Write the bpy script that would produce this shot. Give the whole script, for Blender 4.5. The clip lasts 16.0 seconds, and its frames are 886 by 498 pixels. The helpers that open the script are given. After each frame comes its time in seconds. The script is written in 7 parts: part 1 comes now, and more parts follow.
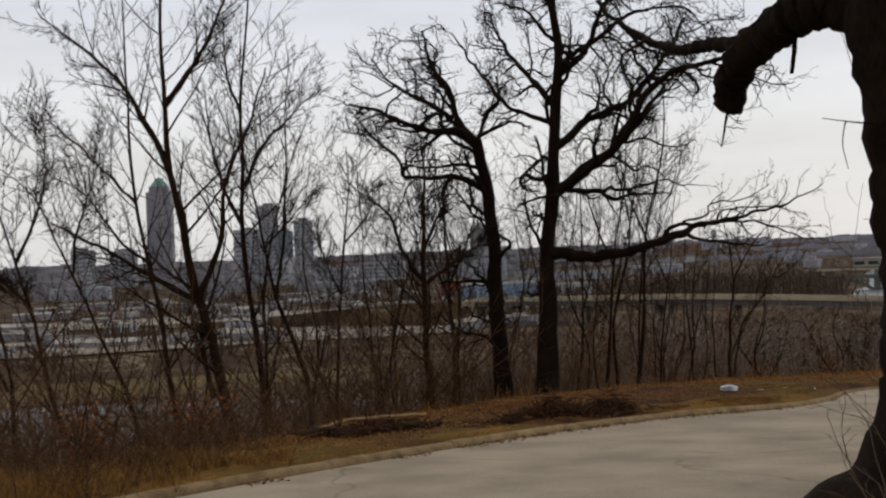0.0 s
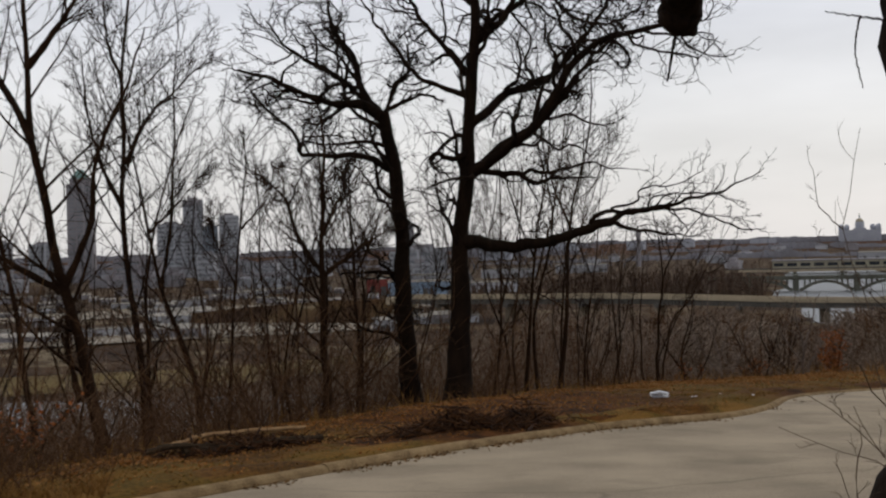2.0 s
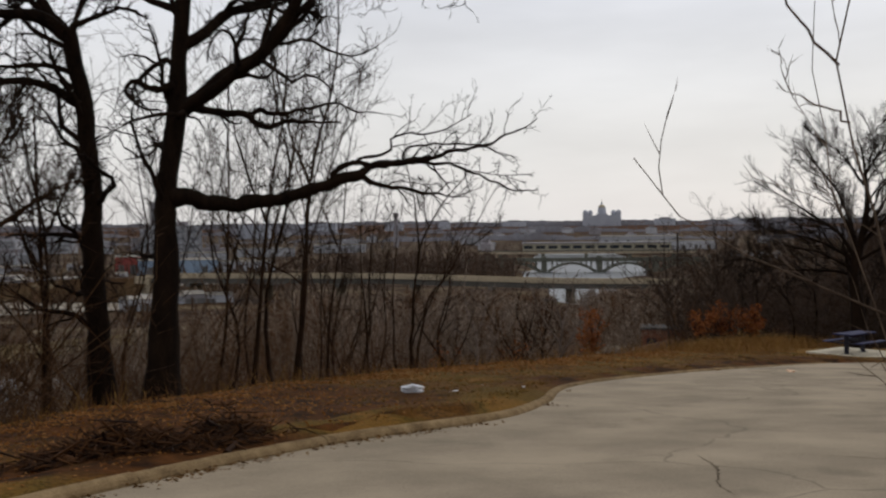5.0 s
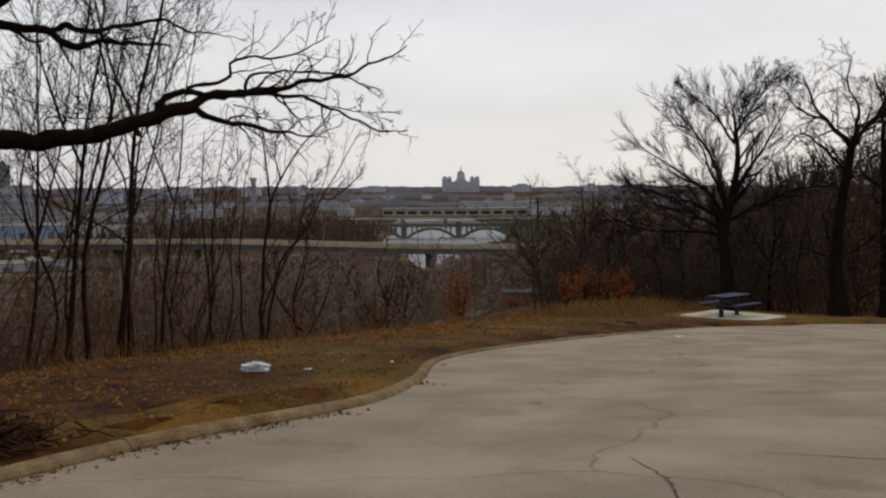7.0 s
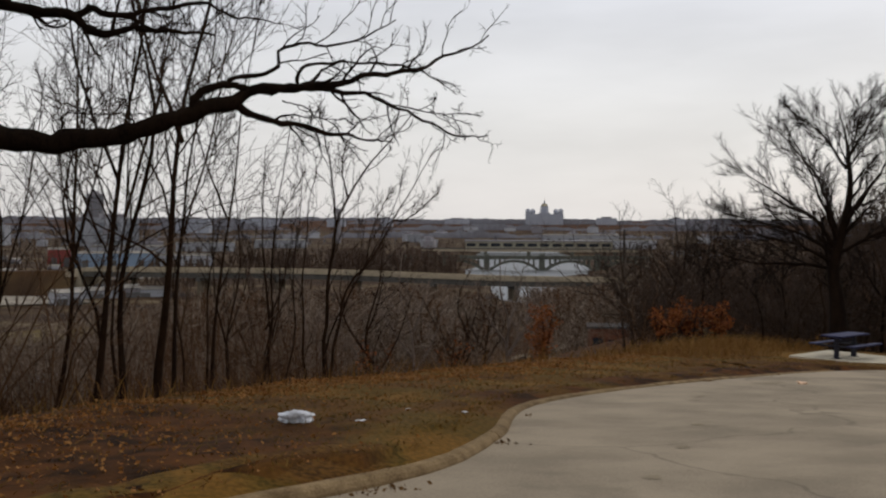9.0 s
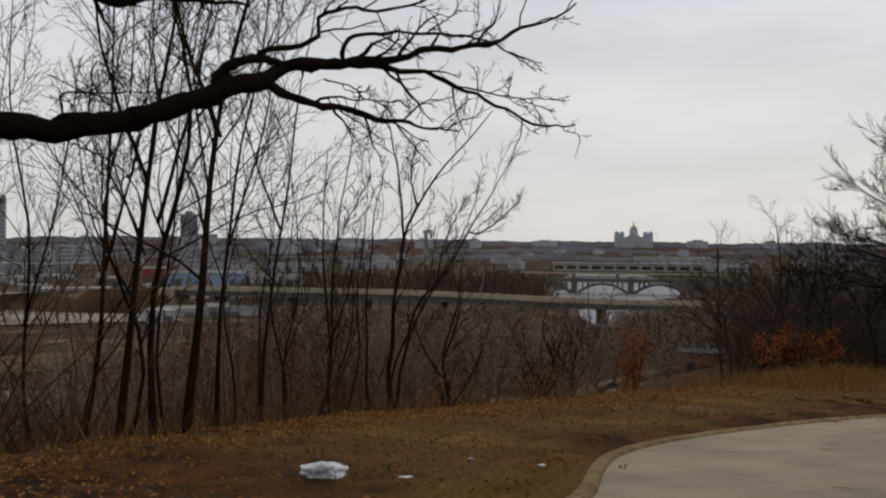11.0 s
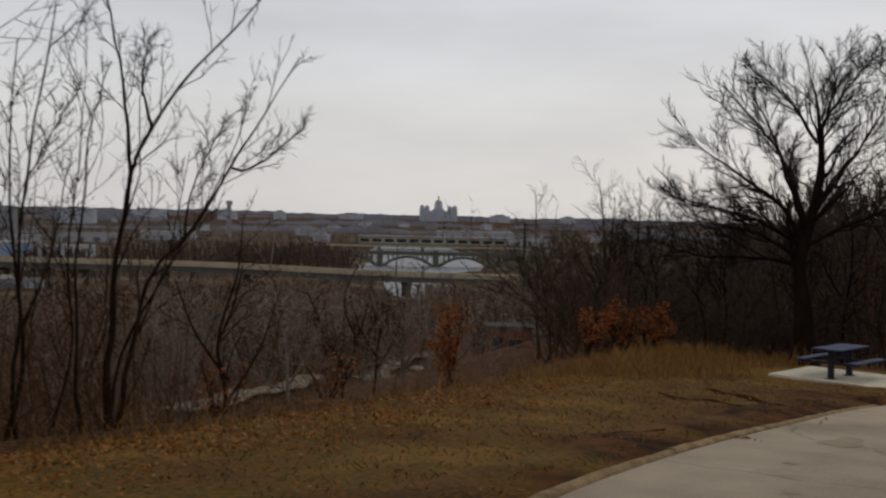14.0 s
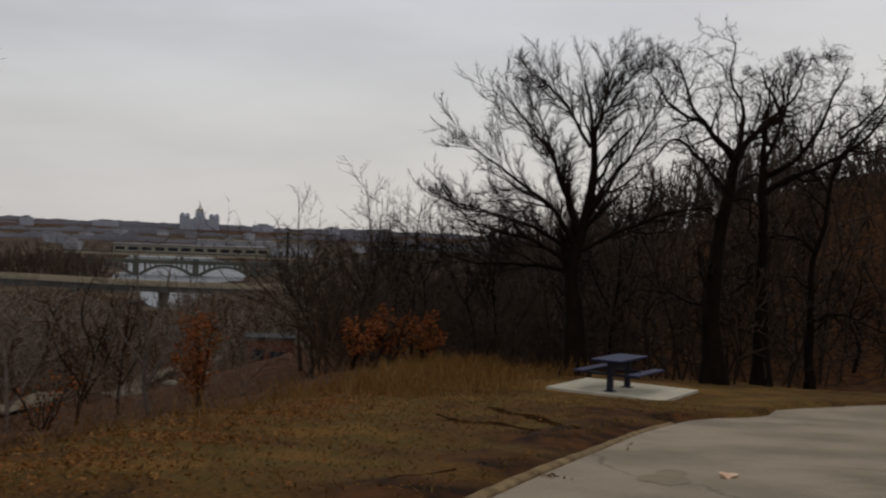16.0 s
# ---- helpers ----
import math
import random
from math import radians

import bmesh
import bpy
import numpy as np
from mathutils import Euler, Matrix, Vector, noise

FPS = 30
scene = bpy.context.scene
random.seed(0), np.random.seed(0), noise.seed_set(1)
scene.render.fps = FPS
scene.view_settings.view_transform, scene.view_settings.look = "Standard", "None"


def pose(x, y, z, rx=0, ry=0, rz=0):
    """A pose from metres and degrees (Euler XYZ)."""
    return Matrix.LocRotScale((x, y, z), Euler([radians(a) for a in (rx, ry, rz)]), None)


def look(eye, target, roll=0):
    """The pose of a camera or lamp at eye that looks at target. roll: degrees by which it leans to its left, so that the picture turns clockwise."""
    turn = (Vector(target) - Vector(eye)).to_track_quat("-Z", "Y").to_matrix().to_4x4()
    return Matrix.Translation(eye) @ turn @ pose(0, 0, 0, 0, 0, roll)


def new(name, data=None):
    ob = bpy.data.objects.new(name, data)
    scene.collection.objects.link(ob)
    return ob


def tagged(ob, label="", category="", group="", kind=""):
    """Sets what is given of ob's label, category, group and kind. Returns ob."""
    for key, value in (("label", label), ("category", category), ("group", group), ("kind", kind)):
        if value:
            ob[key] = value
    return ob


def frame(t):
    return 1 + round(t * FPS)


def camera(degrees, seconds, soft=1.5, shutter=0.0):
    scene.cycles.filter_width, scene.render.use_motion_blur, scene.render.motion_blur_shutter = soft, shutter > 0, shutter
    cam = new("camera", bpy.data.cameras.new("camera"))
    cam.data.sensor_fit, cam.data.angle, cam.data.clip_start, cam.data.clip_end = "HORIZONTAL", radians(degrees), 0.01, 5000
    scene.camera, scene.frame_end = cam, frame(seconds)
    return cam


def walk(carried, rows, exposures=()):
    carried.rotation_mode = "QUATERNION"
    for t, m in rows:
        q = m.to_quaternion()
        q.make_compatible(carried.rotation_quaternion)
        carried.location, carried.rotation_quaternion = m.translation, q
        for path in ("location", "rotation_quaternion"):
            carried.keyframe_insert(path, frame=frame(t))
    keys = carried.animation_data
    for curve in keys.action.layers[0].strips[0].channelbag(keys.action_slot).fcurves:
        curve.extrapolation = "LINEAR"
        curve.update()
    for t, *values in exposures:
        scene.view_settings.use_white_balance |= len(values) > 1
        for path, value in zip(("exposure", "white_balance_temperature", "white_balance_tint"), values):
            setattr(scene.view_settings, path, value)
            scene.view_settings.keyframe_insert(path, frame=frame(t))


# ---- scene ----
cam = camera(45.28, 16.0, soft=2.2, shutter=0.4)
# seconds, x, y, z, yaw, pitch, roll
PATH = [
    (0.0, 0.000, -0.000, 1.300, -0.00, 0.22, 2.30),
    (0.5, 0.165, 0.715, 1.235, -0.72, 0.55, 2.51),
    (1.0, 0.339, 1.421, 1.161, -1.63, 0.42, 2.33),
    (1.5, 0.480, 2.183, 1.095, -2.74, 0.15, 1.91),
    (2.0, 0.634, 3.034, 1.048, -3.89, -0.04, 1.58),
    (2.5, 0.880, 3.926, 0.988, -5.23, -0.18, 1.35),
    (3.0, 1.127, 4.832, 0.903, -7.05, -0.25, 1.09),
    (3.5, 1.340, 5.717, 0.818, -9.39, -0.36, 1.51),
    (4.0, 1.533, 6.474, 0.748, -11.83, -0.48, 1.38),
    (4.5, 1.726, 7.077, 0.690, -14.27, -0.79, 1.12),
    (5.0, 1.921, 7.645, 0.639, -16.84, -1.36, 0.62),
    (5.2, 2.005, 7.882, 0.618, -17.84, -1.73, 0.65),
    (7.3, 3.124, 11.044, 0.250, -24.67, -3.27, 0.22),
    (7.5, 3.247, 11.296, 0.223, -24.44, -2.86, 0.01),
    (8.0, 3.538, 11.936, 0.168, -23.36, -2.05, -0.43),
    (8.5, 3.829, 12.579, 0.120, -21.68, -1.69, -0.37),
    (9.0, 4.065, 13.225, 0.048, -19.91, -1.52, -0.16),
    (9.2, 4.158, 13.492, 0.022, -19.20, -1.49, -0.11),
    (11.3, 5.272, 16.076, -0.180, -15.10, -0.20, -0.53),
    (11.5, 5.404, 16.401, -0.207, -16.06, -0.06, -0.50),
    (12.0, 5.751, 17.236, -0.282, -18.57, 0.02, -0.78),
    (12.5, 6.144, 18.156, -0.357, -20.57, 0.12, -1.24),
    (13.0, 6.568, 19.231, -0.428, -21.62, 0.11, -1.50),
    (13.5, 7.009, 20.421, -0.502, -23.41, -0.43, -1.26),
    (14.0, 7.457, 21.466, -0.572, -25.62, -1.67, -1.26),
    (14.5, 7.878, 22.257, -0.638, -28.58, -2.63, -1.51),
    (15.0, 8.289, 22.843, -0.696, -31.85, -2.07, -1.56),
    (15.5, 8.657, 23.398, -0.775, -35.52, -1.07, -1.84),
    (16.0, 9.037, 23.990, -0.851, -38.29, -0.73, -2.14),
]
EXPOSURES = [(0.0, 0.03), (5.2, 0.0), (9.2, -0.03), (11.5, -0.20), (13.5, -0.25), (14.5, -0.19), (15.0, -0.09), (15.5, -0.30), (16.0, -0.44)]
walk(cam, [(t, pose(x, y, z, 90 + pitch, roll, yaw)) for t, x, y, z, yaw, pitch, roll in PATH], EXPOSURES)

# ---- sky and sun: an overcast winter afternoon ----
SUN_UP, SUN_ROUND = radians(24), radians(62)
world = bpy.data.worlds.new("overcast_sky")
scene.world = world
world.use_nodes = True
wn, wl = world.node_tree.nodes, world.node_tree.links
wn.clear()
w_out, w_bg = wn.new("ShaderNodeOutputWorld"), wn.new("ShaderNodeBackground")
w_sky = wn.new("ShaderNodeTexSky")
w_sky.sky_type, w_sky.sun_disc = "NISHITA", False
w_sky.sun_elevation, w_sky.sun_rotation = SUN_UP, SUN_ROUND
w_sky_dim = wn.new("ShaderNodeMix")
w_sky_dim.data_type, w_sky_dim.blend_type = "RGBA", "MULTIPLY"
w_sky_dim.inputs[0].default_value = 1.0
w_sky_dim.inputs[7].default_value = (0.08, 0.08, 0.08, 1)
wl.new(w_sky.outputs[0], w_sky_dim.inputs[6])
# cloud deck: colour by height over the horizon, broken by two scales of noise
w_co = wn.new("ShaderNodeTexCoord")
w_sep = wn.new("ShaderNodeSeparateXYZ")
wl.new(w_co.outputs["Generated"], w_sep.inputs[0])
w_map = wn.new("ShaderNodeMapping")
w_map.inputs["Scale"].default_value = (1.6, 1.6, 7.0)
wl.new(w_co.outputs["Generated"], w_map.inputs[0])
w_noise = wn.new("ShaderNodeTexNoise")
w_noise.inputs["Scale"].default_value, w_noise.inputs["Detail"].default_value = 2.2, 5.0
wl.new(w_map.outputs[0], w_noise.inputs["Vector"])
w_ramp = wn.new("ShaderNodeValToRGB")
w_ramp.color_ramp.interpolation = "B_SPLINE"
stops = [(0.0, (0.755, 0.735, 0.73)), (0.05, (0.77, 0.75, 0.745)), (0.12, (0.83, 0.82, 0.81)), (0.24, (0.765, 0.785, 0.86)), (0.6, (0.67, 0.695, 0.77)), (1.0, (0.80, 0.82, 0.86))]
for i, (at_, col) in enumerate(stops):
    el = w_ramp.color_ramp.elements[i] if i < 2 else w_ramp.color_ramp.elements.new(at_)
    el.position, el.color = at_, (*col, 1)
wl.new(w_sep.outputs["Z"], w_ramp.inputs[0])
w_cl = wn.new("ShaderNodeMapRange")
w_cl.inputs["From Min"].default_value, w_cl.inputs["From Max"].default_value = 0.3, 0.72
w_cl.inputs["To Min"].default_value, w_cl.inputs["To Max"].default_value = 0.90, 1.09
wl.new(w_noise.outputs["Fac"], w_cl.inputs["Value"])
w_mul = wn.new("ShaderNodeVectorMath")
w_mul.operation = "SCALE"
wl.new(w_ramp.outputs[0], w_mul.inputs[0])
wl.new(w_cl.outputs[0], w_mul.inputs["Scale"])
w_mix = wn.new("ShaderNodeMix")
w_mix.data_type = "RGBA"
w_mix.inputs[0].default_value = 0.92
wl.new(w_sky_dim.outputs[2], w_mix.inputs[6])
wl.new(w_mul.outputs[0], w_mix.inputs[7])
wl.new(w_mix.outputs[2], w_bg.inputs["Color"])
w_bg.inputs["Strength"].default_value = 1.0
wl.new(w_bg.outputs[0], w_out.inputs[0])

sun = new("sun", bpy.data.lights.new("sun", "SUN"))
sun.data.energy, sun.data.angle, sun.data.color = 0.5, radians(25), (1.0, 0.95, 0.88)
sun.matrix_world = look((math.sin(SUN_ROUND) * 50, math.cos(SUN_ROUND) * 50, 60), (0, 0, 0))


# ---- materials ----
def rich(c, by=1.28):
    """The same colour, a little purer."""
    g = 0.3 * c[0] + 0.6 * c[1] + 0.1 * c[2]
    return tuple(max(g + (v - g) * by, 0.15 * g) for v in c)


def material(name, col, col2=None, scale=6.0, fine=60.0, rough=0.9, bump=0.3, metal=0.0, spread=0.0, detail=6.0, dist=0.02, col3=None, space="Object", stretch=(1, 1, 1), span=0.14):
    """Two colours mixed by a broad and a fine noise, with relief from the fine one; spread varies it from object to object."""
    m = bpy.data.materials.new(name)
    m.use_nodes = True
    n, l = m.node_tree.nodes, m.node_tree.links
    b = n["Principled BSDF"]
    b.inputs["Roughness"].default_value, b.inputs["Metallic"].default_value = rough, metal
    b.inputs["Specular IOR Level"].default_value = 0.3 if rough < 0.9 else 0.08
    co, mp = n.new("ShaderNodeTexCoord"), n.new("ShaderNodeMapping")
    mp.inputs["Scale"].default_value = stretch
    l.new(co.outputs[space], mp.inputs[0])
    broad, small = n.new("ShaderNodeTexNoise"), n.new("ShaderNodeTexNoise")
    broad.inputs["Scale"].default_value, broad.inputs["Detail"].default_value = scale, detail
    small.inputs["Scale"].default_value, small.inputs["Detail"].default_value = fine, 4.0
    l.new(mp.outputs[0], broad.inputs["Vector"])
    l.new(mp.outputs[0], small.inputs["Vector"])
    add = n.new("ShaderNodeMath")
    add.operation = "MULTIPLY_ADD"
    add.inputs[1].default_value = 0.45
    l.new(small.outputs["Fac"], add.inputs[0])
    half = n.new("ShaderNodeMath")
    half.operation = "MULTIPLY"
    half.inputs[1].default_value = 0.55
    l.new(broad.outputs["Fac"], half.inputs[0])
    l.new(half.outputs[0], add.inputs[2])
    ramp = n.new("ShaderNodeValToRGB")
    ramp.color_ramp.elements[0].position, ramp.color_ramp.elements[1].position = 0.5 - span, 0.5 + span
    col, c2 = rich(col), rich(col2 or tuple(c * 0.6 for c in col))
    ramp.color_ramp.elements[0].color, ramp.color_ramp.elements[1].color = (*c2, 1), (*col, 1)
    if col3:
        e = ramp.color_ramp.elements.new(0.5)
        e.color = (*col3, 1)
    l.new(add.outputs[0], ramp.inputs[0])
    out = ramp.outputs[0]
    if spread:
        info, hsv = n.new("ShaderNodeObjectInfo"), n.new("ShaderNodeHueSaturation")
        mr = n.new("ShaderNodeMapRange")
        mr.inputs["To Min"].default_value, mr.inputs["To Max"].default_value = 1 - spread, 1 + spread
        l.new(info.outputs["Random"], mr.inputs["Value"])
        l.new(mr.outputs[0], hsv.inputs["Value"])
        l.new(out, hsv.inputs["Color"])
        out = hsv.outputs[0]
    l.new(out, b.inputs["Base Color"])
    if bump:
        bp = n.new("ShaderNodeBump")
        bp.inputs["Strength"].default_value, bp.inputs["Distance"].default_value = bump, dist
        l.new(add.outputs[0], bp.inputs["Height"])
        l.new(bp.outputs[0], b.inputs["Normal"])
    return m


def island_material(name, cols, rough=0.9):
    """Colour chosen anew for every loose piece of the mesh."""
    m = bpy.data.materials.new(name)
    m.use_nodes = True
    n, l = m.node_tree.nodes, m.node_tree.links
    b = n["Principled BSDF"]
    b.inputs["Roughness"].default_value = rough
    b.inputs["Specular IOR Level"].default_value = 0.2
    geo, ramp = n.new("ShaderNodeNewGeometry"), n.new("ShaderNodeValToRGB")
    for i, c in enumerate(cols):
        e = ramp.color_ramp.elements[i] if i < 2 else ramp.color_ramp.elements.new(0.5)
        e.position, e.color = i / (len(cols) - 1), (*rich(c), 1)
    l.new(geo.outputs["Random Per Island"], ramp.inputs[0])
    l.new(ramp.outputs[0], b.inputs["Base Color"])
    return m


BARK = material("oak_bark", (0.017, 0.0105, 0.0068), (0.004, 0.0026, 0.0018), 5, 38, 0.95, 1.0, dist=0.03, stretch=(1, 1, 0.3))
BARK_GREY = material("grey_bark", (0.046, 0.033, 0.025), (0.016, 0.011, 0.008), 6, 45, 0.95, 0.6, spread=0.25, stretch=(1, 1, 0.4))
BARK_WARM = material("brown_bark", (0.0299, 0.0169, 0.01014), (0.00975, 0.00559, 0.00351), 6, 45, 0.95, 0.6, spread=0.25, stretch=(1, 1, 0.4))
PALE_BARK = material("pale_grey_bark", (0.20, 0.165, 0.14), (0.09, 0.07, 0.057), 5, 40, 0.95, 0.4, spread=0.2, stretch=(1, 1, 0.4))
DEADWOOD = material("weathered_wood", (0.054, 0.0396, 0.0264), (0.018, 0.0126, 0.0084), 4, 50, 0.9, 0.5, stretch=(1, 1, 0.3))
WOODS = island_material("winter_twigs", [(0.022, 0.0105, 0.0050), (0.050, 0.0235, 0.0100), (0.064, 0.0285, 0.0105), (0.092, 0.055, 0.032)])
WOODS_PALE = island_material("pale_winter_twigs", [(0.070, 0.048, 0.034), (0.140, 0.107, 0.082), (0.105, 0.074, 0.051), (0.200, 0.162, 0.128)])
WOODS_FAR = island_material("far_winter_twigs", [(0.044, 0.029, 0.021), (0.070, 0.050, 0.038), (0.064, 0.040, 0.027)])
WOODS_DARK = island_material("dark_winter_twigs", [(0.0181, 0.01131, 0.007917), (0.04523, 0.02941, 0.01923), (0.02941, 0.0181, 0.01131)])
# distance haze is mixed into these twig colours as a blue lift
SKYLINE = island_material("hazed_skyline_woods", [(0.105, 0.112, 0.132), (0.125, 0.13, 0.15), (0.115, 0.115, 0.127)])
LEAF = island_material("dry_oak_leaves", [(0.135, 0.045, 0.015), (0.22, 0.082, 0.024), (0.075, 0.027, 0.012), (0.17, 0.076, 0.030)])
LITTER = island_material("fallen_leaves", [(0.150, 0.066, 0.025), (0.205, 0.098, 0.039), (0.080, 0.035, 0.014), (0.265, 0.150, 0.072)])
GUTTER = island_material("wet_fallen_leaves", [(0.055, 0.030, 0.014), (0.105, 0.060, 0.028), (0.030, 0.016, 0.008), (0.15, 0.090, 0.045)])
BLADES = island_material("dead_grass_blades", [(0.090, 0.045, 0.017), (0.140, 0.079, 0.030), (0.062, 0.031, 0.012), (0.070, 0.053, 0.017)])
TALL = island_material("tall_dry_grass", [(0.128, 0.072, 0.030), (0.20, 0.122, 0.054), (0.075, 0.039, 0.017), (0.14, 0.070, 0.026)])
KERB = material("kerb_concrete", (0.255, 0.190, 0.120), (0.100, 0.070, 0.042), 4, 55, 0.95, 0.5, spread=0.12)


def ground_material(name, litter=False):
    m = bpy.data.materials.new(name)
    m.use_nodes = True
    n, l = m.node_tree.nodes, m.node_tree.links
    b = n["Principled BSDF"]
    b.inputs["Roughness"].default_value, b.inputs["Specular IOR Level"].default_value = 1.0, 0.1
    co = n.new("ShaderNodeTexCoord")

    def nz(scale, detail=5.0):
        t = n.new("ShaderNodeTexNoise")
        t.inputs["Scale"].default_value, t.inputs["Detail"].default_value = scale, detail
        l.new(co.outputs["Object"], t.inputs["Vector"])
        return t.outputs["Fac"]

    def ramp(fac, *stops_):
        r = n.new("ShaderNodeValToRGB")
        for i, (p, c) in enumerate(stops_):
            e = r.color_ramp.elements[i] if i < 2 else r.color_ramp.elements.new(p)
            e.position, e.color = p, (*rich(c), 1)
        l.new(fac, r.inputs[0])
        return r.outputs[0]

    def mix(fac, a, c):
        x = n.new("ShaderNodeMix")
        x.data_type = "RGBA"
        l.new(fac, x.inputs[0])
        l.new(a, x.inputs[6])
        l.new(c, x.inputs[7])
        return x.outputs[2]

    turf = ramp(nz(0.55, 8), (0.38, (0.022, 0.011, 0.004)), (0.46, (0.086, 0.044, 0.014)), (0.53, (0.062, 0.049, 0.013)), (0.62, (0.160, 0.093, 0.031)))
    fine = ramp(nz(18, 8), (0.38, (0.024, 0.012, 0.005)), (0.62, (0.155, 0.086, 0.028)))
    fac = n.new("ShaderNodeValue")
    fac.outputs[0].default_value = 0.45
    near = mix(fac.outputs[0], turf, fine)
    mould = ramp(nz(2.5, 8), (0.35, (0.014, 0.0065, 0.0026)), (0.65, (0.078, 0.035, 0.0115)))
    if litter:
        near = mould
    else:
        # turf gives way to leaf mould with a ragged border
        cover, rag, lim = n.new("ShaderNodeAttribute"), n.new("ShaderNodeMath"), n.new("ShaderNodeMapRange")
        cover.attribute_name = "wooded"
        rag.operation = "MULTIPLY_ADD"
        rag.inputs[1].default_value = 1.6
        l.new(nz(1.1, 6), rag.inputs[0])
        l.new(cover.outputs["Fac"], rag.inputs[2])
        lim.inputs["From Min"].default_value, lim.inputs["From Max"].default_value = 1.1, 1.5
        l.new(rag.outputs[0], lim.inputs["Value"])
        near = mix(lim.outputs[0], near, mould)
    field = ramp(nz(0.03, 6), (0.35, (0.022, 0.013, 0.008)), (0.50, (0.046, 0.029, 0.017)), (0.585, (0.062, 0.042, 0.024)), (0.62, (0.15, 0.122, 0.085)), (0.66, (0.052, 0.036, 0.022)))
    sep, mr = n.new("ShaderNodeSeparateXYZ"), n.new("ShaderNodeMapRange")
    l.new(co.outputs["Object"], sep.inputs[0])
    l.new(sep.outputs["Z"], mr.inputs["Value"])
    mr.inputs["From Min"].default_value, mr.inputs["From Max"].default_value = -16, -25
    l.new(mix(mr.outputs[0], near, field), b.inputs["Base Color"])
    bp = n.new("ShaderNodeBump")
    bp.inputs["Strength"].default_value, bp.inputs["Distance"].default_value = 0.35, 0.04
    l.new(nz(14, 8), bp.inputs["Height"])
    l.new(bp.outputs[0], b.inputs["Normal"])
    return m


def road_material():
    m = material("worn_asphalt", (0.324, 0.272, 0.208), (0.199, 0.167, 0.128), 0.7, 60, 0.92, 0.25, detail=9, dist=0.01, span=0.10)
    n, l = m.node_tree.nodes, m.node_tree.links
    b = n["Principled BSDF"]
    base = b.inputs["Base Color"].links[0].from_socket
    co = n.new("ShaderNodeTexCoord")
    warp, vor = n.new("ShaderNodeTexNoise"), n.new("ShaderNodeTexVoronoi")
    warp.inputs["Scale"].default_value, warp.inputs["Detail"].default_value = 0.7, 6
    l.new(co.outputs["Object"], warp.inputs["Vector"])
    add = n.new("ShaderNodeMix")
    add.data_type = "RGBA"
    add.inputs[0].default_value = 0.55
    l.new(co.outputs["Object"], add.inputs[6])
    l.new(warp.outputs["Color"], add.inputs[7])
    vor.feature = "DISTANCE_TO_EDGE"
    vor.inputs["Scale"].default_value = 0.42
    l.new(add.outputs[2], vor.inputs["Vector"])
    thin = n.new("ShaderNodeMapRange")
    thin.inputs["From Min"].default_value, thin.inputs["From Max"].default_value = 0.002, 0.006
    thin.inputs["To Min"].default_value, thin.inputs["To Max"].default_value = 0.72, 1.0
    l.new(vor.outputs["Distance"], thin.inputs["Value"])
    spot, spot_r = n.new("ShaderNodeTexNoise"), n.new("ShaderNodeMapRange")
    spot.inputs["Scale"].default_value, spot.inputs["Detail"].default_value = 0.8, 3
    l.new(co.outputs["Object"], spot.inputs["Vector"])
    spot_r.inputs["From Min"].default_value, spot_r.inputs["From Max"].default_value = 0.60, 0.70
    spot_r.inputs["To Min"].default_value, spot_r.inputs["To Max"].default_value = 1.0, 0.80
    l.new(spot.outputs["Fac"], spot_r.inputs["Value"])
    both = n.new("ShaderNodeMath")
    both.operation = "MULTIPLY"
    l.new(thin.outputs[0], both.inputs[0])
    l.new(spot_r.outputs[0], both.inputs[1])
    sc = n.new("ShaderNodeVectorMath")
    sc.operation = "SCALE"
    l.new(base, sc.inputs[0])
    l.new(both.outputs[0], sc.inputs["Scale"])
    l.new(sc.outputs[0], b.inputs["Base Color"])
    return m


GROUND, MOULD, ROAD = ground_material("winter_turf"), ground_material("leaf_mould", True), road_material()

# ---- the lie of the land ----
EDGE = np.array([(-40, -30), (-14, -4), (-7.6, 8), (-4.9, 12.8), (-3.5, 16.5), (-1.6, 20.8), (1.7, 25.3), (5.0, 28.6), (8.6, 32.2), (12, 34.3), (14.8, 36.8), (19.8, 40.3), (26.2, 46.8), (33.4, 54.6), (42, 70), (58, 88), (100, 112), (190, 125)], float)
KERB_LINE = np.array([(-12.0, -8.0), (-8.5, 2.5), (-5.6, 7.6), (-3.6, 11.0), (-2.1, 13.2), (-0.75, 14.95), (0.4, 16.35), (1.4, 17.5), (2.35, 18.5), (3.5, 19.6), (4.6, 20.5), (5.75, 21.12), (6.6, 21.62), (7.45, 22.32), (8.2, 23.35), (9.0, 24.6), (9.65, 26.0), (10.4, 27.25), (11.4, 28.3), (12.65, 29.25), (14.7, 30.6), (16.7, 31.75), (18.9, 32.95), (20.5, 33.9), (22.3, 34.75)], float)
FAR_EDGE = np.array([(22.3, 34.75), (23.6, 35.3), (25.0, 35.2), (26.0, 35.5), (27.4, 36.4), (32.8, 37.4), (45, 39), (75, 38)], float)
RIGHT_EDGE = np.array([(75, 26), (40, 22), (18, 17.6), (12, 15.2), (8.5, 13.4), (6.2, 12.0), (4.6, 11.0), (3.75, 10.0), (3.3, 8.4), (2.8, 6.8), (2.3, 4.0), (2.0, 0), (1.0, -6)], float)


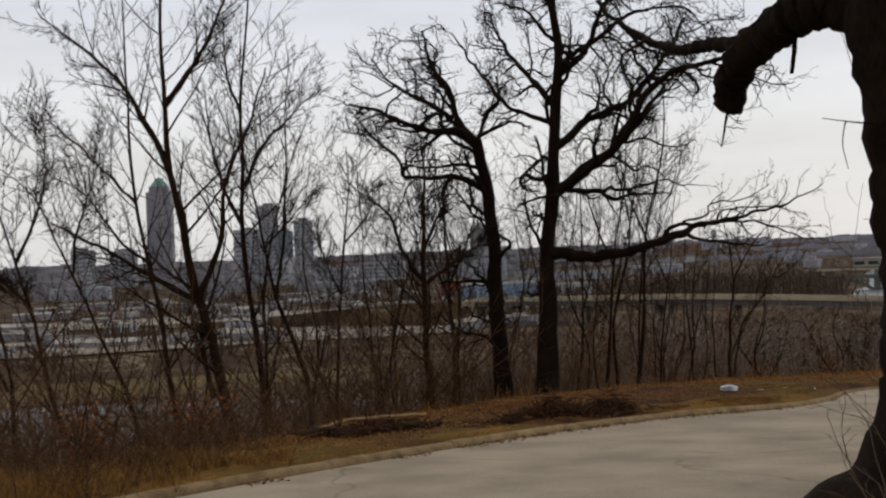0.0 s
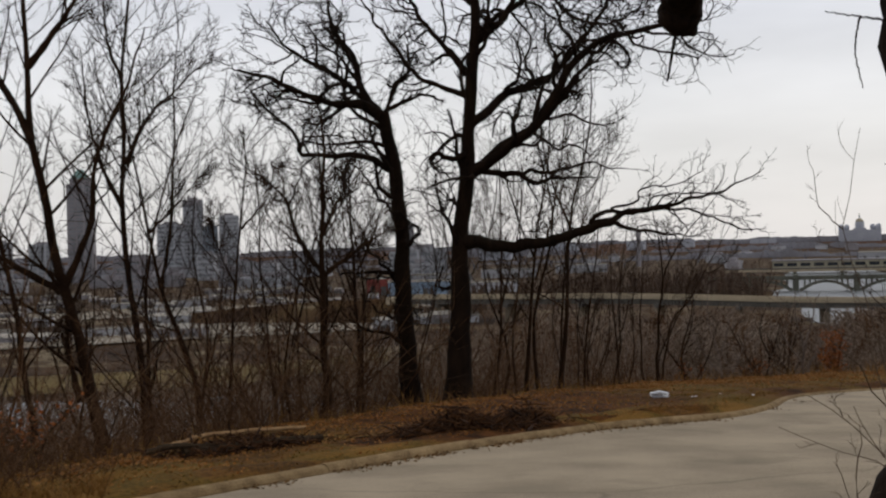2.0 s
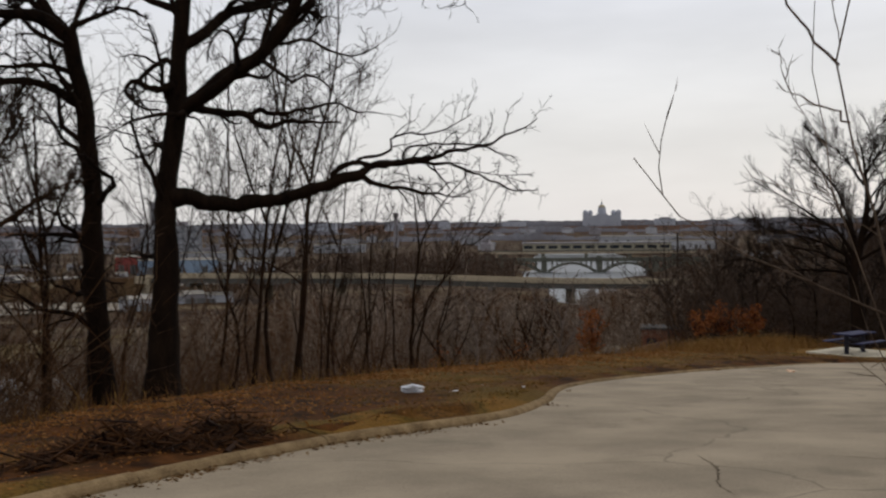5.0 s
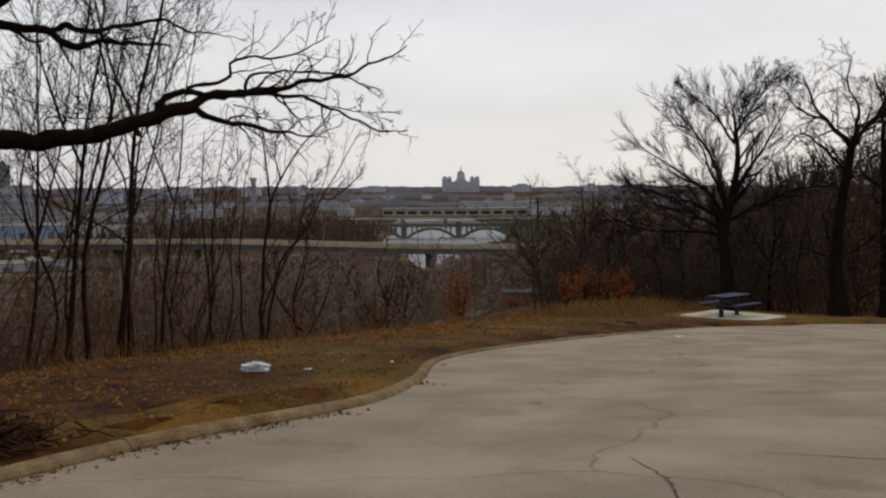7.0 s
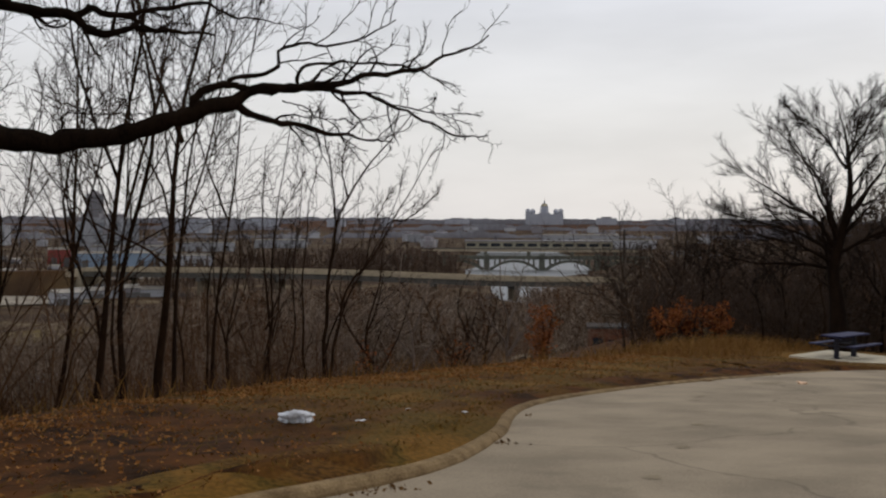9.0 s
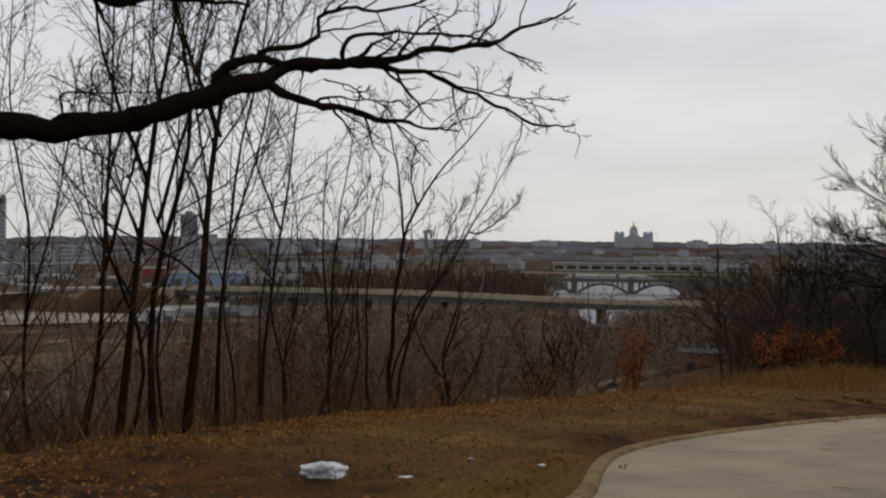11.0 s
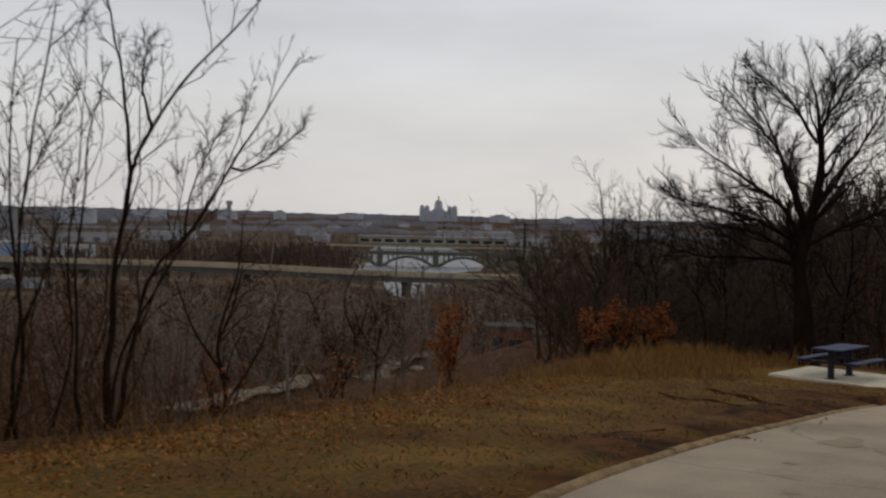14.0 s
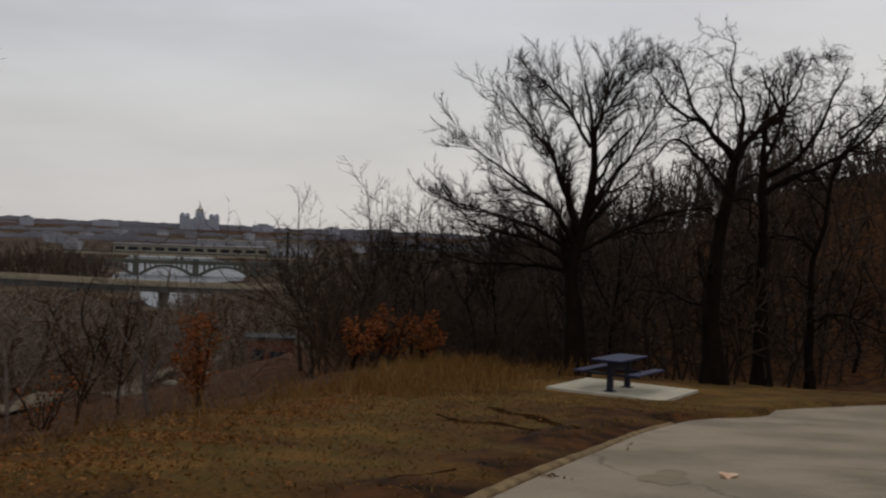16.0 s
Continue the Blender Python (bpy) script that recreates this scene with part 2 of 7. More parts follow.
def smooth_line(p, step=0.3, rounds=3):
    for _ in range(rounds):
        q = np.empty((2 * len(p), p.shape[1]))
        q[0], q[-1] = p[0], p[-1]
        q[1:-1:2], q[2:-1:2] = 0.75 * p[:-1] + 0.25 * p[1:], 0.25 * p[:-1] + 0.75 * p[1:]
        p = q
    s = np.r_[0, np.cumsum(np.linalg.norm(np.diff(p, axis=0), axis=1))]
    u = np.linspace(0, s[-1], max(3, int(s[-1] / step)))
    return np.stack([np.interp(u, s, p[:, i]) for i in range(p.shape[1])], 1)


KERB_SMOOTH = smooth_line(KERB_LINE)
ROAD_RING = np.vstack([KERB_SMOOTH, FAR_EDGE[1:], smooth_line(RIGHT_EDGE, 0.6)])


def side_of(x, y, line):
    """Distance from a line, positive on its left."""
    x, y = np.asarray(x, float).ravel(), np.asarray(y, float).ravel()
    best, sign = np.full(x.shape, 1e9), np.ones(x.shape)
    for a, b in zip(line[:-1], line[1:]):
        d = b - a
        u = np.clip(((x - a[0]) * d[0] + (y - a[1]) * d[1]) / (d @ d), 0, 1)
        px, py = x - a[0] - u * d[0], y - a[1] - u * d[1]
        r = np.hypot(px, py)
        near = r < best
        best[near], sign[near] = r[near], np.sign(d[0] * py - d[1] * px)[near]
    return best * np.where(sign == 0, 1, sign)


def inside(x, y, ring):
    x, y = np.asarray(x, float).ravel(), np.asarray(y, float).ravel()
    hit = np.zeros(x.shape, bool)
    for (x0, y0), (x1, y1) in zip(ring, np.roll(ring, -1, 0)):
        cross = (y0 > y) != (y1 > y)
        with np.errstate(divide="ignore", invalid="ignore"):
            hit ^= cross & (x < (x1 - x0) * (y - y0) / (y1 - y0) + x0)
    return hit


def paved(x, y):
    """The surface of the road and of the park round it."""
    u, v = np.clip(np.asarray(x, float), -25, 48) / 20, np.clip(np.asarray(y, float), -30, 62) / 20
    return -0.184 + 0.095 * u - 1.963 * v - 0.383 * u * u - 0.144 * u * v + 0.188 * v * v


def wave(x, y, k, ph=0.0):
    return np.sin(x * k + ph) * np.cos(y * k * 1.13 + 2 * ph) + 0.5 * np.sin(x * k * 2.3 + y * k * 1.7 + ph)


PAD = (28.4, 41.3, -4.37)
DROP_AT = [0, 3, 8, 16, 28, 60, 110, 180, 300, 420, 9000]
DROP = [0, 0.35, 2.2, 5.5, 9.0, 12.2, 14.5, 20.5, 27.0, 29.0, 29.0]
# on the town side the bluff falls more steeply to the river
STEEP = [0, 0.5, 2.8, 7.0, 12.5, 21.5, 27.0, 29.0, 29.0, 29.0, 29.0]


def land(x, y):
    """Height of the ground, road bed included."""
    shape = np.shape(x)
    x, y = np.asarray(x, float).ravel(), np.asarray(y, float).ravel()
    e = side_of(x, y, EDGE)
    z = paved(x, y) + 0.085 + 0.035 * wave(x, y, 0.9) + 0.02 * wave(x, y, 2.9, 1.0)
    mound = np.exp(-((x - 6.5) ** 2 + (y - 24.5) ** 2) / 30) * 0.14
    z = z + mound
    r = np.hypot(x - PAD[0], y - PAD[1])
    flat = np.clip((3.6 - r) / 1.6, 0, 1)
    z = z * (1 - flat) + (PAD[2] - 0.07) * flat
    town = np.clip((3 - np.degrees(np.arctan2(x - 5, np.maximum(y - 17, 0.1)))) / 9, 0, 1)
    fall = np.interp(np.maximum(e, 0), DROP_AT, DROP) * (1 - town) + np.interp(np.maximum(e, 0), DROP_AT, STEEP) * town
    rough = np.clip(e / 25, 0, 1)
    z = z - fall + rough * (0.5 * wave(x, y, 0.09) + 0.25 * wave(x, y, 0.31, 2.0)) * np.clip(1.6 - e / 250, 0.15, 1)
    flat_far = np.clip((e - 150) / 200, 0, 1)
    z = z * (1 - flat_far) + flat_far * (-32.2 + 0.6 * wave(x, y, 0.012))
    # wooded bank rising beside the drive, behind the oaks
    bank = np.clip((x - 44) / 46, 0, 1) * np.clip((118 - y) / 50, 0, 1)
    z = z + 13.0 * bank * bank * (3 - 2 * bank)
    # far rise of the land towards the skyline
    far = np.clip((np.hypot(x, y) - 1500) / 1900, 0, 1)
    z = z + far * far * (3 - 2 * far) * 31
    # river bed
    riv = river_dist(x, y)
    z = np.where(riv < 1, np.minimum(z, -33.2 - 2.5 * np.clip(1 - riv, 0, 1)), np.minimum(z, -33.0 + 14 * (riv - 1)))
    return z.reshape(shape)


RIVER = smooth_line(np.array([(330, 225), (250, 270), (205, 330), (186, 420), (223, 505), (262, 585), (285, 630), (315, 690), (390, 860), (450, 1000), (520, 1180)], float), 12)
BEND = smooth_line(np.array([(-460, 350), (-310, 290), (-180, 250), (-70, 232), (20, 238), (95, 275)], float), 10)


def river_half(y):
    """Half the river's width: narrow round the low bridge, broad at the arches."""
    return np.interp(y, [330, 420, 520, 610, 680], [24, 15, 18, 38, 46])


def river_dist(x, y):
    return np.minimum(np.abs(side_of(x, y, RIVER)) / river_half(np.ravel(y)), np.abs(side_of(x, y, BEND)) / 27.0)


# ---- building helpers ----
def part(name, bm, mat, parent=None, label=""):
    me = bpy.data.meshes.new(name)
    bm.to_mesh(me)
    bm.free()
    me.materials.append(mat)
    ob = new(name, me)
    ob.parent = parent
    return tagged(ob, label) if label else ob


def grid_mesh(name, verts, quads, mats, smooth=True):
    me = bpy.data.meshes.new(name)
    verts, quads = np.asarray(verts, np.float32), np.asarray(quads, np.int32)
    k = quads.shape[1]
    me.vertices.add(len(verts))
    me.vertices.foreach_set("co", verts.ravel())
    used = np.ones(quads.shape, bool)
    if k == 4:
        # a face whose last two corners are one is a triangle
        used[:, 3] = quads[:, 3] != quads[:, 2]
    sizes = used.sum(1)
    me.loops.add(int(sizes.sum()))
    me.loops.foreach_set("vertex_index", quads[used])
    me.polygons.add(len(quads))
    me.polygons.foreach_set("loop_start", np.r_[0, np.cumsum(sizes)[:-1]].astype(np.int32))
    me.polygons.foreach_set("use_smooth", np.full(len(quads), smooth))
    me.update(calc_edges=True)
    for mat in mats if isinstance(mats, (list, tuple)) else [mats]:
        me.materials.append(mat)
    return me


def box(bm, sx, sy, sz, at=(0, 0, 0), bevel=0.0, turn=0.0, tilt=(0, 0)):
    m = Matrix.Translation(at) @ Euler((tilt[0], tilt[1], turn)).to_matrix().to_4x4() @ Matrix.Diagonal((sx, sy, sz, 1))
    got = bmesh.ops.create_cube(bm, size=1.0, matrix=m)
    if bevel:
        edges = list({e for v in got["verts"] for e in v.link_edges})
        bmesh.ops.bevel(bm, geom=edges, offset=bevel, segments=2, affect="EDGES", profile=0.6)
    return bm


def cyl(bm, r0, r1, h, at=(0, 0, 0), sides=12, rot=(0, 0, 0)):
    m = Matrix.Translation(at) @ Euler(rot).to_matrix().to_4x4() @ Matrix.Translation((0, 0, h / 2))
    bmesh.ops.create_cone(bm, cap_ends=True, segments=sides, radius1=r0, radius2=max(r1, 0.001), depth=h, matrix=m)
    return bm


def thing(name, at, label, category, group="", kind=""):
    ob = new(name)
    ob.matrix_basis = pose(*at)
    ob.empty_display_size = 0.2
    return tagged(ob, label, category, group, kind)


# ---- ground ----
def spaced(fine0, fine1, step, far):
    inner = np.arange(fine0, fine1 + step / 2, step)
    grow, d, out = step, 0.0, []
    while d < far:
        grow = min(grow * 1.11, 130)
        d += grow
        out.append(d)
    out = np.array(out)
    return np.r_[fine0 - out[::-1], inner, fine1 + out]


gx, gy = spaced(-12, 46, 0.42, 4300), spaced(-2, 56, 0.42, 4300)
GX, GY = np.meshgrid(gx, gy)
GZ = land(GX, GY)
under_road = inside(GX, GY, ROAD_RING).reshape(GX.shape)
near_kerb = (np.abs(side_of(GX, GY, KERB_SMOOTH)) < 0.30).reshape(GX.shape)
GZ = np.where(under_road | near_kerb, paved(GX, GY) - 0.22, GZ)
nx, ny = len(gx), len(gy)
idx = np.arange(nx * ny).reshape(ny, nx)
quads = np.stack([idx[:-1, :-1], idx[:-1, 1:], idx[1:, 1:], idx[1:, :-1]], -1).reshape(-1, 4)
ground = new("ground", grid_mesh("ground", np.stack([GX, GY, GZ], -1).reshape(-1, 3), quads, GROUND))


def under_brush(x, y):
    """Bare dark soil round the brush heaps and the logs: above 0 inside."""
    x, y = np.asarray(x, float), np.asarray(y, float)
    u, v = (x - 2.2) * 0.91 + (y - 19.2) * 0.41, (y - 19.2) * 0.91 - (x - 2.2) * 0.41
    p, q = (x + 1.2) * 0.91 + (y - 18.5) * 0.41, (y - 18.5) * 0.91 - (x + 1.2) * 0.41
    return np.maximum(1 - (u / 2.3) ** 2 - (v / 0.95) ** 2, 1 - (p / 1.5) ** 2 - (q / 0.5) ** 2)


def worn_edge(x, y):
    """Bare trodden soil in patches along the back of the kerb at the turning place."""
    x, y = np.ravel(x), np.ravel(y)
    return np.where((y > 27) & (y < 37), 1.0 - (side_of(x, y, KERB_SMOOTH) / 1.5) ** 2 + 1.1 * wave(x, y, 0.9, 0.4) - 0.5, -1.0)


def under_oaks(x, y):
    """How far out from the oaks' feet: below 1 the leaves lie thick."""
    return np.hypot((np.asarray(x) - 3.1) / 3.4, (np.asarray(y) - 23.6) / 4.6)


wooded = np.maximum(side_of(GX, GY, EDGE) - 1.2, GX.ravel() - 45)
wooded = np.maximum(wooded, 1.6 * (1 - under_oaks(GX, GY).ravel() ** 2) + 0.2)
wooded = np.maximum(np.maximum(wooded, 2.5 * under_brush(GX, GY).ravel()), 1.2 * worn_edge(GX, GY))
mask = ground.data.attributes.new("wooded", "FLOAT", "POINT")
mask.data.foreach_set("value", np.clip(0.45 + 0.35 * wooded, 0, 1).astype(np.float32))
tagged(ground, "dead brown winter grass falling to a wooded valley", "ground", kind="structure")

# turf strip that meets the back of the kerb
ks = KERB_SMOOTH


def kerb_rise(y):
    """The kerb stands full height by the entrance and is worn low along the turning place."""
    return np.interp(y, [21, 28, 35], [0.92, 0.52, 0.22])


tang = np.gradient(ks, axis=0)
tang /= np.linalg.norm(tang, axis=1)[:, None]
left = np.stack([-tang[:, 1], tang[:, 0]], 1)
strip = []
for off, lift in ((0.10, -0.03), (0.19, 0.004), (0.5, 0.03), (0.85, 0.03), (1.3, -0.06)):
    p = ks + left * (off * (0.4 + 0.6 * kerb_rise(ks[:, 1])) if off < 0.2 else np.full(len(ks), off))[:, None]
    w = min(1, max(0, off - 0.19) / 0.62)
    z = land(p[:, 0], p[:, 1]) * w + (paved(ks[:, 0], ks[:, 1]) + 0.095 * kerb_rise(ks[:, 1])) * (1 - w)
    strip.append(np.c_[p, z + lift])
strip = np.array(strip)
i2 = np.arange(strip.shape[0] * strip.shape[1]).reshape(strip.shape[:2])
q2 = np.stack([i2[:-1, :-1], i2[:-1, 1:], i2[1:, 1:], i2[1:, :-1]], -1).reshape(-1, 4)
verge = new("verge", grid_mesh("verge", strip.reshape(-1, 3), q2[:, ::-1], GROUND))
mask = verge.data.attributes.new("wooded", "FLOAT", "POINT")
mask.data.foreach_set("value", np.clip(0.45 + np.maximum(0.9 * under_brush(strip[..., 0], strip[..., 1]).ravel(), 0.42 * worn_edge(strip[..., 0], strip[..., 1])), 0, 1).astype(np.float32))
tagged(verge, "trodden brown turf along the back of the kerb", "ground", kind="structure")

# ---- road ----
def even(line, n):
    u = np.r_[0, np.cumsum(np.linalg.norm(np.diff(line, axis=0), axis=1))]
    return np.stack([np.interp(np.linspace(0, u[-1], n), u, line[:, i]) for i in range(2)], 1)


ROAD_L = np.vstack([even(np.vstack([KERB_SMOOTH]), 150), even(FAR_EDGE, 60)[1:]])
right_line = smooth_line(RIGHT_EDGE, 0.6)[::-1]
cut = int(np.argmin(np.abs(right_line[:, 0] - 20)))
ROAD_R = np.vstack([even(right_line[:cut + 1], 150), even(right_line[cut:], 60)[1:]])
across = np.linspace(0, 1, 15)[None, :, None]
sheet = ROAD_L[:, None] * (1 - across) + ROAD_R[:, None] * across
i3 = np.arange(sheet.shape[0] * sheet.shape[1]).reshape(sheet.shape[:2])
q3 = np.stack([i3[:-1, :-1], i3[:-1, 1:], i3[1:, 1:], i3[1:, :-1]], -1).reshape(-1, 4)
sheet = sheet.reshape(-1, 2)
road = new("road", grid_mesh("road", np.c_[sheet, paved(sheet[:, 0], sheet[:, 1])], q3, ROAD))
tagged(road, "worn light grey asphalt park drive with cracks and stains", "road", kind="structure")


def sweep(pts, rad, sides):
    """Tapered tubes along many polylines at once: pts (B, k, 3), rad (B, k)."""
    B, k, _ = pts.shape
    pointed = sides == 3
    if pointed and k == 2:
        rad = rad * 1.3
    t = np.gradient(pts, axis=1)
    t /= np.linalg.norm(t, axis=2, keepdims=True) + 1e-9
    ref = np.where(np.abs(t[:, :1, 2:3]) > 0.8, np.array([[[1.0, 0.2, 0]]]), np.array([[[0, 0.1, 1.0]]]))
    a = np.cross(t, np.broadcast_to(ref, t.shape))
    a /= np.linalg.norm(a, axis=2, keepdims=True) + 1e-9
    b = np.cross(t, a)
    ang = np.arange(sides) * 2 * np.pi / sides
    ring = a[:, :, None] * np.cos(ang)[None, None, :, None] + b[:, :, None] * np.sin(ang)[None, None, :, None]
    v = pts[:, :, None] + ring * rad[:, :, None, None]
    if pointed:
        # thin twigs end in a point: a ring for every place but the last
        v = np.concatenate([v[:, :-1].reshape(B, -1, 3), pts[:, -1:]], 1)
        w = np.arange(B * v.shape[1]).reshape(B, -1)
        i = w[:, :-1].reshape(B, k - 1, sides)
        j = np.roll(i, -1, axis=2)
        last = np.repeat(w[:, -1:], sides, 1)
        body = np.stack([i[:, :-1], j[:, :-1], j[:, 1:], i[:, 1:]], -1).reshape(-1, 4)
        ends = np.stack([i[:, -1], j[:, -1], last, last], -1).reshape(-1, 4)
        return v.reshape(-1, 3), np.vstack([body, ends])
    i = np.arange(B * k * sides).reshape(B, k, sides)
    j = np.roll(i, -1, axis=2)
    q = np.stack([i[:, :-1], j[:, :-1], j[:, 1:], i[:, 1:]], -1).reshape(-1, 4)
    return v.reshape(-1, 3), q


def merge(chunks):
    vs, qs, n = [], [], 0
    for v, q in chunks:
        vs.append(v)
        qs.append(q + n)
        n += len(v)
    return np.vstack(vs), np.vstack(qs)


def curve_through(ctrl, k, rng, gnarl=0.0):
    """A smooth bent line through control points, with k points."""
    c = np.array(ctrl, float)
    p = np.vstack([2 * c[0] - c[1], c, 2 * c[-1] - c[-2]])
    out = []
    for i in range(1, len(p) - 2):
        for u in np.linspace(0, 1, 8, endpoint=False):
            a, b, d, e = p[i - 1], p[i], p[i + 1], p[i + 2]
            out.append(0.5 * (2 * b + (d - a) * u + (2 * a - 5 * b + 4 * d - e) * u * u + (3 * b - a - 3 * d + e) * u ** 3))
    out = np.array(out + [c[-1]])
    s = np.r_[0, np.cumsum(np.linalg.norm(np.diff(out, axis=0), axis=1))]
    u = np.linspace(0, s[-1], k)
    q = np.stack([np.interp(u, s, out[:, j]) for j in range(3)], 1)
    if gnarl:
        w = rng.normal(0, 1, (k, 3))
        w = (w + np.roll(w, 1, 0)) * 0.5
        w[0] = w[-1] = 0
        q += w * gnarl
    return q


def grow(par, prad, n, rng, span=(0.3, 1.0), angle=(35, 65), length=0.5, thick=0.55, k=5, wiggle=0.18, up=0.1, tip=0.3, least=0.004, lmin=0.05, lmax=99.0, fade=0.5, cap=9.0):
    """Side shoots from every parent line: returns their points and radii."""
    B, kp, _ = par.shape
    plen = np.linalg.norm(np.diff(par, axis=1), axis=2).sum(1)
    u = (np.arange(n)[None] + rng.uniform(0, 1, (B, n))) / n
    u = span[0] + (span[1] - span[0]) * u
    f = np.clip(u * (kp - 1), 0, kp - 1.001)
    i = f.astype(int)
    w = (f - i)[..., None]
    row = np.arange(B)[:, None]
    start = par[row, i] * (1 - w) + par[row, i + 1] * w
    t = par[row, i + 1] - par[row, i]
    t /= np.linalg.norm(t, axis=2, keepdims=True) + 1e-9
    r = prad[row, i] * (1 - w[..., 0]) + prad[row, i + 1] * w[..., 0]
    rnd = rng.normal(0, 1, (B, n, 3))
    rnd -= (rnd * t).sum(2, keepdims=True) * t
    rnd /= np.linalg.norm(rnd, axis=2, keepdims=True) + 1e-9
    a = np.radians(rng.uniform(*angle, (B, n)))[..., None]
    d = np.cos(a) * t + np.sin(a) * rnd
    d[..., 2] += up
    d /= np.linalg.norm(d, axis=2, keepdims=True) + 1e-9
    ln = np.maximum(plen[:, None] * length * (1 - fade * u) * rng.uniform(0.55, 1.3, (B, n)), lmin)
    ln = np.minimum(ln, lmax * rng.uniform(0.6, 1.1, (B, n)))
    M = B * n
    p, d, ln, r = start.reshape(M, 3), d.reshape(M, 3), ln.reshape(M), r.reshape(M)
    pts = [p]
    for s in range(k - 1):
        p = p + d * (ln / (k - 1))[:, None]
        pts.append(p)
        d = d + rng.normal(0, wiggle, (M, 3))
        d[:, 2] += up * 0.5
        d /= np.linalg.norm(d, axis=1, keepdims=True) + 1e-9
    pts = np.stack(pts, 1)
    r0 = np.clip(r * thick, least, cap)
    rad = r0[:, None] * np.linspace(1, tip, k)[None]
    return pts, np.maximum(rad, least * 0.7)


def crown_mesh(lines, levels, rng, mat, origin, name="crown"):
    """Twigs level by level from a list of (points, radii) lines of equal length."""
    par, prad = np.stack([p for p, _ in lines]), np.stack([r for _, r in lines])
    chunks = []
    for lv in levels:
        sides = lv.get("sides", 3)
        par, prad = grow(par, prad, rng=rng, **{a: b for a, b in lv.items() if a != "sides"})
        chunks.append(sweep(par - origin, prad, sides))
    v, q = merge(chunks)
    return grid_mesh(name, v, q, mat)


def tree(name, limbs, levels, seed, label, category="tree", mat=BARK, gnarl=0.055, flare=0.5, sides=10, group="", k=18, ridges=0.0, flare_by=16):
    """A bare tree: limbs are (control points, radius at the foot, radius at the tip); the first is the trunk."""
    rng = np.random.default_rng(seed)
    base = np.array(limbs[0][0][0], float)
    top = thing(name, tuple(base), label, category, group)
    lines, sparse = [], []
    for i, (ctrl, r0, r1, *bare) in enumerate(limbs):
        reach = np.linalg.norm(np.diff(np.array(ctrl, float), axis=0), axis=1).sum()
        p = curve_through(ctrl, k, rng, gnarl * min(1.0, reach / 4) * (1.3 if bare else 1.0))
        u = np.linspace(0, 1, k)
        r = r0 + (r1 - r0) * u ** 0.8
        if i == 0:
            r = r * (1 + flare * np.exp(-u * flare_by) + (0.25 * flare * np.exp(-u * 5) if flare_by < 20 else 0))
            p[0, 2] -= 0.25
        r = r * (1 + rng.normal(0, 0.04 if i == 0 else 0.09, k))
        if not bare:
            lines.append((p, r))
        elif bare[0] == "sparse":
            sparse.append((p, r))
        v, q = sweep((p - base)[None], r[None], sides if i == 0 else max(5, sides - 3))
        if ridges and r0 > 0.18:
            sd = len(v) // k
            w = rng.normal(0, 1, (k, sd))
            w = (w + np.roll(w, 1, 0) + np.roll(w, 2, 0)) / 1.7 + rng.normal(0, 0.8, (1, sd))
            v += (v - np.repeat(p - base, sd, 0)) * (ridges * w.reshape(-1, 1))
        ob = new("trunk" if i == 0 else "limb", grid_mesh("trunk" if i == 0 else "limb", v, q, mat))
        ob.parent = top
    cr = new("crown", crown_mesh(lines, levels, rng, mat, base))
    cr.parent = top
    if sparse:
        spray = new("twig_spray", crown_mesh(sparse, SPARSE_LEVELS, rng, mat, base, "twig_spray"))
        tagged(spray, kind="stuff").parent = top
    return top


def on(x, y, sink=0.1):
    return (x, y, float(land(np.array([x]), np.array([y]))[0]) - sink)


OAK_LEVELS = [
    dict(n=11, span=(0.15, 1.0), angle=(30, 75), length=0.48, thick=0.50, k=7, wiggle=0.30, up=0.07, sides=4, least=0.012, fade=0.4, lmax=2.1, cap=0.048),
    dict(n=6, span=(0.2, 1.0), angle=(30, 75), length=0.50, thick=0.55, k=6, wiggle=0.32, up=0.05, sides=3, least=0.0085, fade=0.4, lmax=0.95),
    dict(n=4, span=(0.2, 1.0), angle=(30, 70), length=0.55, thick=0.60, k=4, wiggle=0.28, up=0.06, least=0.0065, lmin=0.15, lmax=0.6),
    dict(n=2, span=(0.25, 1.0), angle=(25, 65), length=0.6, thick=0.70, k=3, wiggle=0.2, up=0.06, least=0.005, lmin=0.12, lmax=0.35),
]
SPARSE_LEVELS = [
    dict(n=9, span=(0.2, 1.0), angle=(22, 62), length=0.34, thick=0.55, k=6, wiggle=0.25, up=0.05, sides=4, least=0.0085, fade=0.3, lmax=0.8),
    dict(n=4, span=(0.25, 1.0), angle=(25, 60), length=0.50, thick=0.6, k=4, wiggle=0.25, up=0.03, least=0.0055, fade=0.3, lmax=0.4),
    dict(n=2, span=(0.3, 1.0), angle=(25, 60), length=0.55, thick=0.7, k=3, wiggle=0.2, up=0.03, least=0.0045, lmin=0.08, lmax=0.22),
]
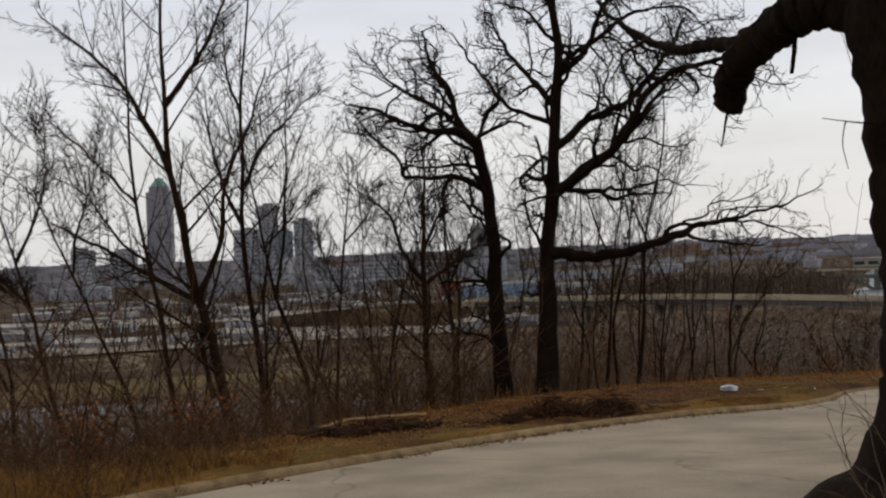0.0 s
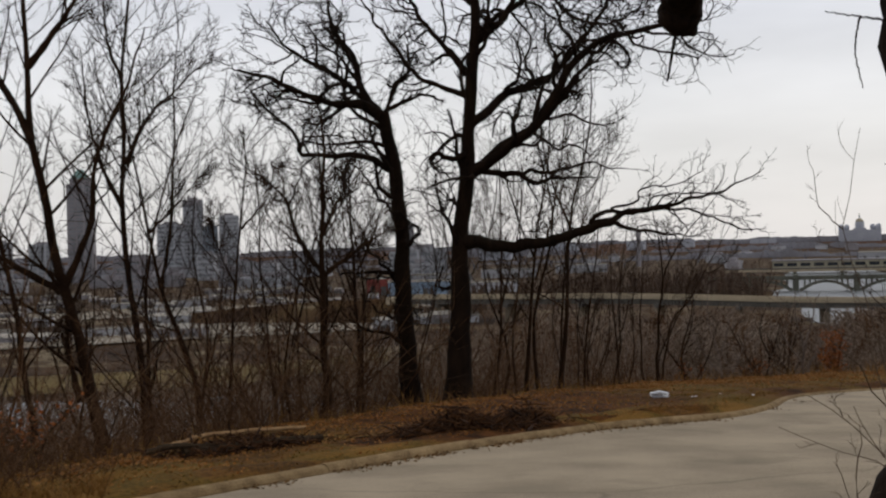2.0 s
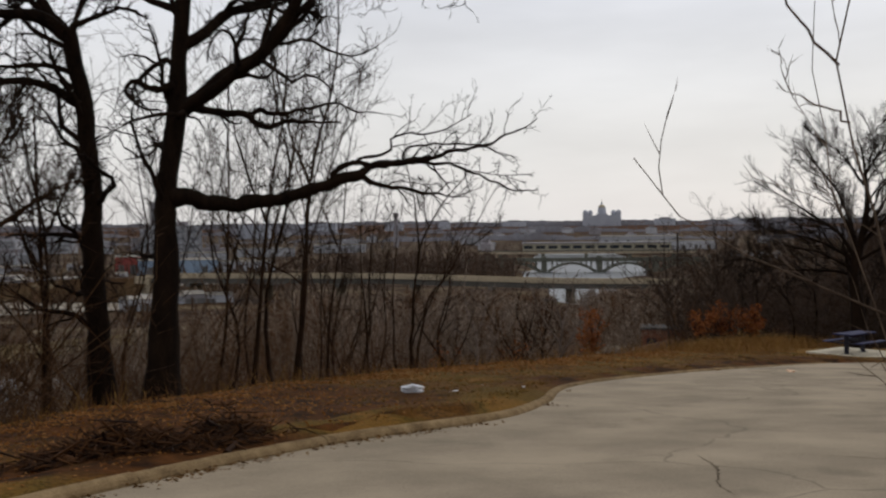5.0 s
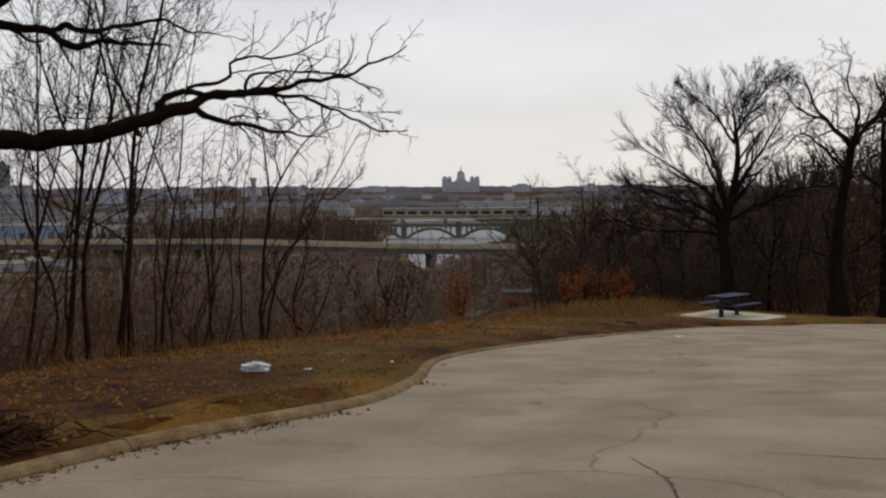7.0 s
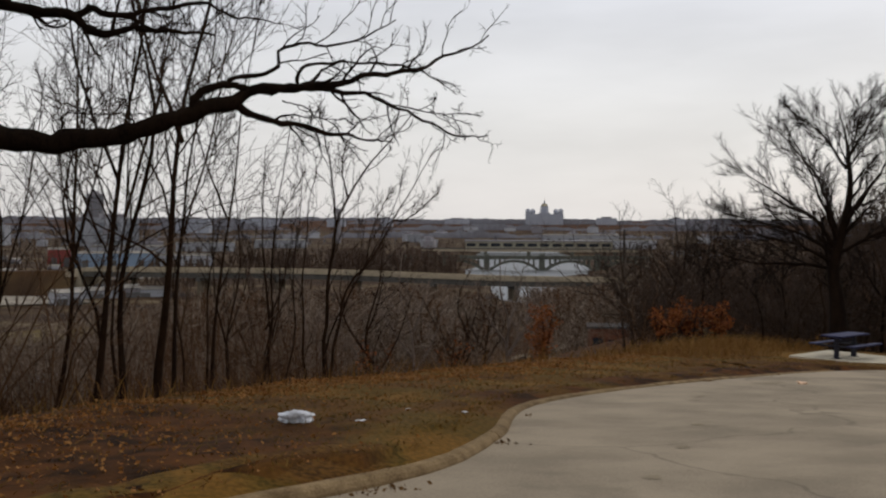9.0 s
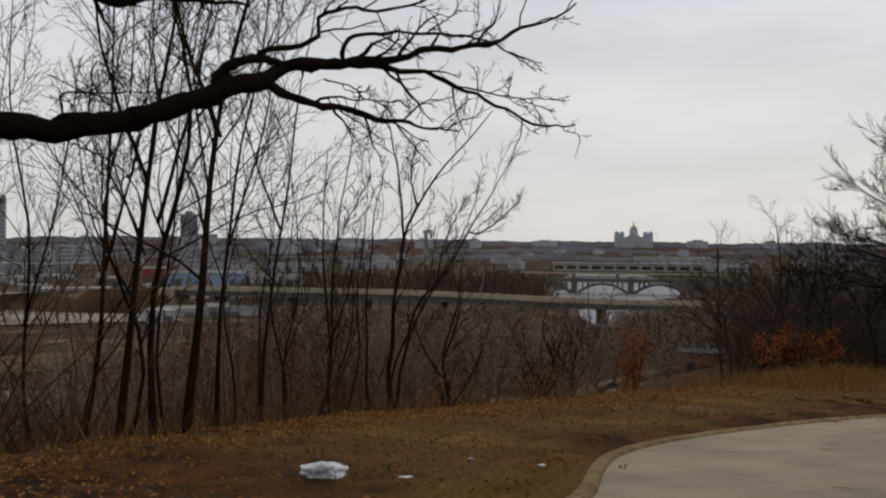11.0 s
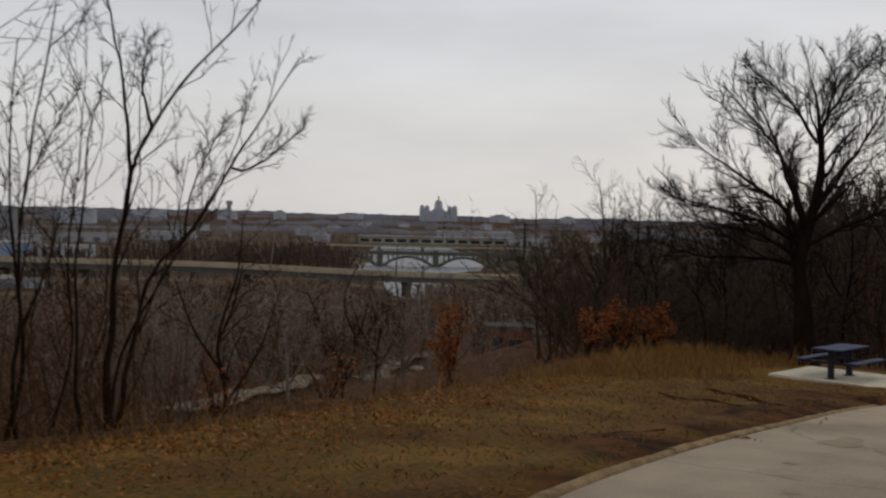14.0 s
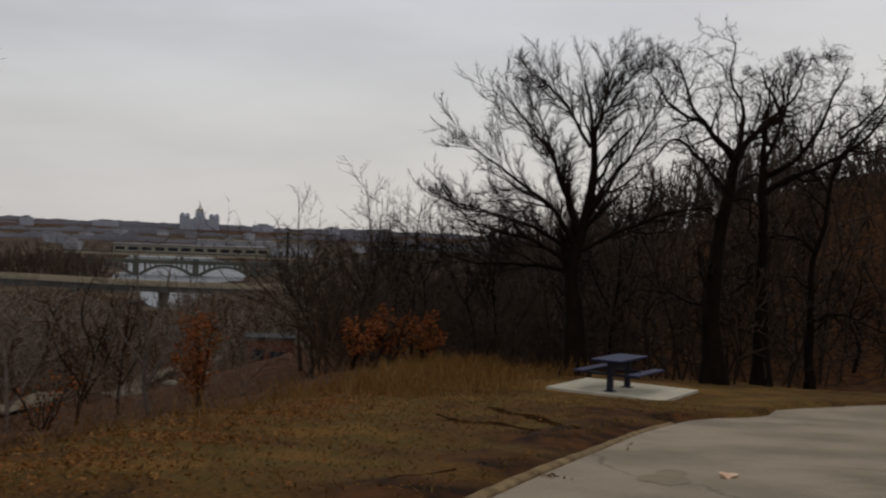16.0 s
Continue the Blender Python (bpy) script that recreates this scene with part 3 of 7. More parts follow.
GNARLED = [
    dict(n=13, span=(0.2, 1.0), angle=(35, 80), length=0.52, thick=0.60, k=9, wiggle=0.34, up=0.08, sides=5, least=0.016, fade=0.45, lmax=2.5, cap=0.062),
    dict(n=7, span=(0.2, 1.0), angle=(32, 72), length=0.55, thick=0.60, k=7, wiggle=0.34, up=0.06, sides=3, least=0.0115, fade=0.4, lmax=1.25),
    dict(n=3, span=(0.25, 1.0), angle=(28, 65), length=0.6, thick=0.62, k=4, wiggle=0.26, up=0.07, least=0.008, lmin=0.2, lmax=0.75),
    dict(n=1, span=(0.4, 1.0), angle=(25, 55), length=0.6, thick=0.70, k=2, wiggle=0.2, up=0.06, least=0.0065, lmin=0.15, lmax=0.4),
]
oak_two = [
    ([(2.55, 27.7, -2.85), (2.66, 27.7, -1.1), (2.72, 27.7, 0.8), (2.88, 27.7, 2.45), (3.0, 27.7, 4.0), (3.1, 27.7, 5.2), (3.2, 27.7, 6.5), (3.1, 27.7, 8.0), (3.35, 27.7, 9.6)], 0.275, 0.07),
    ([(2.75, 27.65, 1.22), (3.1, 27.7, 1.18), (3.78, 27.95, 1.06), (4.39, 27.75, 1.10), (5.05, 27.50, 1.21), (5.42, 27.35, 1.34), (5.90, 27.15, 1.50), (6.25, 27.10, 1.58)], 0.185, 0.10, "bare"),
    ([(6.18, 27.10, 1.55), (6.45, 27.15, 1.71), (7.10, 27.25, 1.84), (7.75, 27.35, 1.90), (8.04, 27.40, 2.04), (8.42, 27.45, 2.05), (8.85, 27.50, 2.19), (9.35, 27.55, 2.42), (9.7, 27.55, 2.56), (9.95, 27.55, 2.74)], 0.082, 0.010, "sparse"),
    ([(5.66, 27.20, 1.45), (5.72, 27.15, 1.63), (5.93, 27.10, 1.75), (6.17, 27.10, 1.80), (6.41, 27.15, 1.76), (6.70, 27.20, 1.73)], 0.062, 0.04, "bare"),
    ([(6.15, 27.10, 1.78), (6.19, 27.05, 1.89), (6.33, 27.00, 1.93), (6.73, 26.90, 2.00), (6.76, 26.85, 2.19), (6.93, 26.80, 2.31), (7.52, 26.75, 2.33), (7.86, 26.75, 2.46), (8.29, 26.75, 2.71)], 0.036, 0.008, "sparse"),
    ([(6.22, 27.10, 1.55), (6.56, 27.15, 1.40), (7.03, 27.25, 1.33), (7.70, 27.45, 1.23), (8.13, 27.55, 1.20), (8.53, 27.65, 1.16)], 0.056, 0.010, "sparse"),
    ([(7.70, 27.45, 1.23), (7.94, 27.60, 1.00), (8.22, 27.75, 0.75)], 0.011, 0.006, "bare"),
    ([(6.99, 27.25, 1.33), (7.28, 27.35, 1.18), (7.55, 27.45, 1.02)], 0.011, 0.006, "bare"),
    ([(6.70, 27.20, 1.73), (7.36, 27.35, 1.81), (8.13, 27.55, 1.80), (8.55, 27.60, 1.65), (9.09, 27.70, 1.48), (9.61, 27.80, 1.30), (10.08, 27.85, 1.32)], 0.052, 0.010, "sparse"),
    ([(8.47, 27.60, 1.68), (9.20, 27.75, 1.61), (9.83, 27.90, 1.62)], 0.013, 0.006, "sparse"),
    ([(7.08, 27.25, 1.84), (7.08, 27.15, 2.03), (7.30, 27.10, 2.13), (7.83, 27.05, 2.17), (8.28, 27.00, 2.15), (8.67, 26.95, 2.09), (9.08, 26.95, 1.92)], 0.028, 0.008, "sparse"),
    ([(6.86, 27.20, 1.63), (7.16, 27.15, 1.55), (7.30, 27.10, 1.42), (7.71, 27.05, 1.40)], 0.011, 0.006, "sparse"),
    ([(4.12, 27.75, 1.19), (4.11, 27.55, 1.32), (4.15, 27.45, 1.39), (4.52, 27.15, 1.36), (5.04, 26.95, 1.38)], 0.016, 0.006, "sparse"),
    ([(4.39, 27.75, 1.18), (4.43, 27.65, 1.68), (4.53, 27.65, 1.75), (4.74, 27.55, 1.50)], 0.012, 0.006, "bare"),
    ([(3.0, 27.8, 2.95), (3.37, 28.20, 2.86), (3.85, 28.30, 2.80), (4.27, 28.30, 2.77), (4.56, 28.30, 2.55), (4.89, 28.35, 2.59), (5.15, 28.40, 2.68), (5.45, 28.40, 2.66), (6.16, 28.50, 2.66)], 0.115, 0.016, "sparse"),
    ([(4.31, 28.30, 2.77), (4.52, 28.20, 2.89), (4.63, 28.15, 2.79), (5.13, 28.05, 2.81), (5.87, 28.00, 3.00), (6.24, 28.00, 2.87), (6.87, 28.00, 2.81)], 0.06, 0.01, "sparse"),
    ([(3.12, 27.70, 5.45), (3.2, 27.80, 5.75), (3.42, 28.00, 6.21), (4.65, 28.00, 7.06), (5.41, 28.00, 7.47), (6.63, 28.10, 7.52), (7.23, 28.20, 6.99)], 0.1, 0.02),
    ([(4.95, 28.00, 7.19), (5.58, 28.30, 6.55), (6.50, 28.40, 6.38), (7.27, 28.40, 6.73)], 0.06, 0.02),
    ([(2.95, 27.68, 2.70), (3.25, 27.40, 2.95), (4.06, 27.00, 3.49), (4.78, 26.90, 4.09), (5.16, 26.90, 4.65), (5.96, 26.80, 5.46), (6.56, 26.80, 6.01)], 0.1, 0.025),
    ([(3.05, 27.70, 4.50), (2.74, 27.80, 4.70), (1.88, 28.00, 5.08), (1.17, 28.00, 6.00), (0.47, 28.00, 7.07)], 0.08, 0.02, "sparse"),
    ([(3.18, 27.70, 6.70), (2.9, 27.80, 6.95), (2.43, 28.00, 7.59), (1.70, 28.00, 7.85)], 0.06, 0.02),
    ([(2.92, 27.7, 2.7), (3.9, 27.25, 3.4), (4.5, 26.9, 3.85), (5.1, 26.55, 4.9), (5.65, 26.2, 5.45), (6.65, 25.85, 5.7), (7.75, 25.5, 5.8)], 0.17, 0.04),
    ([(3.0, 27.7, 3.9), (4.0, 28.05, 4.65), (5.15, 28.3, 5.2), (6.15, 28.55, 6.3), (6.8, 28.8, 7.4)], 0.13, 0.035),
    ([(2.9, 27.65, 3.2), (2.5, 27.4, 3.1), (2.24, 27.3, 3.22), (2.05, 27.25, 3.14), (2.08, 27.25, 2.95), (2.22, 27.28, 2.84)], 0.085, 0.035, "bare"),
    ([(3.0, 27.8, 5.1), (2.5, 28.0, 5.8), (2.0, 28.3, 6.5), (1.5, 28.5, 7.5)], 0.10, 0.03),
    ([(3.1, 27.7, 5.75), (3.9, 27.5, 6.4), (4.25, 27.2, 7.3), (5.0, 27.0, 8.0)], 0.11, 0.03),
    ([(3.15, 27.7, 7.4), (2.6, 27.3, 8.4), (2.3, 27.0, 9.4)], 0.07, 0.02),
]
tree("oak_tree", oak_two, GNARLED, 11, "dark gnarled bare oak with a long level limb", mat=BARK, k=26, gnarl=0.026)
oak_one = [
    ([(1.55, 29.0, -3.3), (1.42, 29.0, -0.5), (1.37, 29.0, 1.5), (1.27, 29.0, 2.8), (1.04, 29.0, 4.35)], 0.245, 0.15),
    ([(1.04, 29.0, 4.25), (0.55, 28.8, 4.54), (-0.2, 28.6, 4.6), (-1.1, 28.4, 4.9), (-1.7, 28.2, 5.2), (-2.3, 28.0, 5.3)], 0.15, 0.03),
    ([(0.98, 29.0, 4.3), (0.5, 29.1, 5.0), (0.37, 29.25, 5.7), (-0.1, 29.4, 6.5), (-0.35, 29.5, 7.5)], 0.13, 0.03),
    ([(1.06, 29.0, 4.3), (1.35, 29.1, 5.1), (1.7, 29.1, 5.45), (1.65, 29.2, 6.1)], 0.07, 0.03),
    ([(1.2, 28.9, 2.95), (0.65, 28.8, 3.3), (0.0, 28.7, 3.35), (-0.96, 28.6, 3.38), (-1.0, 28.5, 3.75), (-1.5, 28.4, 4.25), (-2.1, 28.3, 4.9)], 0.095, 0.025),
    ([(1.08, 29.0, 4.45), (2.0, 28.7, 4.77), (2.45, 28.4, 4.55)], 0.06, 0.025, "sparse"),
    ([(0.9, 29.0, 4.4), (0.05, 29.15, 5.25), (-0.76, 29.3, 5.7), (-1.4, 29.45, 6.25), (-1.8, 29.6, 6.8)], 0.09, 0.025),
]
tree("oak_tree", oak_one, GNARLED, 12, "leaning dark bare oak with crooked limbs", mat=BARK, k=24, gnarl=0.03)
near_oak = [
    ([(3.95, 8.75, -1.0), (3.97, 8.75, -0.1), (3.94, 8.75, 1.0), (3.85, 8.75, 2.05), (3.76, 8.75, 3.0), (3.79, 8.75, 3.9), (3.85, 8.75, 5.2), (3.85, 8.8, 7.0)], 0.37, 0.27, "bare"),
    ([(3.72, 8.8, 3.15), (3.42, 9.35, 3.35), (3.22, 9.9, 3.3), (3.05, 10.45, 3.12), (3.02, 10.8, 2.95), (3.03, 11.05, 2.70)], 0.23, 0.15, "bare"),
    ([(3.12, 10.3, 3.2), (2.9, 11.1, 3.36), (2.63, 11.75, 3.45), (2.3, 12.4, 3.8), (2.0, 13.0, 4.3)], 0.095, 0.02),
    ([(3.33, 9.8, 3.2), (3.31, 9.8, 3.0), (3.29, 9.82, 2.83)], 0.025, 0.018, "bare"),
    ([(3.6, 8.6, 2.2), (3.35, 8.6, 2.23), (3.12, 8.62, 2.27)], 0.009, 0.003, "bare"),
    ([(3.3, 8.6, 2.24), (3.27, 8.6, 2.05), (3.31, 8.6, 1.85)], 0.006, 0.003, "bare"),
    ([(3.58, 8.6, 2.26), (3.42, 8.6, 2.55), (3.3, 8.6, 2.95)], 0.005, 0.002, "bare"),
    ([(3.7, 8.6, 1.35), (3.55, 8.6, 1.42), (3.42, 8.6, 1.44)], 0.005, 0.002, "bare"),
    ([(3.8, 8.75, 4.2), (4.6, 8.3, 5.0), (5.8, 7.9, 5.6), (7.0, 7.8, 6.0)], 0.16, 0.05),
    ([(3.03, 11.0, 2.8), (3.02, 11.15, 2.55), (2.98, 11.2, 2.3)], 0.02, 0.008),
]
NEAR_LEVELS = [dict(OAK_LEVELS[0], n=4, length=0.30, least=0.006, angle=(50, 90)), dict(OAK_LEVELS[1], n=3, least=0.004), dict(OAK_LEVELS[2], n=2, least=0.003)]
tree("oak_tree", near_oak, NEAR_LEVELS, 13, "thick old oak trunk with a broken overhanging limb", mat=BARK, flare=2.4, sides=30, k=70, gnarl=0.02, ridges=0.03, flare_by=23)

# trees round the picnic place
big = [
    ([on(34.1, 48.5), (34.0, 48.5, -3.3), (33.9, 48.6, -1.9), (34.1, 48.4, -0.4), (34.3, 48.2, 1.5), (34.2, 48.3, 3.3), (34.0, 48.5, 4.4)], 0.40, 0.024),
    ([(34.1, 48.4, -0.3), (34.4, 47.6, 0.9), (34.8, 46.7, 2.4), (35.0, 45.9, 3.6)], 0.104, 0.018),
    ([(33.9, 48.6, -1.0), (33.2, 48.7, 0.0), (32.3, 48.9, 0.6), (31.3, 49.4, 1.4), (30.2, 49.9, 2.1)], 0.111, 0.015),
    ([(33.9, 48.6, -1.2), (33.4, 49.6, -0.6), (32.5, 50.8, -0.1), (31.2, 52.3, 0.4)], 0.096, 0.015),
    ([(34.0, 48.5, -0.5), (34.0, 49.2, 0.9), (33.8, 50.1, 2.4), (33.1, 51.4, 4.0)], 0.104, 0.018),
    ([(34.3, 48.2, 1.5), (34.0, 47.8, 2.9), (34.0, 47.1, 4.8)], 0.074, 0.015),
    ([(34.2, 48.3, 2.2), (33.2, 48.6, 3.6), (32.0, 49.1, 4.6)], 0.067, 0.015),
    ([(34.2, 48.3, 2.6), (35.0, 48.0, 3.9), (35.6, 47.5, 5.0)], 0.067, 0.015),
    ([(34.0, 48.5, -0.8), (33.0, 48.3, 0.9), (32.0, 48.0, 2.3), (31.4, 48.0, 3.2)], 0.089, 0.015),
    ([(33.9, 48.6, -1.6), (32.6, 49.2, -0.9), (31.5, 49.8, -0.6), (30.4, 50.4, -0.2)], 0.09, 0.015),
    ([(34.0, 48.4, -1.2), (34.9, 47.2, -0.4), (35.8, 45.8, 0.2), (36.6, 44.8, 0.4)], 0.09, 0.015),
    ([(33.9, 48.6, -1.9), (33.2, 49.9, -1.7), (32.0, 51.5, -1.7), (30.8, 53.0, -1.2)], 0.08, 0.015),
]
MAPLE_LEVELS = [
    dict(n=17, span=(0.15, 1.0), angle=(22, 52), length=0.50, thick=0.48, k=7, wiggle=0.16, up=0.15, lmax=2.4, sides=4, least=0.013, fade=0.45),
    dict(n=9, span=(0.15, 1.0), angle=(20, 48), length=0.52, thick=0.52, k=5, wiggle=0.15, up=0.13, lmax=1.7, least=0.0105, fade=0.4),
    dict(n=6, span=(0.15, 1.0), angle=(20, 48), length=0.55, thick=0.6, k=3, wiggle=0.12, up=0.08, least=0.0075, lmin=0.25, lmax=0.9),
]
tree("maple_tree", big, MAPLE_LEVELS, 21, "tall bare maple with a broad feathery crown", mat=BARK, gnarl=0.03)
FAR_OAK_LEVELS = [dict(OAK_LEVELS[0], least=0.013, n=11, lmax=2.3), dict(OAK_LEVELS[1], least=0.009, n=7, lmax=1.3, k=5), dict(OAK_LEVELS[2], least=0.0065, n=4, lmax=0.7, k=3), dict(OAK_LEVELS[3], least=0.0050, n=3, lmax=0.4)]
oak_a = [
    ([on(38.6, 46.3), (38.4, 46.4, -2.5), (38.6, 46.3, -0.2), (38.8, 46.0, 2.2)], 0.385, 0.156),
    ([(38.8, 46.0, 2.0), (37.9, 46.6, 3.2), (37.4, 46.8, 3.9), (36.8, 46.9, 5.2)], 0.141, 0.024),
    ([(38.8, 46.0, 2.0), (39.5, 45.6, 3.1), (40.1, 45.3, 3.7), (40.0, 46.0, 5.3)], 0.141, 0.024),
    ([(38.6, 46.2, 1.0), (37.3, 46.8, 2.4), (36.4, 46.9, 2.5), (35.5, 46.9, 1.7)], 0.089, 0.018),
    ([(38.7, 46.1, 1.4), (38.0, 45.0, 2.6), (38.4, 44.2, 3.4), (38.0, 43.6, 4.6)], 0.089, 0.018),
    ([(38.8, 46.0, 2.1), (39.2, 46.1, 3.6), (38.8, 46.3, 4.7), (39.1, 46.4, 6.1)], 0.104, 0.018),
    ([(37.9, 46.6, 3.2), (36.9, 47.0, 3.6), (36.0, 47.2, 4.5), (35.6, 47.0, 5.4)], 0.067, 0.015),
    ([(39.5, 45.6, 3.1), (40.6, 45.0, 4.3), (41.2, 44.8, 5.8)], 0.074, 0.015),
]
oak_b = [
    ([on(41.9, 46.8), (41.8, 46.9, -2.1), (41.8, 46.9, 0.3), (41.8, 47.0, 2.0)], 0.311, 0.144),
    ([(41.8, 47.0, 1.7), (42.2, 45.7, 2.5), (42.4, 44.8, 4.2), (42.4, 44.2, 5.4)], 0.126, 0.021),
    ([(41.8, 46.9, 1.1), (42.3, 45.3, 2.0), (42.4, 44.1, 2.5), (42.5, 43.0, 3.4), (42.3, 42.3, 4.8)], 0.133, 0.021),
    ([(41.8, 47.0, -1.7), (40.0, 47.7, -3.0), (38.4, 48.1, -2.6), (36.9, 48.4, -2.4)], 0.067, 0.015),
    ([(41.8, 47.0, 1.9), (41.2, 46.6, 3.6), (41.0, 46.0, 5.4)], 0.118, 0.021),
    ([(41.8, 47.0, 2.0), (42.1, 46.5, 3.6), (41.9, 46.2, 4.6), (42.4, 45.9, 6.1)], 0.096, 0.018),
    ([(42.4, 44.4, 3.0), (43.3, 43.6, 4.0), (43.8, 43.2, 5.4)], 0.067, 0.015),
]
oak_c = [
    ([on(44.5, 46.5), (44.4, 46.6, -3.4), (44.5, 46.5, -1.2), (44.7, 46.2, 0.5), (44.8, 46.0, 2.1)], 0.178, 0.072),
    ([(44.5, 46.5, -3.5), (44.2, 45.1, -3.2), (44.1, 43.3, -3.7)], 0.074, 0.018),
    ([(44.5, 46.4, -1.0), (43.2, 46.7, -0.4), (41.6, 47.2, -0.7)], 0.074, 0.018),
    ([(44.8, 46.0, 2.0), (44.3, 45.0, 3.2), (44.6, 44.0, 4.2)], 0.074, 0.018),
    ([(44.8, 46.0, 2.0), (45.6, 45.6, 3.4), (46.0, 45.0, 4.6)], 0.074, 0.018),
]
for limbs, seed, words in ((oak_a, 31, "massive bare oak with forking twisted limbs"), (oak_b, 32, "dark bare oak with a wide spreading crown"), (oak_c, 33, "slender dark oak with low drooping limbs")):
    tree("oak_tree", limbs, FAR_OAK_LEVELS, seed, words, mat=BARK, group="oaks by the picnic place")


# ---- young trees on the lip of the bluff ----
SAP_LEVELS = [
    dict(n=10, span=(0.22, 0.98), angle=(38, 72), length=0.40, thick=0.42, k=6, wiggle=0.15, up=0.13, sides=4, least=0.008, fade=0.55),
    dict(n=6, span=(0.2, 1.0), angle=(25, 60), length=0.45, thick=0.5, k=4, wiggle=0.14, up=0.10, least=0.0055, fade=0.4, lmin=0.15),
    dict(n=3, span=(0.2, 1.0), angle=(25, 55), length=0.55, thick=0.6, k=3, wiggle=0.12, up=0.1, least=0.0045, lmin=0.14),
]


def sapling(x, y, height, r, lean=(0, 0), seed=0, fork=None, mat=BARK_WARM, levels=SAP_LEVELS, bendy=0.025, label="thin bare young tree on the bluff edge", group="young trees on the bluff"):
    rng = np.random.default_rng(seed + 500)
    b = np.array(on(x, y))
    tipp = b + (lean[0], lean[1], height)
    bend = rng.normal(0, bendy * height, (3, 3)) * (1, 1, 0.2)
    ctrl = [b, b + (tipp - b) * 0.25 + bend[0], b + (tipp - b) * 0.5 + bend[1], b + (tipp - b) * 0.75 + bend[2], tipp]
    limbs = [([tuple(c) for c in ctrl], r, r * 0.16)]
    for f in fork or ():
        at_, dx, dy, hh = f
        s = b + (tipp - b) * at_ + (bend[0] * at_ * 2 if at_ < 0.5 else bend[1])
        e = s + (dx, dy, hh)
        mid = s + np.array((dx * 0.6, dy * 0.6, hh * 0.45))
        limbs.append(([tuple(s), tuple(mid), tuple(e)], r * 0.62, r * 0.14))
    return tree("young_tree", limbs, levels, seed, label, mat=mat, gnarl=0.015, flare=0.3, sides=7, group=group, k=14)


def young_tree(label, seed, r, stems, levels=None, group="young trees on the bluff"):
    """A bare young tree: the first stem stands on the ground, the others fork from it."""
    x0, y0, _ = stems[0][0]
    limbs = []
    for i, st in enumerate(stems):
        low = [on(x0 + (x0 - st[1][0]) * 0.2, y0, 0.2)] if i == 0 else []
        r0 = r if i == 0 else r * (0.55 if len(st) > 3 else 0.45)
        limbs.append((low + st, r0, max(r0 * 0.16, 0.008)))
    return tree("young_tree", limbs, levels or YOUNG_LEVELS, seed, label, mat=BARK_WARM, gnarl=0.03, flare=0.3, sides=8, group=group, k=20)


YOUNG_LEVELS = [
    dict(n=20, span=(0.22, 0.97), angle=(32, 66), length=0.40, thick=0.40, k=7, wiggle=0.06, up=0.16, sides=4, least=0.0110, fade=0.5, lmax=3.4),
    dict(n=8, span=(0.15, 1.0), angle=(28, 62), length=0.42, thick=0.5, k=4, wiggle=0.08, up=0.11, least=0.0082, fade=0.4, lmin=0.25, lmax=1.5),
    dict(n=4, span=(0.25, 1.0), angle=(22, 48), length=0.50, thick=0.6, k=3, wiggle=0.07, up=0.07, least=0.0062, lmin=0.16, lmax=0.6),
]
young_tree('slender leaning bare young tree on the bluff edge', 200, 0.095, [
    [(-6.95, 27.5, -3.49), (-7.16, 27.5, -1.8), (-7.37, 27.5, 0.03), (-7.64, 27.5, 1.36), (-7.9, 27.5, 2.91), (-8.01, 27.5, 4.53), (-8.06, 27.5, 6.43), (-8.05, 27.5, 8.49)],
    [(-7.9, 27.5, 2.91), (-8.6, 27.5, 3.67), (-9.59, 27.5, 4.73), (-10.72, 27.5, 5.66)],
    [(-7.64, 27.5, 1.36), (-8.31, 27.5, 1.9), (-9.21, 27.5, 3.18), (-10.35, 27.5, 3.89)],
])
young_tree('forked bare young tree with a thick lower trunk', 201, 0.195, [
    [(-5.93, 29, -3.4), (-6.17, 29, -2.18), (-6.41, 29, -0.63), (-6.73, 29, 0.46), (-7.04, 29, 2.02), (-7.34, 29, 3.88), (-7.46, 29, 5.59), (-7.49, 29, 7.29), (-7.46, 29, 9.45)],
    [(-6.71, 29, 0.38), (-6.37, 29, 1.14), (-6.02, 29, 2.05), (-5.84, 29, 3.51), (-5.16, 29, 5.03), (-4.64, 29, 6.56)],
    [(-6.77, 29, 0.23), (-7.5, 29, 0.72), (-8.48, 29, 1.3), (-9.61, 29, 1.97), (-10.67, 29, 2.55)],
    [(-7.37, 29, 3.89), (-8.45, 29, 6.01), (-9.41, 29, 7.06), (-10.76, 29, 8.19)],
    [(-7.46, 29, 5.59), (-6.56, 29, 6.79), (-5.81, 29, 8.15), (-5.3, 29, 9.37)],
    [(-6.41, 29, -2.4), (-6.64, 29, -1.08), (-6.67, 29, -0.16), (-6.73, 29, 0.46)],
])
young_tree('tall bare young tree with upright limbs', 202, 0.145, [
    [(-5.71, 33, -3.68), (-5.87, 33, -1.43), (-6.08, 33, 0.46), (-6.18, 33, 2.4), (-6.07, 33, 4.15), (-6.14, 33, 5.91), (-5.93, 33, 7.84), (-5.7, 33, 9.94)],
    [(-6.09, 33, 3.62), (-5.37, 33, 5), (-4.46, 33, 5.84), (-3.73, 33, 6.52)],
    [(-6.18, 33, 2.4), (-6.74, 33, 3.65), (-7.12, 33, 5.25), (-7.23, 33, 6.83)],
    [(-6.14, 33, 5.91), (-6.51, 33, 7.33), (-6.53, 33, 8.92)],
])
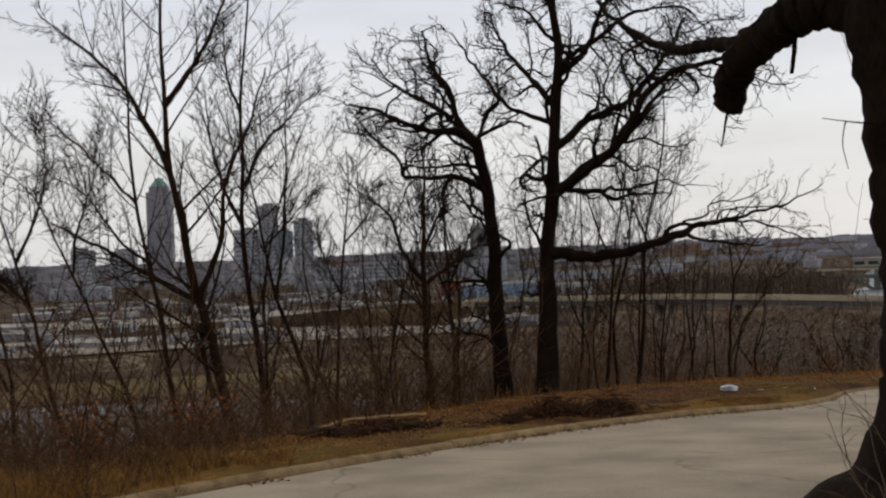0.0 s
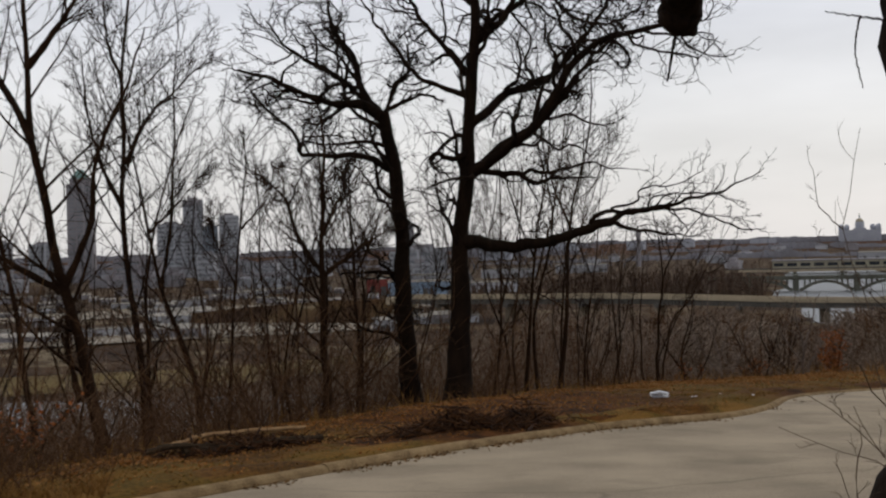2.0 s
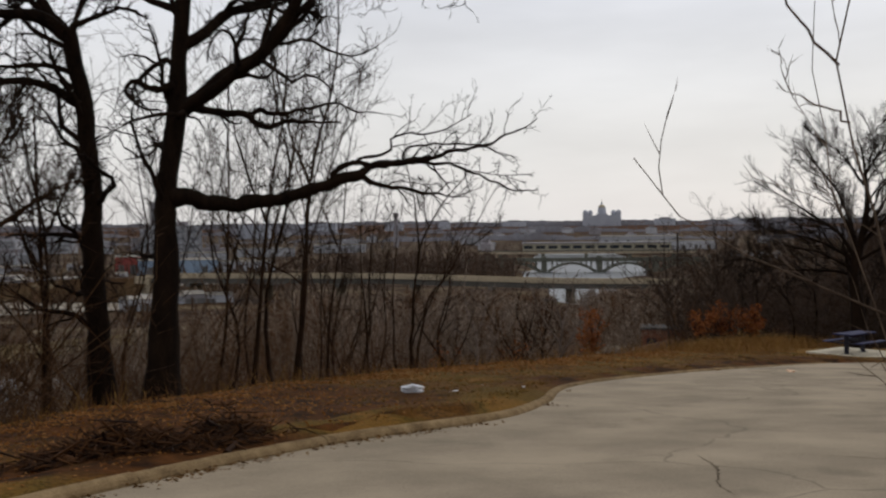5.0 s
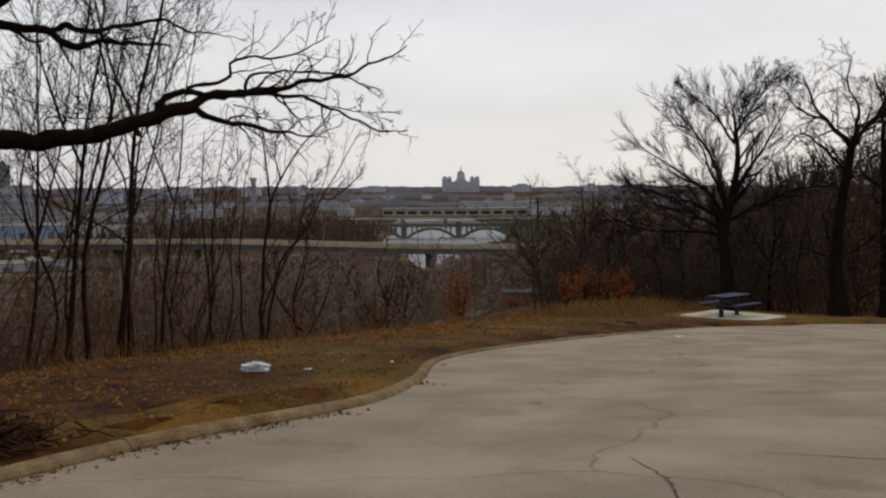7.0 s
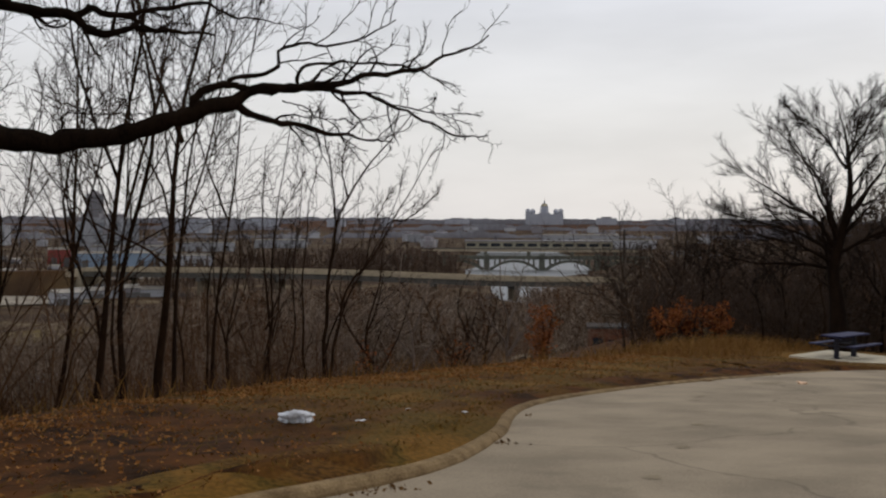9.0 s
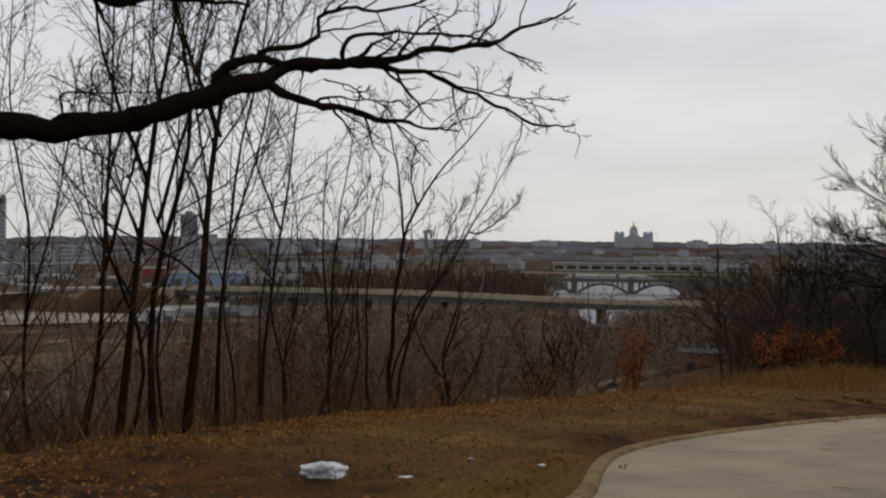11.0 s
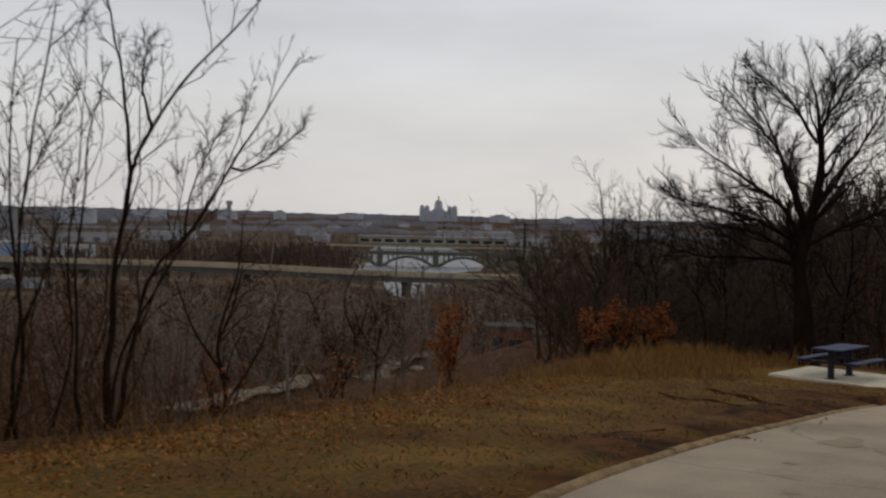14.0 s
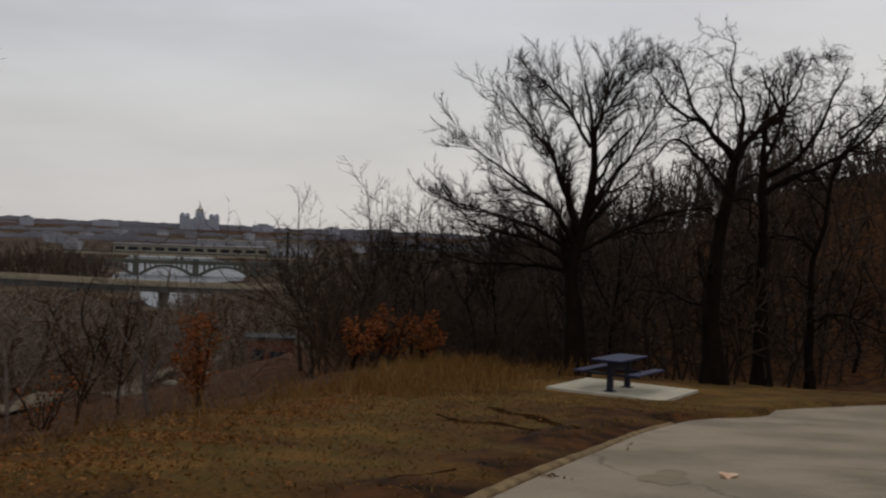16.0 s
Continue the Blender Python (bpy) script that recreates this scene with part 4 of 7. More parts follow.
young_tree('bare young tree leaning over the bluff', 203, 0.12, [
    [(-4.45, 34, -3.26), (-4.85, 34, -1.43), (-5.37, 34, 0.07), (-5.71, 34, 1.68), (-6.04, 34, 3.68), (-6.42, 34, 5.51)],
    [(-5.37, 34, 0.07), (-5.13, 34, 1.65), (-4.96, 34, 3.64), (-4.88, 34, 5.7), (-4.7, 34, 7.8)],
    [(-5.71, 34, 1.68), (-4.72, 34, 2.72), (-3.96, 34, 3.6)],
])
young_tree('thin bare young tree on the bluff edge', 204, 0.09, [
    [(-5.58, 33, -3.74), (-5.61, 33, -1.84), (-5.61, 33, -0.09), (-5.28, 33, 2.01), (-4.9, 33, 3.57), (-4.31, 33, 5.13)],
])
young_tree('thin bare young tree on the bluff edge', 205, 0.09, [
    [(-3.67, 35, -3.71), (-3.55, 35, -1.76), (-3.42, 35, 0.1), (-3.19, 35, 1.77), (-3, 35, 3.62), (-3.06, 35, 4.93)],
    [(-3.42, 35, 0.1), (-3.9, 35, 1.24), (-4.13, 35, 2.36)],
    [(-3.19, 35, 1.77), (-2.44, 35, 2.67), (-2.13, 35, 3.59)],
])
young_tree('thin bare young tree on the bluff edge', 206, 0.06, [
    [(-2.28, 34, -3.25), (-2.43, 34, -1.13), (-2.54, 34, 0.65), (-2.57, 34, 2.28), (-2.65, 34, 3.91)],
])
young_tree('bare young tree with upswept side branches', 207, 0.14, [
    [(-0.5, 28.6, -2.88), (-0.55, 28.6, -0.99), (-0.52, 28.6, 0.53), (-0.51, 28.6, 1.9), (-0.41, 28.6, 3.27), (-0.47, 28.6, 4.34)],
    [(-0.52, 28.6, 0.53), (-1.05, 28.6, 1.32), (-1.36, 28.6, 2.24), (-1.9, 28.6, 2.84), (-2.57, 28.6, 3.36)],
    [(-0.52, 28.6, 0.46), (0.23, 28.6, 0.99), (0.83, 28.6, 1.39), (1.47, 28.6, 1.59)],
    [(-0.51, 28.6, 1.45), (-0.1, 28.6, 2.27), (0.32, 28.6, 3.09)],
])
young_tree('thin straight bare young tree beside the oaks', 208, 0.11, [
    [(0.19, 33.5, -3.62), (0.18, 33.5, -1.41), (0.16, 33.5, 0.28), (0.09, 33.5, 2.16), (0.03, 33.5, 3.76)],
    [(0.16, 33.5, 0.28), (0.84, 33.5, 1.77), (1.15, 33.5, 2.83)],
])
young_tree('slender leaning bare young tree on the bluff edge', 209, 0.08, [
    [(-8.21, 28, -3.09), (-8.73, 28, -1.36), (-9.28, 28, -0.14), (-9.76, 28, 1.14), (-10.33, 28, 2.43), (-10.93, 28, 3.43), (-11.58, 28, 3.98)],
    [(-9.76, 28, 1.14), (-9.56, 28, 2.4), (-9.14, 28, 3.58), (-9.01, 28, 4.92)],
])
young_tree('crooked bare young tree leaning over the brush', 210, 0.085, [
    [(-8.6, 24, -2.91), (-9, 24, -1.36), (-9.33, 24, 0.25), (-9.65, 24, 1.47), (-9.97, 24, 2.44), (-10.31, 24, 3.61)],
    [(-9.33, 24, 0.25), (-9.65, 24, 0.77), (-10.28, 24, 0.99)],
    [(-9.65, 24, 1.47), (-9.21, 24, 2.41), (-8.91, 24, 3.42), (-8.92, 24, 4.83)],
])
sapling(-9.5, 22.0, 9.5, 0.08, (-2.0, 0), 14, [(0.45, 1.0, 0, 3)])
sapling(-10.5, 27.0, 11.0, 0.09, (-0.9, 0), 15, [(0.45, -1.2, 0, 4)])
sapling(-2.6, 36.5, 9.5, 0.06, (0.3, 0), 16)
sapling(-1.6, 41.0, 12.0, 0.07, (-0.6, 0), 17)
sapling(-8.6, 37.0, 11.0, 0.08, (0.6, 0), 18, [(0.5, -1.0, 0, 4)])
# behind the oaks
for i, (x, y, h, r, lx) in enumerate([(0.4, 31.5, 9.5, 0.08, -0.5), (-1.2, 30.2, 9.0, 0.07, 0.3), (-2.2, 37.8, 11.0, 0.08, 0.5), (-4.4, 34.5, 12.0, 0.09, 0.2), (0.1, 34.2, 10.0, 0.06, -0.2), (3.9, 33.5, 9.0, 0.075, 0.6), (4.6, 31.0, 8.6, 0.085, 0.9), (5.1, 31.6, 9.6, 0.08, 0.2), (5.5, 30.9, 9.4, 0.095, 1.1), (6.1, 33.8, 9.0, 0.06, 0.8), (6.9, 34.5, 8.0, 0.055, 1.0), (3.2, 34.5, 9.0, 0.06, -0.4), (4.4, 36.5, 10.0, 0.07, 0.3), (2.2, 33.5, 9.0, 0.06, 0.2), (5.4, 37.5, 10.5, 0.06, 0.5)]):
    sapling(x, y, h, r * 0.72, (lx, 0), 40 + i, [(0.35, 0.9, -0.3, 4.5)] if i % 2 else [(0.45, -0.9, 0.2, 3.5)], levels=[dict(SAP_LEVELS[0], n=14, angle=(25, 60)), dict(SAP_LEVELS[1], n=7), dict(SAP_LEVELS[2], n=3, k=2)])
# fan of whips on the lip, further on
WHIP = [dict(SAP_LEVELS[0], n=8, angle=(22, 50), length=0.34, span=(0.25, 0.97), up=0.12), dict(SAP_LEVELS[1], n=5, angle=(22, 52)), dict(SAP_LEVELS[2], n=3)]
for i, (x, y, h, r, lx) in enumerate([(8.6, 37.4, 6.3, 0.05, 0.2), (8.0, 38.2, 5.8, 0.04, -0.4), (7.3, 36.2, 5.6, 0.035, 0.2), (8.2, 37.9, 6.9, 0.035, -0.3), (6.9, 37.0, 6.2, 0.035, 0.3), (9.2, 37.9, 6.6, 0.03, 0.7), (10.0, 37.0, 5.4, 0.035, 2.6)]):
    sapling(x - 0.28, y, h * 0.95, r * 0.9, (lx * 0.75, -0.3), 60 + i, [(0.3, 0.7, 0.1, 2.6)] if i % 3 == 0 else None, levels=WHIP, bendy=0.035, label="slender bare whip fanning up from the bluff lip", group="fan of bare whips")
young_tree('tall curving bare whip on the bluff lip', 230, 0.06, [
    [(9.55, 36, -3.52), (9.59, 36, -2.39), (9.67, 36, -1.18), (9.81, 36, -0.21), (10.08, 36, 0.51), (10.49, 36, 1.21), (11.1, 36, 1.88), (11.62, 36, 2.51)],
    [(9.81, 36, -0.21), (9.73, 36, 0.95), (9.55, 36, 1.91), (9.42, 36, 2.56)],
    [(10.08, 36, 0.51), (9.95, 36, 1.16), (10.05, 36, 1.78)],
], WHIP, "fan of bare whips")
young_tree('slender bare whip fanning up from the bluff lip', 231, 0.045, [
    [(9.72, 36.25, -3.53), (10.05, 36.25, -1.65), (10.57, 36.25, -0.98), (11.2, 36.25, 0.07), (11.74, 36.25, 0.91), (12.2, 36.25, 1.7)],
    [(11.2, 36.25, 0.07), (11.53, 36.25, 0.08), (12.3, 36.25, 0.69)],
    [(10.57, 36.25, -0.98), (10.72, 36.25, -0.14), (11.19, 36.25, 0.81)],
], WHIP, "fan of bare whips")
young_tree('slender bare whip fanning up from the bluff lip', 232, 0.035, [
    [(8.45, 36.5, -3.43), (8.46, 36.5, -1.6), (8.53, 36.5, -0.28), (8.63, 36.5, 0.64), (8.81, 36.5, 1.57), (8.92, 36.5, 2.37)],
    [(8.53, 36.5, -0.28), (8.92, 36.5, 0.55), (9.22, 36.5, 1.07)],
], WHIP, "fan of bare whips")
young_tree('slender bare whip fanning up from the bluff lip', 233, 0.035, [
    [(9.28, 36.75, -3.56), (9.22, 36.75, -1.63), (9.34, 36.75, -0.16), (9.4, 36.75, 0.67), (9.66, 36.75, 1.5)],
], WHIP, "fan of bare whips")
# taller bare trees standing out of the brush on the slope
for i, (x, y, h) in enumerate([(14.5, 50.0, 7.0), (19.0, 58.0, 7.5), (24.0, 66.0, 7.0), (16.0, 64.0, 8.0), (28.0, 72.0, 6.5), (22.0, 54.0, 5.5), (11.5, 54.0, 8.0), (33.0, 76.0, 6.0)]):
    sapling(x, y, h, 0.09, (((-1) ** i) * 0.6, 0), 120 + i, [(0.25, 1.6, 0.2, 3.2), (0.35, -1.5, 0, 2.8), (0.5, 0.8, 0.3, 2.4)], mat=PALE_BARK if i % 2 else BARK_WARM, levels=[dict(SAP_LEVELS[0], n=8, least=0.012), dict(SAP_LEVELS[1], n=5, least=0.009, k=3), dict(SAP_LEVELS[2], n=3, least=0.007)], bendy=0.04, label="pale-barked bare tree on the brushy slope" if i % 2 else "dark bare tree on the brushy slope", group="trees on the slope")
# between the bluff and the maple
for i, (x, y, h, r, lx) in enumerate([(33.8, 60.2, 9.6, 0.10, -0.3), (31.5, 60.5, 7.5, 0.07, -0.8), (36.0, 60.0, 8.0, 0.08, 0.4), (37.8, 57.0, 8.5, 0.09, 0.5), (40.0, 60.0, 9.0, 0.09, 0), (35.2, 55.0, 6.5, 0.06, -0.6), (47.5, 52.0, 6.0, 0.09, 0.3), (39.5, 52.0, 8.5, 0.10, -0.4), (50.0, 48.0, 6.0, 0.10, 0), (36.8, 51.5, 6.0, 0.06, 0.4), (32.5, 58.5, 7.5, 0.08, 0.2), (34.6, 57.5, 8.0, 0.08, -0.2), (35.5, 62.0, 9.0, 0.09, 0.1), (33.0, 64.0, 9.5, 0.10, -0.4), (37.2, 63.0, 9.0, 0.10, 0.5)]):
    sapling(x, y, h * 0.8, r * 0.8, (lx, 0), 80 + i, [(0.4, -1.2, 0.3, 2.4), (0.5, 1.0, 0, 2.1)], mat=BARK if x > 34.5 else BARK_GREY, levels=[dict(SAP_LEVELS[0], n=15, least=0.012), dict(SAP_LEVELS[1], n=6, least=0.009, k=3), dict(SAP_LEVELS[2], n=2, least=0.007, k=2)], label="thin dark bare tree at the wood's edge" if x > 34.5 else "thin grey bare tree at the wood's edge", group="trees at the wood's edge")


# ---- kerb ----
def kerb():
    top = thing("kerb", (0, 0, 0), "weathered buff concrete kerb with chipped joints", "kerb", kind="structure")
    rng = random.Random(5)
    s = np.r_[0, np.cumsum(np.linalg.norm(np.diff(ks, axis=0), axis=1))]
    prof = [(-0.02, -0.12), (-0.01, 0.025), (0.012, 0.068), (0.05, 0.098), (0.115, 0.108), (0.17, 0.094), (0.18, -0.12)]
    at_, piece = 0.0, 3.0
    while at_ < s[-1] - 0.4:
        end = min(at_ + piece - 0.012, s[-1])
        us = np.linspace(at_, end, 13)
        bm = bmesh.new()
        rows = []
        sag, push = rng.uniform(-0.006, 0.006), rng.uniform(-0.006, 0.006)
        for u in us:
            p = np.array([np.interp(u, s, ks[:, 0]), np.interp(u, s, ks[:, 1])])
            t = np.array([np.interp(u, s, tang[:, 0]), np.interp(u, s, tang[:, 1])])
            nrm = np.array([-t[1], t[0]]) / np.hypot(*t)
            z = float(paved(p[0], p[1])) + sag
            wob, low = rng.uniform(-0.004, 0.004), float(kerb_rise(p[1]))
            rows.append([bm.verts.new((*(p + nrm * (o * (0.4 + 0.6 * low) + push + wob)), z + h * (low if h > 0 else 1) + (wob if h > 0 else 0))) for o, h in prof])
        for a, b in zip(rows[:-1], rows[1:]):
            for i in range(len(prof) - 1):
                bm.faces.new((a[i], a[i + 1], b[i + 1], b[i]))
        for r, flip in ((rows[0], False), (rows[-1], True)):
            bm.faces.new(r[::-1] if flip else r)
        bmesh.ops.recalc_face_normals(bm, faces=bm.faces[:])
        ob = part("kerb_stone", bm, KERB, top)
        for f in ob.data.polygons:
            f.use_smooth = False
        at_ += piece
    return top


kerb()

# ---- picnic place ----
PU = Vector((0.945, 0.327, 0)).normalized()
PANG = math.atan2(PU.y, PU.x)
PADMAT = material("pale_slab_concrete", (0.55, 0.50, 0.40), (0.40, 0.36, 0.29), 2.2, 40, 0.9, 0.15)
BLUE = material("dark_blue_coated_steel", (0.019, 0.021, 0.062), (0.012, 0.013, 0.036), 5, 80, 0.55, 0.1)
NAVY = material("near_black_steel", (0.014, 0.015, 0.024), (0.008, 0.008, 0.013), 5, 80, 0.5, 0.1)
slab_bm = box(bmesh.new(), 2.35, 2.95, 0.16, (0, 0, -0.08), 0.015)
slab = part("concrete_pad", slab_bm, PADMAT)
slab.matrix_basis = Matrix.Translation(PAD) @ Matrix.Rotation(PANG, 4, "Z")
tagged(slab, "pale square concrete slab under the picnic table", "slab")


def picnic_table():
    at_ = Vector(PAD) - PU * 0.25
    top = thing("picnic_table", tuple(at_), "dark blue steel picnic table with two attached benches", "table")
    top.matrix_basis = Matrix.Translation(at_) @ Matrix.Rotation(PANG, 4, "Z")
    bm = bmesh.new()
    for i in range(5):
        box(bm, 1.70, 0.142, 0.045, (0, -0.30 + 0.15 * i, 0.745), 0.008)
    part("tabletop", bm, BLUE, top)
    for y in (-0.68, 0.68):
        bm = bmesh.new()
        for i in (-0.07, 0.07):
            box(bm, 1.70, 0.132, 0.04, (0, y + i, 0.455), 0.008)
        part("bench", bm, BLUE, top)
    for x in (-0.52, 0.52):
        part("leg", box(bmesh.new(), 0.13, 0.13, 0.73, (x, 0, 0.36), 0.015), NAVY, top, "near-black square steel post")
        part("foot_plate", box(bmesh.new(), 0.26, 0.26, 0.014, (x, 0, 0.008), 0.004), NAVY, top)
        part("bench_arm", box(bmesh.new(), 0.08, 1.44, 0.06, (x, 0, 0.40), 0.01), NAVY, top)
        part("top_bracket", box(bmesh.new(), 0.06, 0.62, 0.05, (x, 0, 0.70), 0.01), NAVY, top)
    part("beam", box(bmesh.new(), 1.04, 0.06, 0.08, (0, 0, 0.55), 0.01), NAVY, top)


picnic_table()

# ---- litter ----
PLASTIC = material("white_plastic_film", (0.74, 0.74, 0.74), (0.50, 0.51, 0.53), 9, 40, 0.45, 0.5)
PAPER = material("pale_wrapper", (0.74, 0.56, 0.43), (0.58, 0.38, 0.26), 12, 60, 0.7, 0.3)


def crumpled(name, x, y, size, mat, seed, label, on_road=False, flat=0.45):
    rng = random.Random(seed)
    bm = bmesh.new()
    bmesh.ops.create_icosphere(bm, subdivisions=4 if size > 0.1 else 3, radius=1.0)
    lobes = [(Vector((rng.uniform(-1, 1), rng.uniform(-1, 1), rng.uniform(-0.2, 1))).normalized(), rng.uniform(0.2, 0.75)) for _ in range(7)]
    for v in bm.verts:
        n = v.co.normalized()
        r = 0.62 + sum(a * max(0, n.dot(d)) ** 9 for d, a in lobes) + 0.34 * noise.noise(n * 2.6 + Vector((seed, 0, 0))) + 0.26 * abs(noise.noise(n * 6 + Vector((0, seed, 0)))) - 0.12 * abs(noise.noise(n * 13))
        v.co = Vector((n.x * r * 1.25, n.y * r * 0.8, max(n.z * r, -0.25) * flat)) * size
    ob = part(name, bm, mat)
    z = float(paved(x, y)) if on_road else on(x, y, 0)[2]
    ob.matrix_basis = pose(x, y, z + 0.23 * flat * size, 0, 0, rng.uniform(-15, 15))
    return tagged(ob, label, "litter")


crumpled("plastic_bag", 6.5, 24.55, 0.165, PLASTIC, 3, "crumpled white plastic bag lying on the grass", flat=0.60)
crumpled("paper_scrap", 7.15, 24.3, 0.045, PLASTIC, 8, "small white paper scrap on the grass")
crumpled("paper_scrap", 8.1, 25.6, 0.03, PLASTIC, 9, "small white paper scrap on the grass")
crumpled("paper_scrap", 8.6, 25.0, 0.035, PLASTIC, 10, "small white paper scrap by the kerb")
crumpled("food_wrapper", 17.85, 30.45, 0.09, PAPER, 4, "crumpled pale orange wrapper on the asphalt", True)

# ---- logs and brush on the verge ----
BARELOG = material("barkless_wood", (0.30, 0.205, 0.125), (0.16, 0.10, 0.06), 4, 50, 0.9, 0.4, stretch=(1, 1, 0.3))


def log(x0, y0, x1, y1, r, seed, label, lift=0.0):
    rng = np.random.default_rng(seed)
    a, b = np.array((x0, y0, on(x0, y0, 0)[2] + r + lift)), np.array((x1, y1, on(x1, y1, 0)[2] + r + lift))
    p = curve_through([a, a * 0.6 + b * 0.4 + rng.normal(0, 0.03, 3), b], 14, rng, 0.012)
    v, q = sweep((p - a)[None], (r * (1 + rng.normal(0, 0.06, 14)) * np.linspace(1, 0.8, 14))[None], 8)
    n = len(v)
    v = np.vstack([v, p[0] - a, p[-1] - a])
    bm = bmesh.new()
    vs = [bm.verts.new(c) for c in v]
    for f in q:
        bm.faces.new([vs[i] for i in f])
    for i in range(8):
        bm.faces.new((vs[n], vs[(i + 1) % 8], vs[i]))
        bm.faces.new((vs[n + 1], vs[n - 8 + i], vs[n - 8 + (i + 1) % 8]))
    ob = part("log", bm, BARELOG if lift > 0.1 else DEADWOOD)
    ob.location = a
    return tagged(ob, label, "log", "logs on the verge")


log(-1.86, 18.45, -0.42, 19.05, 0.035, 1, "pale weathered straight branch lying on the verge", 0.20)
log(-2.05, 18.05, -0.5, 18.75, 0.065, 2, "dark rotting log lying on the verge")
log(-1.7, 18.35, -0.15, 18.85, 0.055, 3, "dark rotting log lying on the verge", 0.03)
log(-2.5, 17.75, -1.5, 18.35, 0.045, 4, "dark rotting log lying on the verge", 0.05)
log(-2.2, 18.0, -2.0, 18.9, 0.03, 5, "dark broken limb leaning over the logs", 0.16)


def brush_pile(x, y, w, d, n, seed, angle, label, high=0.13):
    rng = np.random.default_rng(seed)
    c = np.array(on(x, y, 0))
    u = rng.normal(0, 0.4, (n, 2))
    ca, sa = math.cos(angle), math.sin(angle)
    px, py = c[0] + w * u[:, 0] * ca - d * u[:, 1] * sa, c[1] + w * u[:, 0] * sa + d * u[:, 1] * ca
    z = land(px, py) + 0.02 + np.abs(rng.normal(0, high, n)) * np.exp(-(u ** 2).sum(1) * 2)
    yaw, pit = rng.normal(angle, 1.5, n), rng.normal(0, 0.42, n)
    ln = rng.uniform(0.10, 0.46, n) * np.where(rng.uniform(0, 1, n) < 0.12, 1.7, 1.0)
    dr = np.stack([np.cos(yaw) * np.cos(pit), np.sin(yaw) * np.cos(pit), np.sin(pit)], 1)
    st = np.stack([px, py, z], 1) - c
    pts = np.stack([st - dr * ln[:, None] * 0.5, st + rng.normal(0, 0.03, (n, 3)), st + dr * ln[:, None] * 0.5], 1)
    rad = (rng.uniform(0.004, 0.013, n) * np.where(ln > 0.7, 1.8, 1.0) * np.where(rng.uniform(0, 1, n) < 0.06, 2.2, 1.0))[:, None] * np.array([1, 0.9, 0.5])[None]
    v, q = sweep(pts, rad, 4)
    ob = new("brush_pile", grid_mesh("brush_pile", v, q, STICKS))
    ob.location = c
    return tagged(ob, label, "brush pile", kind="stuff")


STICKS = island_material("broken_sticks", [(0.030, 0.013, 0.006), (0.058, 0.028, 0.013), (0.013, 0.006, 0.003), (0.020, 0.0095, 0.0048), (0.17, 0.105, 0.058), (0.022, 0.011, 0.0055), (0.036, 0.016, 0.007), (0.070, 0.032, 0.013)])
brush_pile(1.95, 19.35, 1.35, 0.40, 1400, 1, 0.42, "heap of dark broken branches and twigs", 0.12)
brush_pile(3.0, 20.1, 0.8, 0.5, 420, 2, 0.5, "low heap of dark broken branches and twigs", 0.18)
brush_pile(-1.2, 18.5, 1.5, 0.55, 620, 3, 0.42, "scatter of broken twigs round the logs", 0.10)

# ---- bare shrub of whips beside the drive ----
SHRUB_BARK = material("dull_tan_bark", (0.13, 0.098, 0.074), (0.06, 0.043, 0.032), 6, 45, 0.95, 0.3)


def bare_shrub(x, y, whips, seed, label):
    rng = np.random.default_rng(seed)
    b = np.array(on(x, y))
    top = thing("shrub", tuple(b), label, "shrub")
    lines = []
    for ctrl, r in whips:
        p = curve_through([b + np.array(c) for c in ctrl], 14, rng, 0.012)
        rr = r * np.linspace(1, 0.25, 14)
        lines.append((p, rr))
        v, q = sweep((p - b)[None], rr[None], 5)
        new("stem", grid_mesh("stem", v, q, SHRUB_BARK)).parent = top
    lv = [dict(n=4, span=(0.3, 0.98), angle=(25, 60), length=0.13, thick=0.5, k=5, wiggle=0.14, up=0.08, least=0.0022, fade=0.3), dict(n=3, span=(0.3, 1), angle=(25, 55), length=0.4, thick=0.6, k=3, wiggle=0.1, up=0.05, least=0.0016, fade=0.3)]
    tagged(new("twig_spray", crown_mesh(lines, lv, rng, SHRUB_BARK, b, "twig_spray")), kind="stuff").parent = top
    return top


